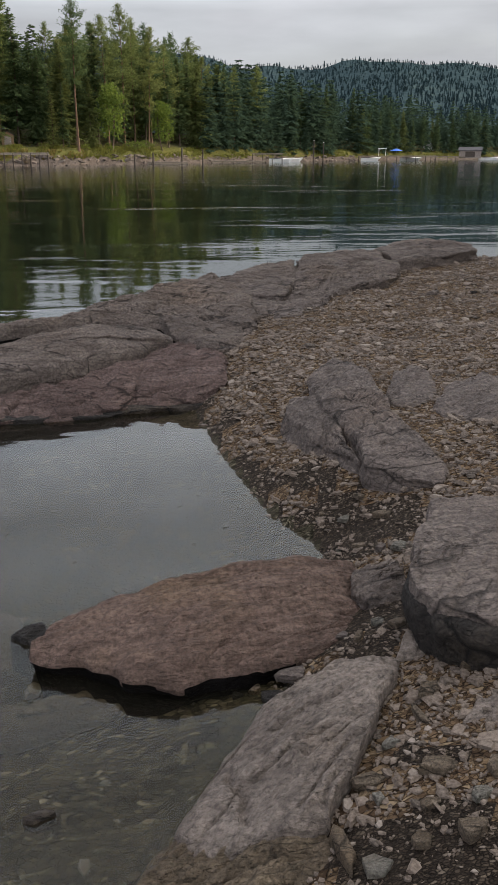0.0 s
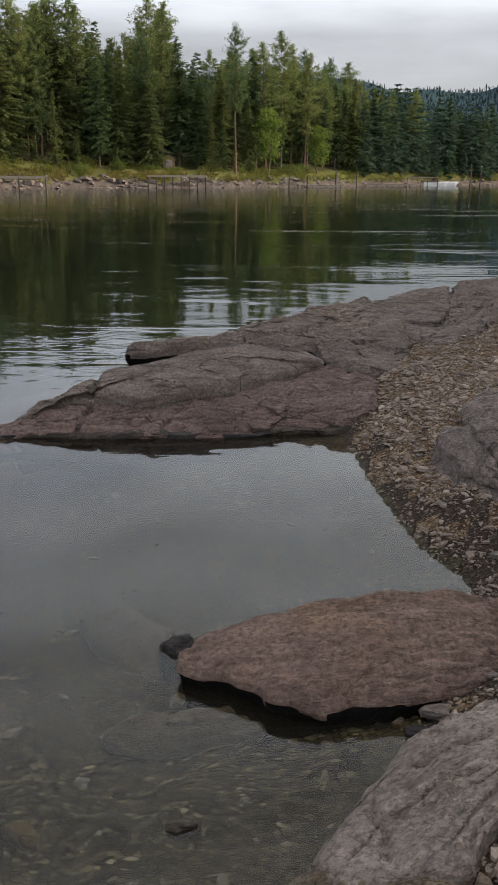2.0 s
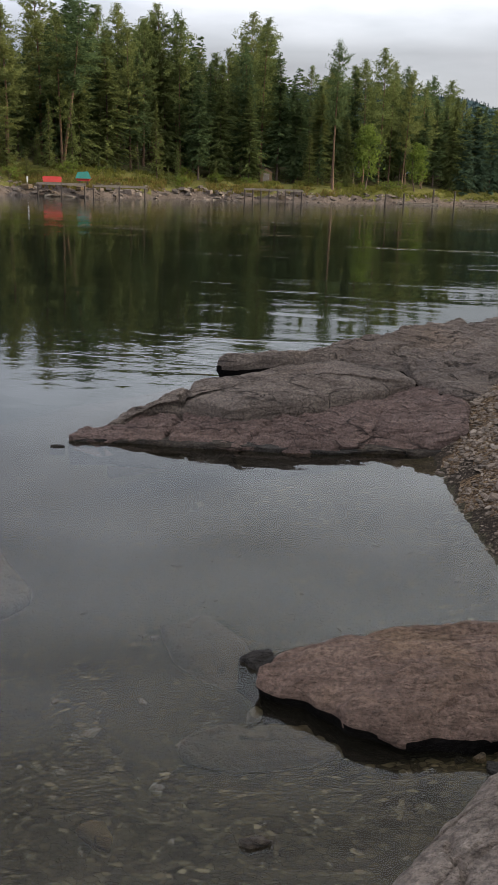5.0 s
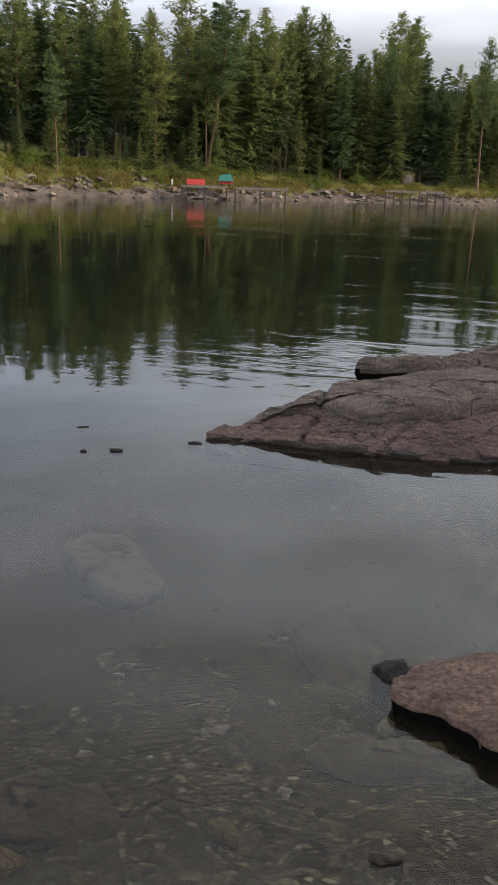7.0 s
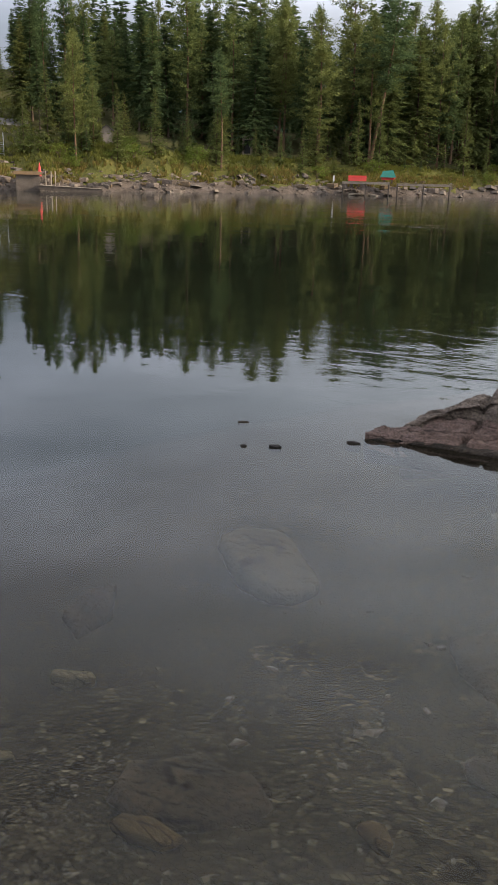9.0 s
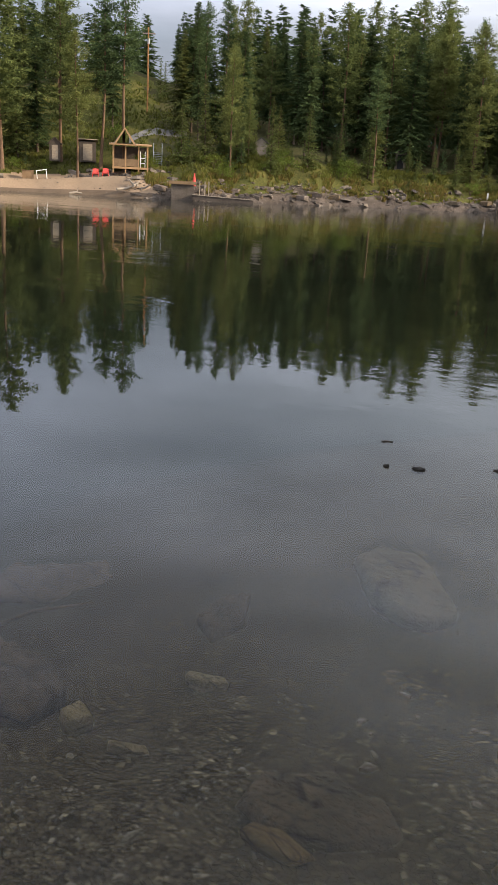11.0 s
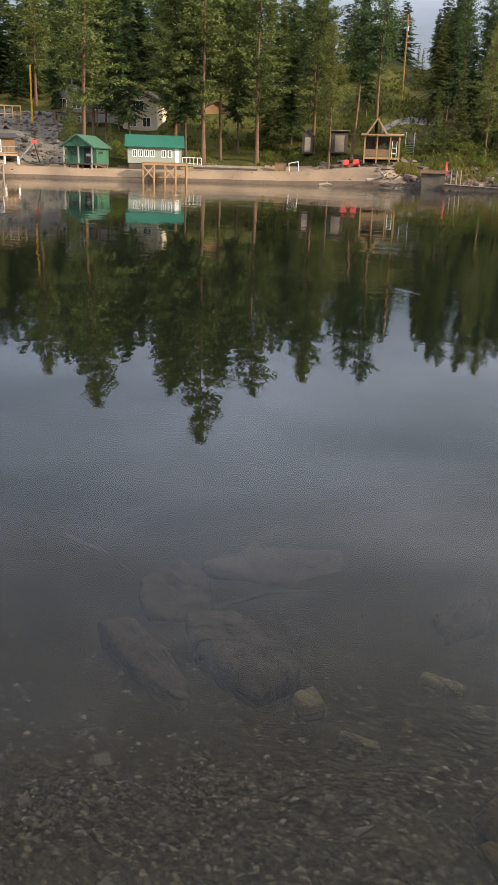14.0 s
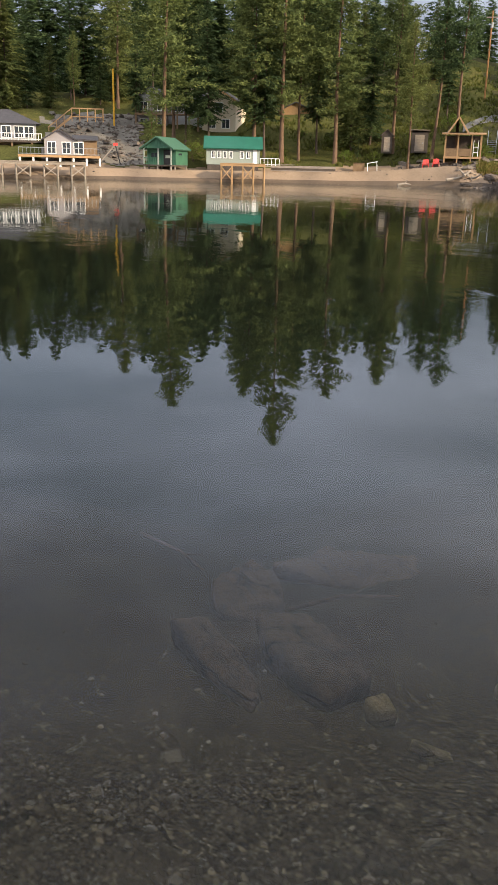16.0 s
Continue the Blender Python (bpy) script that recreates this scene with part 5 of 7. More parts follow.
PROTO = {
    "fir": [conifer("fir_tree", 28, 0.08, 4.3, "fir", 101, "tall dense dark green fir on the far bank", NEEDLE, BARK),
            conifer("fir_tree", 28, 0.16, 3.5, "fir", 102, "tall narrow dark green fir on the far bank", NEEDLE, BARK),
            conifer("fir_tree", 28, 0.05, 4.6, "fir", 103, "broad full-skirted green fir on the far bank", NEEDLE_PINE, BARK),
            conifer("fir_tree", 28, 0.25, 3.9, "fir", 107, "dark fir with a bare lower trunk", NEEDLE, BARK)],
    "pine": [conifer("pine_tree", 28, 0.34, 4.0, "pine", 104, "tall pine with a bare trunk and tufted crown", NEEDLE_PINE, BARK_PINE),
             conifer("pine_tree", 28, 0.24, 4.4, "pine", 105, "tall pine with clumped yellowish green boughs", NEEDLE_PINE, BARK_PINE),
             conifer("pine_tree", 28, 0.45, 3.3, "pine", 106, "slim pine with a long bare orange trunk", NEEDLE, BARK_PINE)],
    "young": [conifer("young_fir", 12, 0.04, 2.2, "young", 108, "young bright green fir near the shore", NEEDLE_PINE, BARK),
              conifer("young_fir", 12, 0.12, 1.8, "young", 109, "slim young fir near the shore", NEEDLE, BARK)],
    "birch": [leafy("birch_tree", 11, 2.6, 110, "light green broad-leaved tree by the shore", LEAF, clumps=60)],
    "shrub": [leafy("shrub", 2.2, 1.7, 111, "leafy green shrub on the bank", LEAF, "shrub", 4, 30, "shrubs on the far bank"),
              leafy("shrub", 1.6, 1.5, 112, "low green bush on the bank", GRASSBLADE, "shrub", 4, 24, "shrubs on the far bank")],
}
BASE_H = {"fir": 28, "pine": 28, "young": 12, "birch": 11, "shrub": 2}
used = {}


def plant(kind, which, az, dist, tall, turn=0.0, wide=1.0, lean=0.0):
    proto = PROTO[kind][which % len(PROTO[kind])]
    k = tall / BASE_H[kind]
    m = at(az, dist) @ pose(0, 0, 0, 0, lean, 0) @ pose(0, 0, 0, 0, 0, turn) @ Matrix.Diagonal((k * wide, k * wide, k, 1))
    if used.setdefault(proto.name, 0) == 0:
        proto.matrix_world = m
        ob = proto
    else:
        ob = copy_thing(proto, m)
    used[proto.name] += 1
    return ob


# tops that stand out against the sky: angle, metres behind the waterline, height of the tip, kind
ENV_AZ = [-26, -20, -15.6, -12.6, -9.5, -6.7, -3, 0, 4, 6, 9, 12, 14, 20, 24.7, 28, 31, 35, 39, 43, 44.3, 46, 50, 53, 57, 60.7, 65, 67, 70, 75, 84]
ENV_Z = [23, 24, 26, 25, 27, 26, 26, 29, 28, 25, 32, 28, 30, 32, 27, 29, 30, 27, 26, 25, 24, 24, 26, 26, 32, 25, 28, 26, 26, 27, 27]
TALL = [(4.35, 7, 29, "pine", 2), (3.1, 18, 27, "fir", 1), (1.5, 20, 32, "pine", 1), (0.9, 22, 30, "pine", 0), (-0.1, 22, 28, "pine", 2), (-1.1, 20, 28, "pine", 0), (-1.9, 18, 28, "fir", 1),
        (-2.9, 14, 25, "fir", 2), (-4.8, 18, 27, "fir", 1), (-6.7, 20, 26, "pine", 1), (-9.5, 18, 27, "fir", 1), (-10.9, 14, 24, "fir", 0), (-12.6, 16, 25, "fir", 3),
        (6.6, 14, 25, "fir", 0), (7.9, 16, 32, "fir", 1), (9.0, 20, 33, "pine", 1), (10.3, 20, 31, "pine", 0), (9.7, 10, 25, "fir", 2), (12.2, 18, 28, "fir", 1), (13.6, 20, 29, "fir", 0), (12.9, 9, 25, "fir", 1),
        (15.3, 24, 33, "pine", 1), (16.4, 22, 32, "pine", 0), (14.4, 24, 34, "pine", 2), (18.0, 26, 32, "pine", 1), (21.3, 11, 31, "pine", 2), (20.3, 14, 29, "fir", 2), (22.6, 22, 32, "pine", 1),
        (24.6, 12, 26, "pine", 1), (24.0, 20, 27, "fir", 2), (26.8, 22, 29, "pine", 1), (28.1, 24, 28, "fir", 0), (30.5, 22, 31, "fir", 1), (30.7, 8, 20, "pine", 2), (32.0, 26, 27, "pine", 0), (34.1, 24, 30, "fir", 0),
        (35.2, 30, 25, "pine", 1), (37.5, 30, 24, "pine", 0), (39.2, 22, 27, "fir", 1), (39.8, 9, 19, "pine", 1), (38.7, 11, 15, "pine", 0), (40.8, 24, 24, "fir", 0), (41.9, 20, 24, "fir", 3), (43.0, 24, 26, "fir", 2),
        (46.5, 11, 27, "pine", 2), (47.9, 11, 25, "pine", 2), (47.2, 24, 24, "fir", 1), (49.4, 8, 20, "pine", 0), (50.35, 13, 27, "pine", 1), (51.8, 16, 24, "fir", 0), (53.0, 14, 25, "fir", 2), (54.0, 9, 28, "pine", 1),
        (55.1, 14, 28, "fir", 3), (56.2, 12, 29, "pine", 0), (57.3, 10, 35, "pine", 1), (58.4, 11, 30, "fir", 3), (59.1, 12, 27, "pine", 1), (61.9, 14, 25, "fir", 3), (62.6, 26, 24, "fir", 1),
        (64.75, 10, 29, "pine", 1), (63.4, 17, 27, "fir", 3), (64.2, 19, 26, "pine", 1), (66.4, 30, 22, "fir", 1), (65.5, 9, 11, "pine", 0), (68.6, 40, 23, "fir", 0), (70.2, 40, 20, "pine", 1), (71.6, 38, 21, "fir", 2), (73.0, 36, 20, "fir", 0), (74.4, 34, 19, "fir", 2), (76.0, 32, 20, "pine", 0)]
SMALL = [(37.2, 7, 9.5, "young", 0), (31.0, 9, 13, "young", 0), (33.0, 12, 6, "young", 1), (15.55, 9, 15, "young", 0), (17.6, 13, 17, "young", 1), (19.0, 15, 17, "young", 0), (27.0, 8, 6, "young", 0),
         (25.6, 7, 8, "young", 0), (22.2, 9, 12, "young", 0), (20.8, 9, 14, "young", 0), (42.3, 8, 4, "young", 0), (2.3, 8, 12, "birch", 0), (-0.8, 7, 9, "birch", 0), (11.8, 8, 5, "young", 0), (14.8, 7, 4, "young", 0),
         (63.2, 12, 6, "young", 0), (52.5, 11, 5, "young", 1), (45.6, 9, 2.6, "young", 0), (-3.2, 10, 13, "young", 1), (5.3, 12, 14, "fir", 1), (3.6, 12, 17, "fir", 2), (35.9, 9, 4, "young", 1), (28.6, 12, 6, "young", 0), (29.7, 14, 7, "young", 1), (38.3, 13, 5, "young", 0)]


def build_trees():
    rng = np.random.default_rng(7)
    for az, d, top, kind, which in TALL:
        dist = float(np.interp(az, SHORE_AZ, SHORE_R)) + d
        m = at(az, dist)
        plant(kind, which, az, dist, top - m.translation.z, rng.uniform(0, 360), rng.uniform(1.0, 1.3), 7 if az == 21.3 else rng.normal(0, 0.8))
    for k, (az, d, top) in enumerate(((-13.7, 5, 24), (-14.4, 8, 22), (-13.3, 9, 23), (-17.0, 6, 24), (-17.8, 9, 25), (-15.0, 7, 25), (-15.8, 9, 24), (-16.4, 6, 22), (-18.8, 8, 24), (-19.6, 14, 24), (-20.6, 10, 23), (-14.25, 20, 20), (-13.75, 24, 22), (-17.2, 16, 22), (-17.6, 20, 20))):
        dist = float(np.interp(az, SHORE_AZ, SHORE_R)) + d
        plant("fir", k, az, dist, top - 3, 40 * k)
    for az, d, tall, kind, which in SMALL:
        plant(kind, which, az, float(np.interp(az, SHORE_AZ, SHORE_R)) + d, tall, rng.uniform(0, 360))
    # the stand behind them
    az, total = -4.0, 0
    while az < 80:
        base = float(np.interp(az, SHORE_AZ, SHORE_R))
        for row in range(4):
            a = az + rng.normal(0, 0.6)
            d = 13 + 10 * row + rng.uniform(0, 9)
            if 43.4 < a < 46.4 and d < 62 or 66 < a < 71.8 and d < 37 or 59.5 < a < 67.5 and d < 46 or a > 71.8 and d < 30 or 54.5 < a < 58.5 and 22 < d < 50 or 45 < a < 54 and d < 24 or 36 < a < 44 and d < 20:
                continue
            if 44 < a < 60 and d < 45 and rng.random() < 0.5:
                continue
            top = 1.5 + (float(np.interp(a, ENV_AZ, ENV_Z)) - 1.5) * (base + d) / (base + 14) * rng.uniform(0.90, 1.06)
            kind = "pine" if rng.random() < 0.3 else "fir"
            z = at(a, base + d).translation.z
            if top - z < 7:
                continue
            plant(kind, int(rng.integers(0, 4)), a, base + d, top - z, rng.uniform(0, 360), rng.uniform(0.95, 1.35), rng.normal(0, 1))
        az += 3.1 / base * 57.3
    for k in range(34):
        a = rng.uniform(-16, 44)
        base = float(np.interp(a, SHORE_AZ, SHORE_R))
        plant("shrub", k, a, base + rng.uniform(6, 10), rng.uniform(0.8, 2.3), rng.uniform(0, 360), rng.uniform(0.9, 1.5))
    for k in range(30):
        a, d = rng.uniform(38, 58), rng.uniform(14, 44)
        plant("shrub", k, a, float(np.interp(a, SHORE_AZ, SHORE_R)) + d, rng.uniform(0.6, 1.5), rng.uniform(0, 360), rng.uniform(0.8, 1.4))
    for k in range(14):
        a, d = rng.uniform(36, 52), rng.uniform(22, 48)
        plant("young", k, a, float(np.interp(a, SHORE_AZ, SHORE_R)) + d, rng.uniform(3, 8), rng.uniform(0, 360))
    for k in range(62):
        a, d = rng.uniform(4, 43), rng.uniform(7.5, 20)
        plant("young", k, a, float(np.interp(a, SHORE_AZ, SHORE_R)) + d, rng.uniform(4, 13), rng.uniform(0, 360), rng.uniform(0.9, 1.3))
    for k in range(30):
        a = rng.uniform(4, 44)
        plant("shrub", k, a, float(np.interp(a, SHORE_AZ, SHORE_R)) + rng.uniform(6, 15), rng.uniform(0.6, 2.4), rng.uniform(0, 360), rng.uniform(1.0, 1.9))
    for a, d, tall in ((45.5, 9.5, 2.0), (44.8, 10, 1.6), (53.3, 10, 1.6), (51.5, 10, 1.5), (62.9, 10, 2.6), (49.0, 16, 2.2), (52.0, 19, 2.6), (47.0, 20, 2.4)):
        plant("shrub", 0, a, float(np.interp(a, SHORE_AZ, SHORE_R)) + d, tall)


build_trees()

# unseen stand added on the near bank to shade the cove from the sun
for k, (px, py, tall) in enumerate(((9, 9, 18), (13, 6, 20), (12, 11, 19), (17, 9, 22), (16, 14, 22), (22, 12, 24), (21, 17, 25), (20, 21, 25), (26, 17, 26), (27, 23, 27), (12, 16, 21), (14, 2, 20), (19, 4.5, 22), (24, 7, 24), (11, 5, 18), (28, 12, 26), (20, 8, 23), (9, 2.5, 16), (15, 22, 24), (19, 28, 25), (23, 31, 26), (27, 36, 27), (31, 32, 27), (33, 42, 28))):
    m = pose(px, py, ground_z(px, py), 0, 0, 40 * k) @ Matrix.Diagonal((tall / 28, tall / 28, tall / 28, 1))
    tagged(copy_thing(PROTO["fir"][k % 3], m), "unseen fir added on the near bank for shade", "tree", "trees on the near bank")


def far_woods():
    """Woods too far or too many to count: conifers behind the stand, along the far reach and over the hills."""
    straight = lambda z: np.array([0.0, 0.0, z])
    kinds = [crown_arrays(26, 0.08, 4.4, "fir", np.random.default_rng(70 + k), straight, 0.50, k) for k in range(3)]
    tiny = []
    for k in range(4):
        rg, v, f = np.random.default_rng(80 + k), [], []
        for w in range(5):
            for b in range(5):
                q, a = w / 5, 6.28 * (b + rg.random()) / 5
                rad = (4.6 * (1 - q) ** 0.8 + 0.4) * rg.uniform(0.7, 1.3)
                c, s, n = math.cos(a), math.sin(a), len(v)
                v += [(0, 0, 26 * (0.22 + 0.80 * q)), (rad * c - 2.2 * s, rad * s + 2.2 * c, 26 * (0.03 + 0.8 * q)), (rad * c + 2.2 * s, rad * s - 2.2 * c, 26 * (0.02 + 0.8 * q))]
                f.append((n, n + 1, n + 2))
        tiny.append((v, f))

    def grove(name, protos, az, r, tall, material, seed, label):
        rng = np.random.default_rng(seed)
        x, y = CX - r * np.sin(np.radians(az)), CY + r * np.cos(np.radians(az))
        z = height(x, y)[0]
        V, F, n = [], [], 0
        for px, py, pz, h in zip(x, y, z, tall):
            v, f = protos[int(rng.integers(0, len(protos)))]
            v, f = np.array(v), np.array(f)
            a, k = rng.uniform(0, 6.28), h / 26
            w = k * rng.uniform(0.8, 1.45)
            V.append(np.c_[px + w * (v[:, 0] * math.cos(a) - v[:, 1] * math.sin(a)), py + w * (v[:, 0] * math.sin(a) + v[:, 1] * math.cos(a)), pz + k * v[:, 2]])
            F.append(f + n)
            n += len(v)
        ob = array_mesh(name, np.concatenate(V), np.concatenate(F), [material], smooth=False)
        tagged(ob, label, "forest", kind="stuff")

    rng = np.random.default_rng(9)
    n = 250
    az = rng.uniform(-6, 80, n)
    r = np.interp(az, SHORE_AZ, SHORE_R) + rng.uniform(52, 110, n)
    x, y = CX - r * np.sin(np.radians(az)), CY + r * np.cos(np.radians(az))
    top = 1.5 + (np.interp(az, ENV_AZ, ENV_Z) - 1.5) * r / (np.interp(az, SHORE_AZ, SHORE_R) + 14) * rng.uniform(0.74, 0.97, n)
    keep = (top - height(x, y)[0] > 5) & ~((az > 43.8) & (az < 46) & (r < 165))
    grove("back_woods", kinds, az[keep], r[keep], (top - height(x, y)[0])[keep], NEEDLE, 3, "shaded conifer woods behind the shore trees")
    reach = [crown_arrays(26, 0.06, 4.6, "fir", np.random.default_rng(90 + k), straight, 0.36, k) for k in range(3)]
    n = 300
    az = rng.uniform(-25, -3, n)
    r = np.interp(az, SHORE_AZ, SHORE_R) + 6 + 120 * rng.random(n) ** 1.5
    top = np.interp(az, ENV_AZ, ENV_Z) * rng.uniform(0.62, 1.12, n)
    grove("valley_woods", reach, az, r, np.maximum(8, top - 6), NEEDLE_FAR, 4, "hazy blue-green conifer woods along the far reach")
    n = 8000
    az = rng.uniform(-27, 10, n)
    r = rng.uniform(1000, 1850, n)
    grove("hill_woods", tiny, az, r, rng.uniform(4, 8, n) * np.where(rng.random(n) < 0.05, 1.5, 1.0), HILLTREE, 5, "dark hazy hillside of tiny conifers")


far_woods()


def far_ground_cover():
    rng = np.random.default_rng(15)

    def tufts(name, n, az0, az1, d0, d1, tall, material, label):
        az = rng.uniform(az0, az1, 3 * n)
        deep = rng.uniform(d0, d1, 3 * n)
        # tufts gather in drifts and leave bare ground between
        keep = rng.random(3 * n) < np.clip(0.35 + 0.9 * fbm(az * 1.1, deep * 0.22, 77, 3), 0.02, 1)
        az, deep = az[keep][:n], deep[keep][:n]
        r = shore(az) + deep
        x, y = CX - r * np.sin(np.radians(az)), CY + r * np.cos(np.radians(az))
        z = height(x, y)[0]
        v, f = [], []
        for px, py, pz in zip(x, y, z):
            k = tall * rng.uniform(0.5, 1.4)
            for _ in range(5):
                a, b = rng.uniform(0, 6.28), rng.normal(0, 0.35, 2)
                i = len(v)
                w = 0.10 * k + 0.04
                v += [(px - w * math.cos(a), py - w * math.sin(a), pz - 0.05), (px + w * math.cos(a), py + w * math.sin(a), pz - 0.05), (px + b[0] * k + rng.normal(0, 0.12), py + b[1] * k + rng.normal(0, 0.12), pz + k)]
                f.append((i, i + 1, i + 2))
        tagged(array_mesh(name, v, f, [material], smooth=False), label, "grass", kind="stuff")

    tufts("grass", 6400, -20, 46, 3.0, 14, 0.5, GRASSBLADE, "long green grass along the far bank")
    tufts("grass", 4200, 38, 60, 9.0, 44, 0.38, GRASSBLADE, "green grass on the slope behind the beach")
    tufts("dry_grass", 2600, 4, 46, 2.6, 7.5, 0.5, DRYGRASS, "yellow dry grass on the bank's edge")
    n = 4600
    az = rng.uniform(-14, 46.5, n)
    r = shore(az) + rng.uniform(-0.5, 6.0, n) + 0.6 * vnoise(az * 1.7, 0 * az, 17)
    x, y = CX - r * np.sin(np.radians(az)), CY + r * np.cos(np.radians(az))
    ob = stones("bank_rubble", x, y, height(x, y)[0], np.where(rng.random(n) < 0.06, rng.uniform(0.8, 2.2, n), np.clip(rng.lognormal(-1.35, 0.6, n), 0.12, 1.2)), RIPRAP, 16, 0.30, 0.2)
    tagged(ob, "broken pale rock rubble along the far waterline", "rubble", kind="stuff")
    n = 1100
    az = np.concatenate([rng.uniform(45, 74, n - 70), rng.uniform(43.5, 50, 70)])
    r = shore(az) + np.concatenate([rng.uniform(-0.3, 8, n - 70), rng.uniform(6, 9.5, 70)])
    x, y = CX - r * np.sin(np.radians(az)), CY + r * np.cos(np.radians(az))
    size = np.concatenate([np.clip(rng.lognormal(-2.3, 0.55, n - 70), 0.04, 0.4), rng.uniform(0.5, 1.7, 70)])
    ob = stones("beach_pebbles", x, y, height(x, y)[0], size, RIPRAP, 19, 0.30, 0.2)
    tagged(ob, "scattered pebbles and low brown rocks on the beach", "pebbles", kind="stuff")
    n = 900
    az = rng.uniform(66.0, 71.6, n)
    r = shore(az) + rng.uniform(9, 34, n)
    x, y = CX - r * np.sin(np.radians(az)), CY + r * np.cos(np.radians(az))
    ob = stones("slope_rubble", x, y, height(x, y)[0], np.clip(rng.lognormal(-1.0, 0.6, n), 0.15, 1.6), RIPRAP, 18, 0.45, 0.3)
    tagged(ob, "grey broken stone on the slope beside the stairs", "rubble", kind="stuff")


far_ground_cover()


def bank_boulders():
    """Broken ledges and boulders along the far waterline."""
    rng = np.random.default_rng(52)
    for k in range(46):
        az = 6 + 38.5 * (k + rng.random()) / 46
        r = float(shore(np.array([az]))[0]) + rng.uniform(1.2, 5.0)
        x, y = CX - r * math.sin(radians(az)), CY + r * math.cos(radians(az))
        size = rng.uniform(0.9, 2.6)
        cobble(az + rng.normal(0, 25), x, y, size, (ROCK, ROCK_GREY, ROCK_BROWN)[k % 3], "broken brown ledge rock on the far bank" if size > 1.7 else "weathered boulder on the far bank", 600 + k,
               rng.uniform(0.35, 0.6), None, "boulders on the far bank", "boulder", rng.uniform(0.5, 0.9), "boulder")


bank_boulders()


# ---- buildings and docks of the far shore ----
def part(name, shape, material, parent, label=""):
    return shape.obj(name, material, parent, label)


def window(parent, x, y, z, w, h, frame_mat=WHITE, side="front", bars=1):
    """A framed window with its pane; the front faces -y, a right side faces +x."""
    t, s = 0.09, Shape()
    if side == "front":
        for a, b, c, d in ((x - w / 2, x + w / 2, z, z + t), (x - w / 2, x + w / 2, z + h - t, z + h), (x - w / 2, x - w / 2 + t, z + t, z + h - t), (x + w / 2 - t, x + w / 2, z + t, z + h - t)):
            s.box(a, b, y - 0.07, y + 0.02, c, d)
        for k in range(bars):
            q = x - w / 2 + w * (k + 1) / (bars + 1)
            s.box(q - 0.03, q + 0.03, y - 0.06, y + 0.02, z + t, z + h - t)
        glass = Shape().box(x - w / 2 + t, x + w / 2 - t, y - 0.03, y + 0.01, z + t, z + h - t)
    else:
        for a, b, c, d in ((x - w / 2, x + w / 2, z, z + t), (x - w / 2, x + w / 2, z + h - t, z + h), (x - w / 2, x - w / 2 + t, z + t, z + h - t), (x + w / 2 - t, x + w / 2, z + t, z + h - t)):
            s.box(y - 0.02, y + 0.07, a, b, c, d)
        glass = Shape().box(y - 0.01, y + 0.03, x - w / 2 + t, x + w / 2 - t, z + t, z + h - t)
    ob = part("window", s, frame_mat, parent)
    part("pane", glass, GLASS, ob)
    return ob


def walls(parent, x0, x1, y0, y1, z0, z1, material, name="wall"):
    """Four walls with thickness, butted end to end."""
    t = 0.16
    for k, (a, b, c, d) in enumerate(((x0, x1, y0, y0 + t), (x0, x1, y1 - t, y1), (x0, x0 + t, y0 + t, y1 - t), (x1 - t, x1, y0 + t, y1 - t))):
        part(name, Shape().box(a, b, c, d, z0, z1), material, parent)


def gable_roof(parent, x0, x1, y0, y1, z, rise, over, material, axis="x", thick=0.14):
    if axis == "x":
        m, dz = (y0 + y1) / 2, rise / ((y1 - y0) / 2) * over
        part("roof", Shape().slope([(x0 - over, y0 - over, z - dz), (x1 + over, y0 - over, z - dz), (x1 + over, m, z + rise), (x0 - over, m, z + rise)], thick), material, parent)
        part("roof", Shape().slope([(x1 + over, y1 + over, z - dz), (x0 - over, y1 + over, z - dz), (x0 - over, m, z + rise), (x1 + over, m, z + rise)], thick), material, parent)
    else:
        m, dz = (x0 + x1) / 2, rise / ((x1 - x0) / 2) * over
        part("roof", Shape().slope([(x0 - over, y1 + over, z - dz), (x0 - over, y0 - over, z - dz), (m, y0 - over, z + rise), (m, y1 + over, z + rise)], thick), material, parent)
        part("roof", Shape().slope([(x1 + over, y0 - over, z - dz), (x1 + over, y1 + over, z - dz), (m, y1 + over, z + rise), (m, y0 - over, z + rise)], thick), material, parent)


def railing(parent, p, q, h=0.95, gap=0.35, material=WOOD, w=0.06):
    p, q = Vector(p), Vector(q)
    rail = Shape().beam(p + Vector((0, 0, h)), q + Vector((0, 0, h)), 0.10, 0.07)
    rail.beam(p + Vector((0, 0, 0.12)), q + Vector((0, 0, 0.12)), 0.06)
    ob = part("railing", rail, material, parent)
    n = max(2, int((q - p).length / gap))
    for k in range(n + 1):
        c = p.lerp(q, k / n)
        part("baluster", Shape().beam(c, c + Vector((0, 0, h)), w), material, ob)


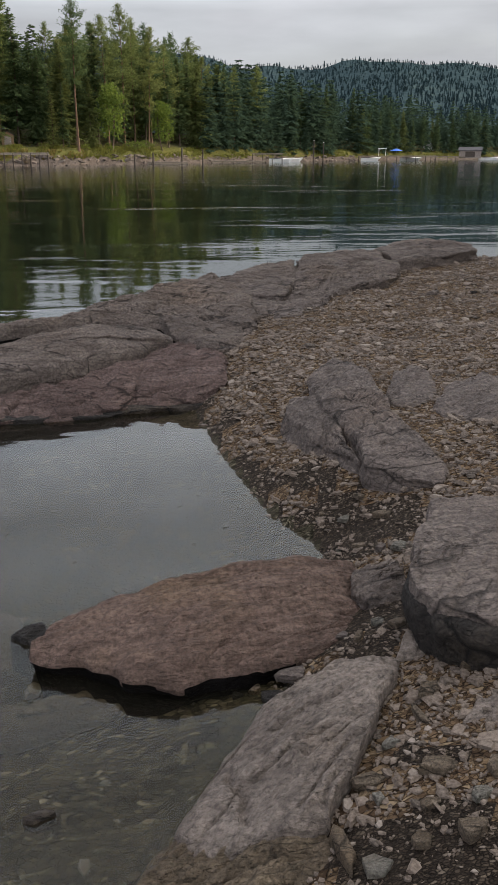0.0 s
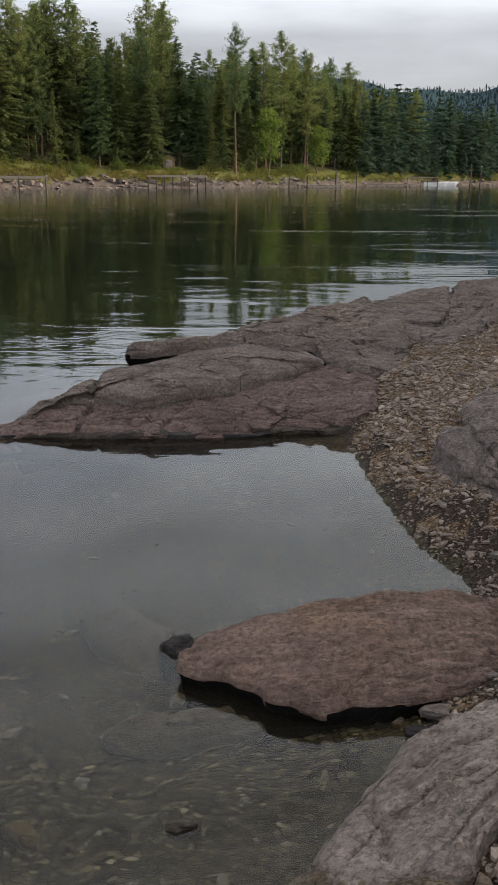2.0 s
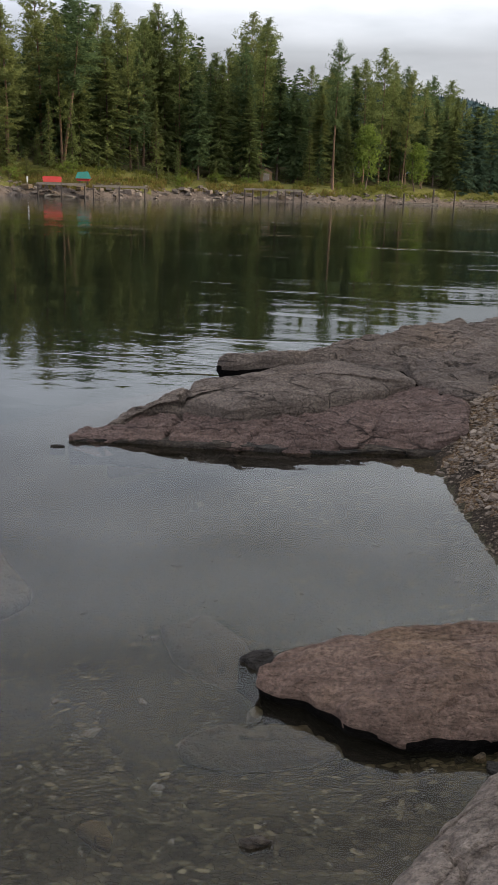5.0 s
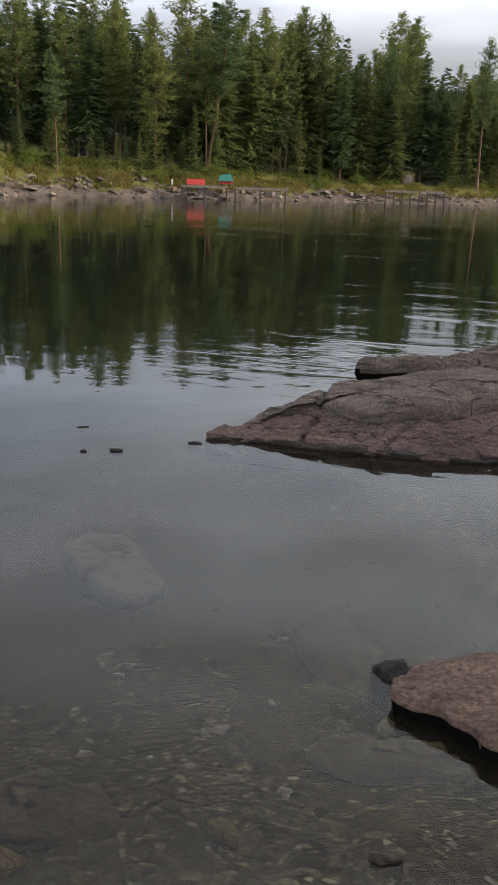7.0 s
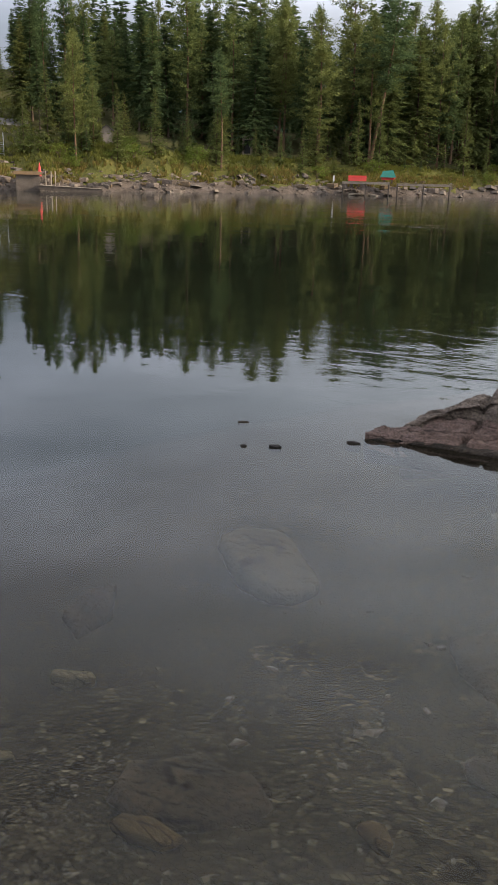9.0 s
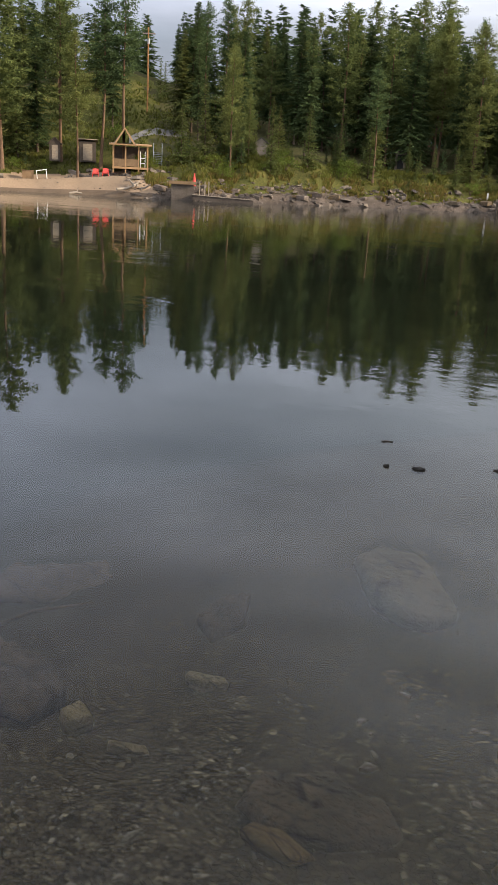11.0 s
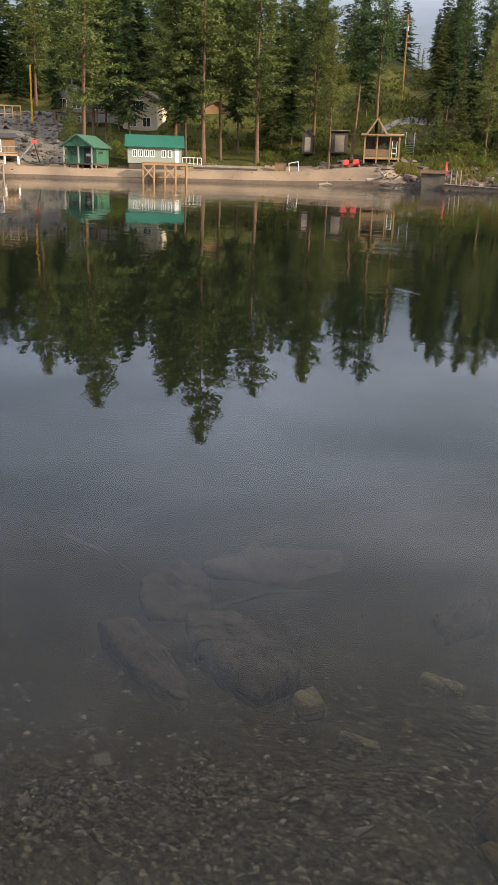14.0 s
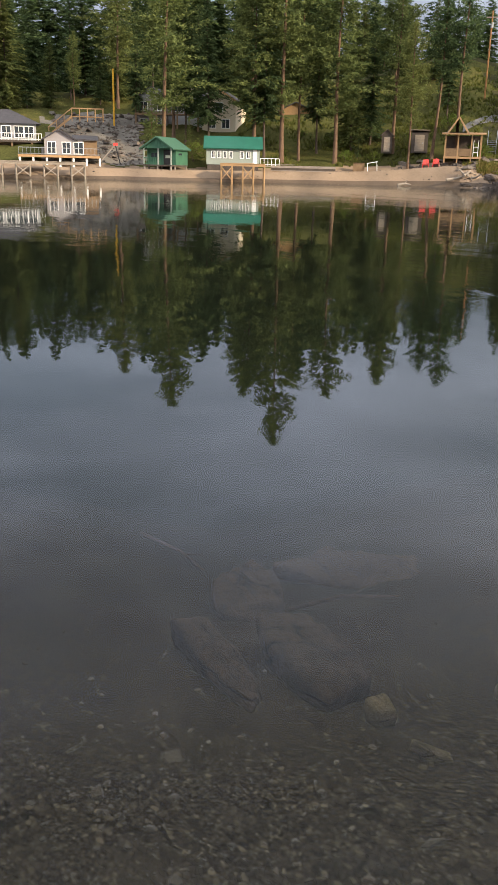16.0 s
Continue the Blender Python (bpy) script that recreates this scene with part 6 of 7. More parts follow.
def dock(name, az, dist, width, depth, top, label, material=WOOD, posts=5, foot=-0.6, braces=True, rail=False, turn=0.0, planks=True):
    """A platform of planks on posts; its front edge lies at that distance."""
    d = thing(name, label, "dock", "", at(az, dist, 0.0, turn))
    w = width / 2
    n = max(3, int(width / 0.6)) if planks else 1
    for k in range(n):
        part("plank", Shape().box(-w + width * k / n + 0.01, -w + width * (k + 1) / n - 0.01, 0, depth, top - 0.07, top + 0.012 * (k % 3)), material, d)
    part("beam", Shape().box(-w, w, 0.06, 0.24, top - 0.32, top - 0.075), material, d)
    part("beam", Shape().box(-w, w, depth - 0.24, depth - 0.06, top - 0.32, top - 0.075), material, d)
    for k in range(posts):
        x = -w + 0.12 + (width - 0.24) * k / (posts - 1)
        for y in (0.15, depth - 0.15):
            part("post", Shape().tube([(x, y, foot), (x, y, top - 0.08)], [0.11, 0.10], 8), material if braces else WOOD_DARK, d)
        if braces and k < posts - 1 and k % 2 == 0:
            x2 = -w + 0.12 + (width - 0.24) * (k + 1) / (posts - 1)
            part("brace", Shape().beam((x, 0.02, top - 0.4), (x2, 0.02, 0.25), 0.10), material, d)
            part("brace", Shape().beam((x2, -0.02, top - 0.4), (x, -0.02, 0.25), 0.10), material, d)
    if rail:
        railing(d, (-w, 0.1, top), (w, 0.1, top))
    return d


def green_cabin():
    h = thing("cabin", "small pale green cabin with a green metal roof", "cabin", "", at(60.38, 107, 1.75))
    w, dep, wall = 6.3, 4.2, 2.05
    part("foundation", Shape().box(-w / 2 + 0.1, w / 2 - 0.1, 0.1, dep - 0.1, -0.6, 0.14), WOOD_DARK, h)
    walls(h, -w / 2, w / 2, 0, dep, 0.14, wall, PAINT_PALE)
    part("gable", Shape().gable(w / 2 - 0.16, w / 2 - 0.01, 0, dep, wall, 1.15), WOOD_RED, h)
    part("gable", Shape().gable(-w / 2 + 0.01, -w / 2 + 0.16, 0, dep, wall, 1.15), PAINT_PALE, h)
    gable_roof(h, -w / 2, w / 2, 0, dep, wall + 0.02, 1.2, 0.35, ROOF_GREEN)
    for x in (-2.35, -1.65, -0.95, -0.25, 1.05, 1.8):
        window(h, x, 0, 0.85, 0.5, 0.85)
    part("door", Shape().box(2.35, 2.85, -0.05, 0.02, 0.16, 1.9), WHITE, h)
    part("deck", Shape().box(w / 2, w / 2 + 2.4, 0.0, 1.8, 0.0, 0.14), WOOD, h)
    railing(h, (w / 2 + 0.1, 0.05, 0.14), (w / 2 + 2.35, 0.05, 0.14), 0.8, 0.4, WHITE)
    for k in range(14):
        x = -3.3 + 6.6 * k / 13
        part("roof_seam", Shape().beam((x, -0.33, wall - 0.03), (x, dep / 2, wall + 1.37), 0.05), ROOF_GREEN, h)


def boathouse():
    h = thing("boathouse", "green wooden boathouse on stilts with a front porch", "boathouse", "", at(64.9, 105.5, 0.95, -24))
    w, dep = 3.6, 3.6
    for x in (-w / 2 + 0.15, 0, w / 2 - 0.15):
        for y in (-1.1, 0.1, dep - 0.15):
            part("stilt", Shape().tube([(x, y, -0.7), (x, y, 0.62)], [0.12, 0.11], 8), WOOD_GREY, h)
    part("floor", Shape().box(-w / 2, w / 2, -1.25, dep, 0.6, 0.75), WOOD_DARK, h)
    walls(h, -w / 2, w / 2, 0, dep, 0.75, 2.55, PAINT_GREEN)
    part("gable", Shape().gable(-w / 2, w / 2, -1.2, -1.1, 2.55, 1.15, "y"), PAINT_GREEN, h)
    part("gable", Shape().gable(-w / 2, w / 2, dep - 0.12, dep - 0.01, 2.55, 1.15, "y"), PAINT_GREEN, h)
    gable_roof(h, -w / 2, w / 2, -1.2, dep, 2.57, 1.15, 0.3, plain("mossy_green_shingle", (0.05, 0.12, 0.08), 0.7, 2.0, 0.2), "y")
    for x in (-w / 2 + 0.1, 0.1, w / 2 - 0.1):
        part("post", Shape().box(x - 0.07, x + 0.07, -1.2, -1.06, 0.75, 2.55), PAINT_PALE, h)
    railing(h, (-w / 2 + 0.1, -1.15, 0.75), (0.05, -1.15, 0.75), 0.75, 0.28, PAINT_GREEN)
    # black panel in place of the unlit opening
    part("door", Shape().box(0.3, 1.35, -0.06, 0.02, 0.78, 2.4), BLACK, h)
    part("sign", Shape().box(0.55, 1.1, -0.09, -0.065, 1.5, 1.8), PAINT_PALE, h)
    window(h, -0.9, 0, 1.45, 0.9, 0.7, PAINT_GREEN)
    window(h, 1.2, w / 2, 1.75, 1.2, 0.4, PAINT_GREEN, "right")
    for k in range(9):
        x = -w / 2 + 0.2 + 0.4 * k
        rise = 1.15 * (1 - abs(x) / (w / 2))
        part("batten", Shape().box(x - 0.03, x + 0.03, -1.235, -1.2, 2.5, 2.5 + max(0.08, rise)), PAINT_GREEN, h)


def lake_house():
    h = thing("house", "two-storey house with white windows and a dark hipped roof", "house", "", at(74.6, 116, 1.6))
    w, dep = 9.6, 7.0
    walls(h, -w / 2, w / 2, 0.6, dep, 0.0, 2.35, WOOD_RED)
    part("floor", Shape().box(-w / 2 - 0.1, w / 2 + 0.2, -0.3, dep, 2.35, 2.6), WOOD_DARK, h)
    walls(h, -w / 2, w / 2 - 0.6, 0.5, dep, 2.6, 4.55, PAINT_GREY)
    z, t = 4.55, 6.3
    a, b, c, d = (-w / 2 - 0.5, 0.0, z), (w / 2, 0.0, z), (w / 2, dep + 0.4, z), (-w / 2 - 0.5, dep + 0.4, z)
    r0, r1 = (-1.6, dep / 2, t), (1.2, dep / 2, t)
    part("roof", Shape().add([a, b, c, d, r0, r1], [(0, 1, 5, 4), (1, 2, 5), (2, 3, 4, 5), (3, 0, 4), (3, 2, 1, 0)]), ROOF_DARK, h)
    for x in (-3.9, -2.4, -0.9, 0.6, 2.1, 3.3):
        window(h, x, 0.5, 2.85, 1.2, 1.45)
    railing(h, (-w / 2, -0.2, 2.6), (w / 2, -0.2, 2.6), 0.8, 0.4, WHITE)
    for x in (-3.5, -1.2, 1.2, 3.6):
        part("post", Shape().box(x - 0.1, x + 0.1, -0.2, 0.0, 0.0, 2.35), WOOD_RED, h)
    part("brace", Shape().beam((1.2, -0.1, 0.3), (3.6, -0.1, 2.2), 0.16), WOOD_NEW, h)
    part("garage_door", Shape().box(2.2, 4.2, 0.52, 0.6, 0.1, 1.9), WOOD_GREY, h)


def guest_house():
    h = thing("house", "grey-mauve cottage with a dark roof and timber deck", "house", "", at(70.85, 110.5, 2.55))
    w, dep = 4.8, 5.0
    walls(h, -w / 2, w / 2 - 0.3, 0, dep, 0, 1.75, PAINT_MAUVE)
    part("gable", Shape().gable(-w / 2, w / 2 - 1.3, 0, 0.15, 1.75, 1.0, "y"), PAINT_MAUVE, h)
    gable_roof(h, -w / 2, w / 2 - 1.3, 0, dep, 1.77, 1.0, 0.35, ROOF_DARK, "y")
    part("roof", Shape().slope([(0.9, -0.2, 1.72), (w / 2 + 1.6, -0.2, 1.72), (w / 2 + 1.6, dep, 2.3), (0.9, dep, 2.3)], 0.12), ROOF_DARK, h)
    walls(h, w / 2 - 0.3, w / 2 + 1.4, 0.2, dep, 0, 1.7, WOOD_RED)
    for x in (-1.55, 0.15):
        window(h, x, 0, 0.1, 1.05, 1.4, WHITE)
    window(h, 1.6, 0, 0.1, 1.2, 1.4, WHITE)
    part("deck", Shape().box(-w / 2 - 3.0, w / 2 + 1.6, -2.2, 0, -0.32, -0.06), WOOD_NEW, h)
    railing(h, (-w / 2 - 2.9, -2.1, -0.06), (w / 2 + 1.5, -2.1, -0.06), 0.8, 0.45, STEEL, 0.035)
    for k in range(7):
        x = -w / 2 - 2.8 + 9.2 * k / 6
        part("post", Shape().box(x - 0.11, x + 0.11, -2.1, -1.88, -2.2, -0.32), WHITE, h)


def big_house():
    h = thing("house", "large pale house with a sunlit cream gable among pines", "house", "", at(63.3, 130, 6.0, -14))
    walls(h, -7.4, -3.0, 0, 8, 0, 4.6, PAINT_MAUVE)
    walls(h, -3.0, 2.2, 1.2, 8, 0, 5.0, PAINT_GREY)
    walls(h, 2.2, 7.0, 0.2, 8, 0, 4.4, PAINT_CREAM)
    gable_roof(h, -7.4, -3.0, 0, 8, 4.62, 1.5, 0.4, ROOF_DARK, "y")
    gable_roof(h, -3.0, 2.2, 1.2, 8, 5.02, 2.0, 0.5, ROOF_DARK, "y")
    gable_roof(h, 2.2, 7.0, 0.2, 8, 4.42, 1.5, 0.5, ROOF_DARK, "y")
    part("gable", Shape().gable(2.2, 7.0, 0.2, 0.36, 4.4, 1.5, "y"), PAINT_CREAM, h)
    part("gable", Shape().gable(-3.0, 2.2, 1.2, 1.36, 5.0, 2.0, "y"), PAINT_CREAM, h)
    part("gable", Shape().gable(-7.4, -3.0, 0, 0.16, 4.6, 1.5, "y"), PAINT_GREY, h)
    part("fascia", Shape().beam((1.7, -0.35, 4.12), (4.6, -0.35, 5.95), 0.12, 0.28), WOOD_NEW, h)
    part("fascia", Shape().beam((4.6, -0.35, 5.95), (7.5, -0.35, 4.12), 0.12, 0.28), WOOD_NEW, h)
    part("balcony", Shape().box(-7.2, 2.2, -1.6, 0.0, 2.4, 2.6), WOOD_RED, h)
    railing(h, (-7.1, -1.5, 2.6), (2.1, -1.5, 2.6), 0.95, 0.5, WOOD_RED)
    for x in (-7.0, -4.0, -1.0, 2.0):
        part("post", Shape().box(x - 0.1, x + 0.1, -1.6, -1.4, -0.6, 2.4), WOOD_RED, h)
    for x, y, z in ((-6.3, 0, 0.7), (-4.3, 0, 0.7), (-6.3, 0, 3.0), (-4.3, 0, 3.0), (-1.6, 1.2, 3.0), (0.6, 1.2, 3.0), (3.6, 0.2, 0.8), (5.6, 0.2, 0.8), (4.6, 0.2, 3.0)):
        window(h, x, y, z, 1.2, 1.3)


def small_cabin():
    h = thing("cabin", "orange log cabin glimpsed between the trunks", "cabin", "", at(56.5, 137, 7.5))
    walls(h, -2.4, 2.4, 0, 3.5, 0, 2.3, WOOD_NEW)
    part("gable", Shape().gable(-2.4, 2.4, 0, 0.15, 2.3, 1.2, "y"), WOOD_NEW, h)
    gable_roof(h, -2.4, 2.4, 0, 3.5, 2.32, 1.2, 0.4, ROOF_DARK, "y")
    window(h, -1.1, 0, 0.9, 0.9, 0.9, WOOD_RED)
    part("door", Shape().box(0.5, 1.3, -0.05, 0.02, 0.05, 2.0), BLACK, h)


def shed(az, dist, z, w, hgt, label, material, roof, gable=True, door=WOOD_GREY):
    h = thing("shed", label, "shed", "", at(az, dist, z))
    walls(h, -w / 2, w / 2, 0, w, -0.4, hgt * 0.72, material)
    if gable:
        part("gable", Shape().gable(-w / 2, w / 2, 0, 0.14, hgt * 0.72, hgt * 0.25, "y"), material, h)
        gable_roof(h, -w / 2, w / 2, 0, w, hgt * 0.72 + 0.02, hgt * 0.25, 0.2, roof, "y", 0.09)
    else:
        part("roof", Shape().slope([(-w / 2 - 0.2, -0.3, hgt * 0.80), (w / 2 + 0.2, -0.3, hgt * 0.80), (w / 2 + 0.2, w + 0.2, hgt * 0.72), (-w / 2 - 0.2, w + 0.2, hgt * 0.72)], 0.09), roof, h)
    part("door", Shape().box(-w * 0.28, w * 0.28, -0.06, 0.02, -0.2, hgt * 0.62), door, h)
    part("latch", Shape().box(w * 0.18, w * 0.22, -0.1, -0.062, hgt * 0.25, hgt * 0.32), STEEL, h)


def pavilion():
    h = thing("pavilion", "open timber pavilion with a small gable and red boards", "pavilion", "", at(46.1, 112, 3.35))
    part("floor", Shape().box(-2.2, 2.2, 0, 3.4, -0.1, 0.14), WOOD_NEW, h)
    for x in (-2.1, -0.6, 1.0, 2.1):
        for y in (0.1, 3.3):
            part("post", Shape().box(x - 0.08, x + 0.08, y - 0.08, y + 0.08, -0.6 if y < 1 else 0.0, 2.6), WOOD_NEW, h)
    part("roof", Shape().slope([(-2.6, -0.4, 2.62), (2.6, -0.4, 2.62), (2.6, 3.7, 2.9), (-2.6, 3.7, 2.9)], 0.14), WOOD_NEW, h)
    part("panel", Shape().box(-2.05, 0.95, 0.03, 0.1, 0.2, 1.05), WOOD_RED, h)
    part("back_wall", Shape().box(-2.1, 2.1, 3.36, 3.44, 0.14, 2.6), WOOD_DARK, h)
    part("gable_frame", Shape().beam((-1.9, -0.2, 2.75), (-0.7, -0.2, 4.6), 0.16).beam((-0.7, -0.2, 4.6), (0.5, -0.2, 2.75), 0.16), WOOD_NEW, h)
    gable_roof(h, -1.9, 0.5, -0.1, 3.4, 2.85, 1.7, 0.15, WOOD_GREY, "y", 0.1)
    part("shelf", Shape().box(-1.6, 0.8, 3.0, 3.3, 1.0, 1.1), WOOD, h)
    part("ladder", Shape().box(1.2, 1.26, -0.05, 0.01, 0.14, 2.0).box(1.75, 1.81, -0.05, 0.01, 0.14, 2.0).box(1.26, 1.75, -0.04, 0.0, 0.6, 0.66).box(1.26, 1.75, -0.04, 0.0, 1.2, 1.26), WHITE, h)


def deck_chair():
    c = thing("deck_chair", "red slatted wooden garden chair on the grass", "chair", "red chairs by the pavilion", at(48.26, 111.5))
    part("seat", Shape().slope([(-0.3, -0.3, 0.38), (0.3, -0.3, 0.38), (0.3, 0.3, 0.26), (-0.3, 0.3, 0.26)], 0.05), RED, c)
    for k in range(5):
        x = -0.28 + 0.14 * k
        part("slat", Shape().slope([(x - 0.06, 0.24, 0.28), (x + 0.06, 0.24, 0.28), (x + 0.06, 0.5, 1.0 - 0.03 * abs(k - 2)), (x - 0.06, 0.5, 1.0 - 0.03 * abs(k - 2))], 0.04), RED, c)
    for x in (-0.36, 0.36):
        part("arm", Shape().box(x - 0.07, x + 0.07, -0.35, 0.3, 0.56, 0.6), RED, c)
        for y in (-0.3, 0.25):
            part("leg", Shape().box(x - 0.04, x + 0.04, y - 0.04, y + 0.04, -0.1, 0.56), RED, c)
    copy_thing(c, at(47.64, 111.5))


def poles():
    p = thing("utility_pole", "tall sunlit wooden utility pole with a transformer", "pole", "", at(45.1, 135))
    part("shaft", Shape().tube([(0, 0, -0.5), (0, 0, 11.5)], [0.13, 0.10], 10), POLE, p)
    part("crossarm", Shape().box(-1.0, 1.0, -0.08, 0.08, 10.6, 10.75), WOOD_GREY, p)
    part("transformer", Shape().tube([(0.05, -0.28, 9.3), (0.05, -0.28, 10.0)], [0.2, 0.2], 12), STEEL, p)
    y = thing("flag_pole", "tall yellow painted pole on the rocky slope", "pole", "", at(67.8, 130))
    top = 14.1 - at(67.8, 130).translation.z
    part("shaft", Shape().tube([(0, 0, -0.5), (0, 0, top)], [0.14, 0.12], 10), YELLOW, y)
    part("cap", Shape().tube([(0, 0, top), (0, 0, top + 0.12)], [0.16, 0.10], 10), YELLOW, y)


def slope_stairs():
    s = thing("staircase", "new orange timber staircase climbing the slope", "stairs", "", at(70.9, 125, 5.2, 0))
    n = 12
    for k in range(n):
        x, z = -1.9 + 3.0 * k / n, 0.1 + 2.4 * k / n
        part("tread", Shape().box(x, x + 0.32, -0.5, 0.5, z, z + 0.06), WOOD_NEW, s)
    for y in (-0.55, 0.55):
        part("stringer", Shape().beam((-2.0, y, -0.1), (1.2, y, 2.4), 0.08, 0.25), WOOD_NEW, s)
        part("handrail", Shape().beam((-2.0, y, 0.95), (1.2, y, 3.45), 0.09), WOOD_NEW, s)
        part("handrail", Shape().beam((1.2, y, 3.45), (5.4, y, 3.45), 0.09), WOOD_NEW, s)
        for k in range(8):
            x = -1.9 + 7.2 * k / 7
            z = -0.1 + 2.5 * min(1, max(0, (x + 2) / 3.2))
            part("post", Shape().box(x - 0.05, x + 0.05, y - 0.05, y + 0.05, z - 0.6, z + 1.05), WOOD_NEW, s)
    part("landing", Shape().box(1.2, 5.4, -0.55, 0.55, 2.35, 2.45), WOOD_NEW, s)
    m = thing("metal_stairs", "grey metal steps with handrails on the grass", "stairs", "", at(44.4, 117))
    for k in range(7):
        part("tread", Shape().box(-0.5, 0.5, 0.3 * k, 0.3 * k + 0.28, 0.2 + 0.22 * k, 0.25 + 0.22 * k), STEEL, m)
    for x in (-0.55, 0.55):
        part("handrail", Shape().beam((x, 0, 1.2), (x, 2.1, 2.75), 0.07), STEEL, m)
        part("stringer", Shape().beam((x, 0, 0.1), (x, 2.1, 1.65), 0.06, 0.2), STEEL, m)
        for y in (0.05, 1.0, 2.05):
            part("post", Shape().box(x - 0.035, x + 0.035, y - 0.035, y + 0.035, -0.2, 1.2 + 0.74 * y), STEEL, m)


def slide():
    s = thing("slide", "dark playground slide with a red top on the sand", "slide", "", at(68.0, 109.5, 1.55))
    part("chute", Shape().beam((0.45, 0, 2.3), (1.0, 0, 0.1), 0.5, 0.12), BLACK, s)
    part("ladder", Shape().beam((-1.7, 0.2, -0.1), (0.35, 0.2, 2.2), 0.10).beam((-1.7, -0.2, -0.1), (0.35, -0.2, 2.2), 0.10), WOOD_GREY, s)
    part("top", Shape().box(0.2, 0.75, -0.3, 0.3, 2.2, 2.5), RED, s)


def shore_clutter():
    # logs stranded on the beach
    for k, (az, d, ln, turn) in enumerate(((46.3, 105.6, 2.6, 25), (45.7, 106.0, 2.2, 70), (45.2, 105.8, 1.8, -35), (45.9, 106.2, 1.6, 130), (49.5, 105.5, 1.5, 10), (41.0, 107.5, 3.0, 15), (22.1, 130.5, 2.6, 40), (21.2, 131, 2.4, 150))):
        m = at(az, d)
        g = thing("driftwood", "bleached driftwood log on the shore", "log", "driftwood on the far shore", m @ pose(0, 0, 0, 0, 0, turn))
        part("log", Shape().tube([(-ln / 2, 0, 0.15), (0, 0.08, 0.32), (ln / 2, 0, 0.75 if k < 4 else 0.25)], [0.16, 0.13, 0.07], 8), WOOD, g)
        part("stub", Shape().tube([(0.1, 0.05, 0.3), (0.35, 0.3, 0.75)], [0.06, 0.02], 6), WOOD, g)
    wall = thing("retaining_wall", "low grey timber wall along the beach top", "wall", "", at(55.9, 109.5, 1.45))
    for k in range(3):
        part("timber", Shape().box(-3.9, 3.9, 0, 0.3, -0.3 + 0.27 * k, -0.04 + 0.27 * k), (WOOD_GREY, WOOD_DARK, WOOD_GREY)[k], wall)
    bench = thing("picnic_table", "grey picnic table under the trees", "table", "", at(56.9, 112.5))
    part("top", Shape().box(-0.9, 0.9, -0.35, 0.35, 0.7, 0.76), WOOD_GREY, bench)
    for y in (-0.7, 0.7):
        part("bench", Shape().box(-0.9, 0.9, y - 0.13, y + 0.13, 0.42, 0.47), WOOD_GREY, bench)
    for x in (-0.65, 0.65):
        part("leg", Shape().beam((x, -0.7, -0.1), (x, 0.3, 0.7), 0.08).beam((x, 0.7, -0.1), (x, -0.3, 0.7), 0.08), WOOD_GREY, bench)
    box = thing("fire_box", "rusty brown metal box at the beach edge", "box", "", at(52.4, 113))
    part("body", Shape().box(-0.7, 0.7, -0.4, 0.4, -0.1, 0.95), WOOD_RED, box)
    part("lid", Shape().box(-0.75, 0.75, -0.45, 0.45, 0.955, 1.02), WOOD_RED, box)
    swing = thing("sawhorse", "white metal trestle at the beach edge", "trestle", "", at(51.6, 112.5))
    part("bar", Shape().beam((-0.6, 0, 0.9), (0.7, 0, 1.15), 0.08), WHITE, swing)
    for x, z in ((-0.55, 0.9), (0.6, 1.1)):
        for y in (-0.35, 0.35):
            part("leg", Shape().beam((x, 0, z), (x + 0.1, y, -0.1), 0.06), WHITE, swing)
    umb = thing("closed_umbrella", "folded red garden umbrella on the bank", "umbrella", "", at(42.05, 108.5))
    part("cover", Shape().tube([(0, 0, 0.6), (0, 0, 1.0), (0, 0, 2.1)], [0.17, 0.22, 0.05], 10), RED, umb)
    part("pole", Shape().tube([(0, 0, -0.2), (0, 0, 0.6)], [0.03, 0.03], 8), WOOD, umb)
    tab = thing("garden_table", "white garden table beside the concrete landing", "table", "", at(42.9, 107.5))
    part("top", Shape().tube([(0, 0, 0.70), (0, 0, 0.75)], [0.6, 0.6], 16), WHITE, tab)
    for a in range(4):
        c, q = math.cos(a * 1.57 + 0.8), math.sin(a * 1.57 + 0.8)
        part("leg", Shape().beam((0.4 * c, 0.4 * q, -0.1), (0.35 * c, 0.35 * q, 0.7), 0.06), WHITE, tab)
    for k, az in enumerate((43.25, 42.5)):
        ch = thing("garden_chair", "white plastic garden chair by the table", "chair", "white garden chairs", at(az, 107.2, None, 90 * k - 45))
        part("seat", Shape().box(-0.25, 0.25, -0.25, 0.25, 0.4, 0.45), WHITE, ch)
        part("backrest", Shape().box(-0.25, 0.25, 0.22, 0.27, 0.451, 0.95), WHITE, ch)
        for x in (-0.21, 0.21):
            for y in (-0.21, 0.21):
                part("leg", Shape().box(x - 0.025, x + 0.025, y - 0.025, y + 0.025, -0.1, 0.4), WHITE, ch)
    # the concrete landing with its floating dock
    land = thing("landing", "weathered timber landing on rough stone footing", "landing", "", at(42.75, 103.2, 0))
    part("slab", Shape().box(-1.6, 1.5, 0, 3.0, 1.75, 2.1), WOOD_RED, land)
    part("footing", Shape().box(-1.35, 1.25, 0.3, 2.9, -0.4, 1.745), STONE, land)
    for x in (1.9, 2.5, 2.95):
        part("mooring_post", Shape().tube([(x, 0.2, -0.5), (x, 0.2, 2.2)], [0.07, 0.06], 8), WOOD, land)
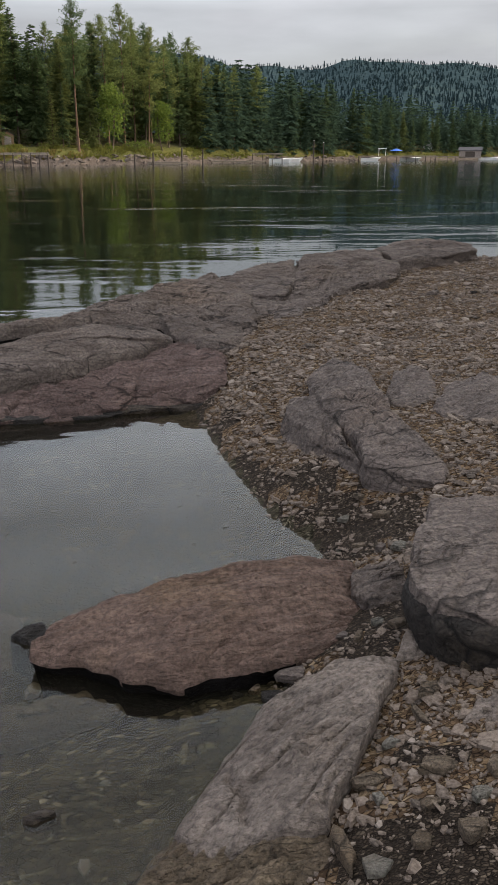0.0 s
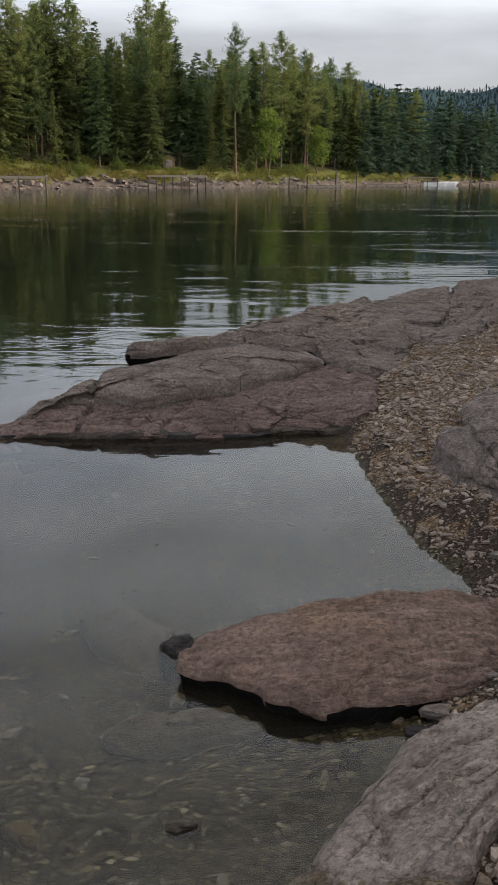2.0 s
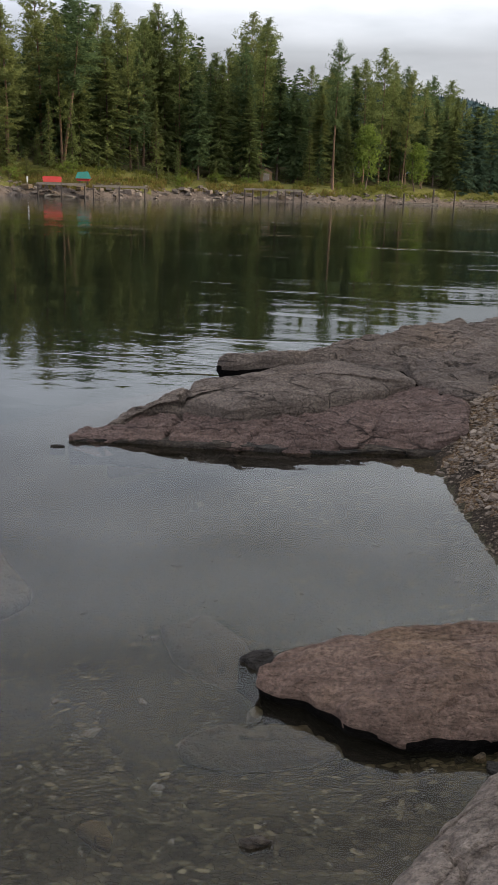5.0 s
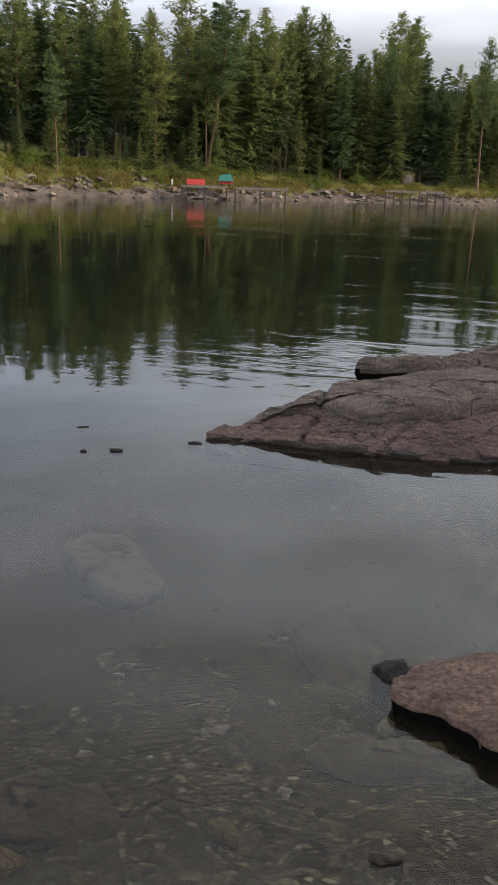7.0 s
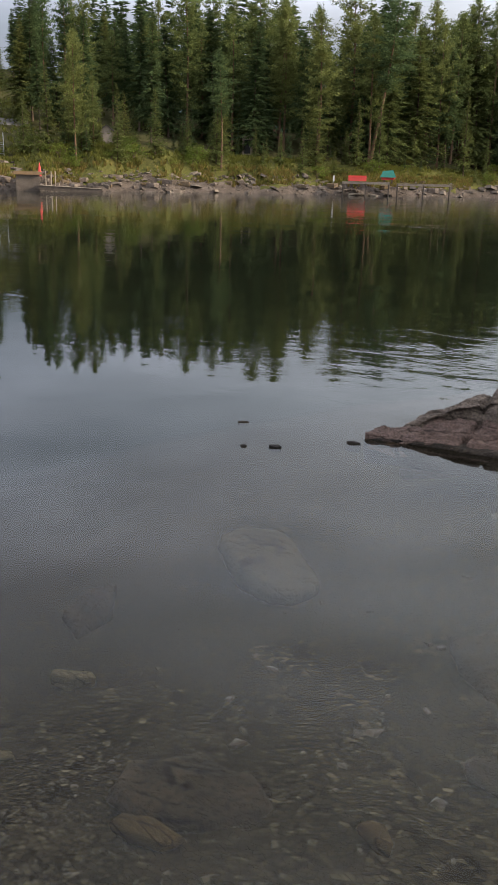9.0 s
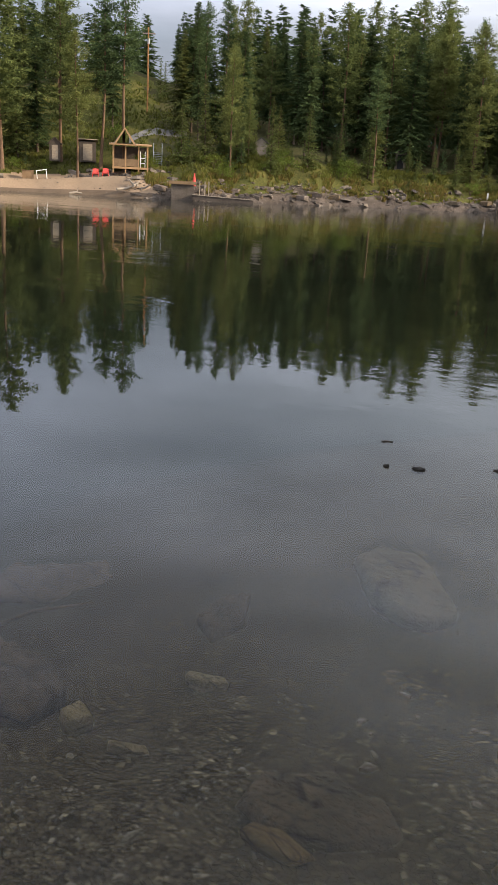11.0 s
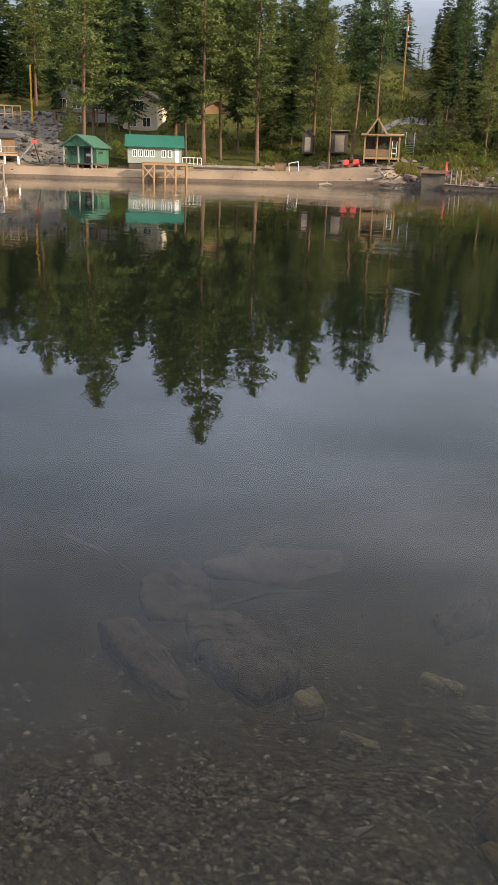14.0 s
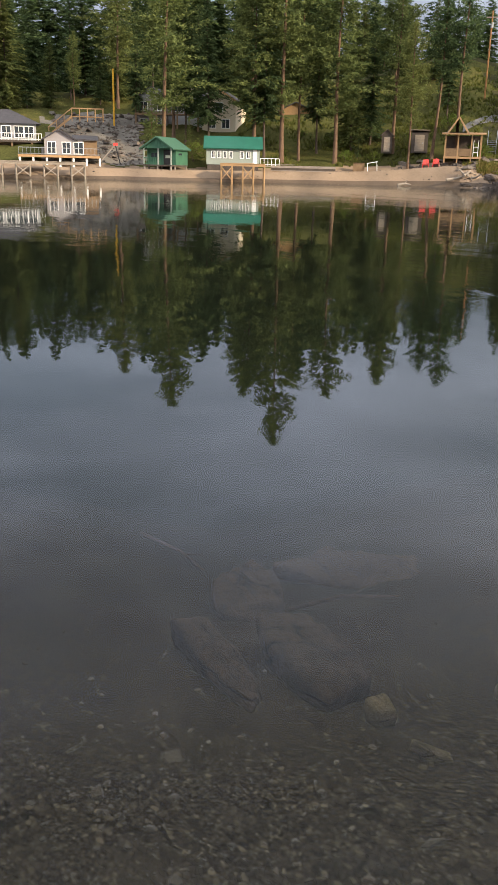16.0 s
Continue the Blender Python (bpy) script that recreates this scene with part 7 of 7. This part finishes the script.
    fl = thing("floating_dock", "low grey floating dock tilted at the shore", "dock", "", at(40.2, 102.2, 0.0) @ pose(0, 0, 0.25, 0, 2.2, 0))
    for k in range(12):
        part("plank", Shape().box(-3.5 + 0.585 * k, -3.5 + 0.585 * k + 0.56, 0, 1.5, 0.25, 0.31), WOOD, fl)
    part("float", Shape().box(-3.5, 3.5, 0.1, 0.5, -0.25, 0.245), WOOD_DARK, fl)
    part("float", Shape().box(-3.5, 3.5, 1.0, 1.4, -0.25, 0.245), WOOD_DARK, fl)
    # the bench seat and tarpaulin at the small dock
    red = thing("storage_bench", "faded red storage bench on the small dock", "bench", "", at(22.05, 131.2, 1.98))
    part("body", Shape().box(-1.3, 1.3, 0, 0.7, 0.05, 0.55), RED, red)
    part("lid", Shape().box(-1.35, 1.35, -0.05, 0.75, 0.555, 0.68), RED, red)
    part("backrest", Shape().box(-1.3, 1.3, 0.7, 0.78, 0.685, 0.82), RED, red)
    for x in (-1.2, 1.2):
        part("foot", Shape().box(x - 0.06, x + 0.06, 0.1, 0.6, -0.05, 0.05), WOOD_DARK, red)
    tarp = thing("covered_boat", "small boat under a teal tarpaulin", "boat", "", at(20.1, 134.5, 2.3))
    hull = Shape().add([(-1.2, 0, 0.35), (0.8, -0.5, 0.35), (1.2, 0, 0.45), (0.8, 0.5, 0.35), (-1.0, 0, 0.0), (0.7, -0.2, 0.0), (0.7, 0.2, 0.0)], [(0, 1, 5, 4), (1, 2, 5), (2, 3, 6), (3, 0, 4, 6), (4, 5, 6), (5, 2, 6), (0, 3, 2, 1)])
    part("hull", hull, RED, tarp)
    part("cover", Shape().add([(-1.25, -0.5, 0.36), (1.1, -0.55, 0.36), (1.1, 0.55, 0.36), (-1.25, 0.5, 0.36), (-0.9, 0, 1.25), (0.6, 0, 1.4)], [(0, 1, 5, 4), (1, 2, 5), (2, 3, 4, 5), (3, 0, 4), (3, 2, 1, 0)]), TEAL, tarp)
    part("trestle", Shape().box(-0.7, -0.5, -0.4, 0.4, -0.5, 0.0).box(0.4, 0.6, -0.4, 0.4, -0.5, 0.0), WOOD_DARK, tarp)
    post = thing("marker_post", "short white post among the trees", "post", "", at(23.55, 135))
    part("shaft", Shape().box(-0.12, 0.12, -0.12, 0.12, -0.3, 1.3), WHITE, post)
    part("cap", Shape().box(-0.15, 0.15, -0.15, 0.15, 1.3, 1.36), WHITE, post)


def driveway():
    """A pale gravel drive that curves up the slope behind the pavilion."""
    n, V, F = 40, [], []
    for k in range(n):
        f = k / (n - 1)
        az, mid = 46.2 - 3.6 * f, 123.5 + 6 * f + 2.0 * math.sin(3.1 * f)
        for j in range(5):
            r = mid + 0.6 * (j - 2)
            x, y = CX - r * math.sin(radians(az)), CY + r * math.cos(radians(az))
            V.append((x, y, ground_z(x, y) + 0.10 - 0.02 * abs(j - 2)))
    F = [(k * 5 + j, k * 5 + j + 1, (k + 1) * 5 + j + 1, (k + 1) * 5 + j) for k in range(n - 1) for j in range(4)]
    tagged(array_mesh("road", V, F, [ASPHALT]), "pale gravel drive curving up the grassy slope", "road", kind="structure")


def right_reach():
    """Pilings, low docks, boats and cottages along the far reach."""
    for k, (az, dist, top) in enumerate(((-0.2, 186, 2.2), (-2.0, 195, 3.2), (-3.3, 203, 3.0), (-10.3, 275, 6.0), (-10.9, 280, 5.5), (1.0, 178, 1.9))):
        g = thing("mooring_piling", "dark wooden mooring piling in the water", "piling", "pilings on the far reach", at(az, dist, 0.0))
        part("shaft", Shape().tube([(0, 0, -3.2), (0.04 * k, 0, top)], [0.2, 0.17], 10), WOOD_DARK, g)
        part("cap", Shape().tube([(0.04 * k, 0, top), (0.04 * k, 0, top + 0.12)], [0.18, 0.05], 10), WHITE if k in (3, 4) else WOOD_DARK, g)
    dock("low_dock", -5.6, 212, 13, 2.2, 0.55, "long low grey dock on the far reach", WOOD, 6, -2.5, False)
    dock("low_dock", -1.0, 188, 9, 2.0, 0.45, "low weathered dock with pilings", WOOD, 4, -2.5, False)
    dock("low_dock", -7.4, 236, 8, 3, 2.3, "raised dock beside the rocks", WOOD, 4, -2.5, False)
    dock("low_dock", -15.5, 322, 27, 3, 1.7, "long grey dock on the distant shore", WOOD, 9, -2.5, False)
    dock("low_dock", -18.6, 390, 14, 3, 1.5, "distant grey dock at the bend", WOOD, 5, -2.5, False)
    for k, (az, dist, ln) in enumerate(((-8.3, 252, 7), (-9.0, 256, 6), (-13.9, 318, 7), (-16.4, 326, 8), (-21.2, 395, 10))):
        b = thing("motor_boat", "small white motor boat moored at the shore", "boat", "boats on the far reach", at(az, dist, 0.0))
        L = ln / 2
        part("hull", Shape().add([(-L, -0.9, 0.9), (L * 0.6, -0.9, 0.95), (L, 0, 1.15), (L * 0.6, 0.9, 0.95), (-L, 0.9, 0.9), (-L, -0.6, -0.2), (L * 0.6, -0.4, -0.2), (L * 0.6, 0.4, -0.2), (-L, 0.6, -0.2)],
                                 [(0, 1, 6, 5), (1, 2, 6), (2, 3, 7), (2, 7, 6), (3, 4, 8, 7), (4, 0, 5, 8), (5, 6, 7, 8), (0, 4, 3, 2, 1)]), WHITE, b)
        part("windscreen", Shape().slope([(0.2, -0.7, 0.97), (0.2, 0.7, 0.97), (-0.4, 0.6, 1.6), (-0.4, -0.6, 1.6)], 0.05), GLASS, b)
        part("cockpit", Shape().box(-L * 0.9, -0.2, -0.6, 0.6, 0.93, 1.12), ROOF_DARK, b)
    u = thing("sun_umbrella", "open blue sun umbrella on the distant dock", "umbrella", "", at(-15.45, 324, 1.7))
    n = 12
    rim = [(2.4 * math.cos(6.2832 * k / n), 2.4 * math.sin(6.2832 * k / n), 1.6) for k in range(n)]
    part("canopy", Shape().add(rim + [(0, 0, 2.4), (0, 0, 2.25)], [(k, (k + 1) % n, n) for k in range(n)] + [((k + 1) % n, k, n + 1) for k in range(n)]), BLUE, u)
    part("pole", Shape().tube([(0, 0, 0), (0, 0, 2.25)], [0.05, 0.05], 8), STEEL, u)
    for k, (az, dist, w, label) in enumerate(((-14.0, 366, 4.6, "white gabled cottage deep in the trees"), (-17.4, 400, 4.6, "pale cottage deep in the trees"))):
        h = thing("cottage", label, "cottage", "cottages on the far reach", at(az, dist + 14, 2.6))
        walls(h, -w / 2, w / 2, 0, 6, -0.5, 3.0, PAINT_GREY)
        part("gable", Shape().gable(-w / 2, w / 2, 0, 0.2, 3.0, 3.0, "y"), PAINT_GREY, h)
        gable_roof(h, -w / 2, w / 2, 0, 6, 3.02, 3.0, 0.5, ROOF_DARK, "y")
        for x in (-2.2, 0.0, 2.2):
            window(h, x * 0.7, 0, 0.9, 0.9, 1.3)
    b = thing("boathouse", "grey boathouse at the distant waterline", "boathouse", "", at(-19.95, 392, 1.6))
    walls(b, -4.5, 4.5, 0, 6, -0.9, 2.2, WOOD_GREY)
    gable_roof(b, -4.5, 4.5, 0, 6, 2.22, 1.2, 0.4, ROOF_DARK)
    part("door", Shape().box(-2.0, 2.0, -0.06, 0.02, -0.5, 1.7), WOOD_DARK, b)
    arch = thing("dock_arch", "white timber arch on the distant dock", "arch", "", at(-14.6, 322, 1.7))
    part("post", Shape().box(-1.3, -1.1, 0, 0.2, 0, 2.2), WHITE, arch)
    part("post", Shape().box(1.1, 1.3, 0, 0.2, 0, 2.2), WHITE, arch)
    part("lintel", Shape().box(-1.5, 1.5, 0, 0.2, 2.2, 2.45), WHITE, arch)


green_cabin()
boathouse()
lake_house()
guest_house()
big_house()
small_cabin()
shed(50.75, 117.5, 4.2, 1.35, 2.5, "narrow dark wooden privy with a tan door", WOOD_DARK, WOOD_DARK, True, WOOD)
shed(48.75, 117.5, 4.3, 2.1, 2.9, "dark wooden shed with a tan door and flat roof", WOOD_DARK, WOOD, False, WOOD)
shed(37.9, 125, 5.9, 1.7, 2.6, "grey shed half hidden by a young fir", WOOD_GREY, ROOF_DARK)
shed(29.1, 139, 5.9, 1.6, 2.9, "small weathered grey shed with a dark doorway", WOOD_GREY, ROOF_DARK, True, BLACK)
shed(8.6, 171, 3.4, 2.2, 2.6, "brown wooden shed among the firs", WOOD_RED, WOOD_DARK)
pavilion()
deck_chair()
poles()
slope_stairs()
slide()
dock("timber_pier", 72.6, 100.2, 10.5, 2.2, 1.75, "pale timber trestle pier over the beach", WOOD, 8, -0.6)
dock("beach_platform", 59.75, 101.3, 5.1, 3.0, 2.05, "raised timber platform on posts at the beach", WOOD_NEW, 5, -0.3)
dock("small_dock", 21.5, 129.3, 6.8, 2.4, 1.95, "weathered small dock on posts over rocks", WOOD, 3, -0.6, False)
dock("walkway", 17.9, 133.5, 7.8, 1.4, 1.85, "narrow wooden walkway along the rocks", WOOD, 3, -0.3, False)
dock("old_pier", 8.1, 151.5, 10.0, 2.4, 2.15, "old grey pier on wooden pilings", WOOD, 8, -1.5, False)
shore_clutter()
driveway()
right_reach()
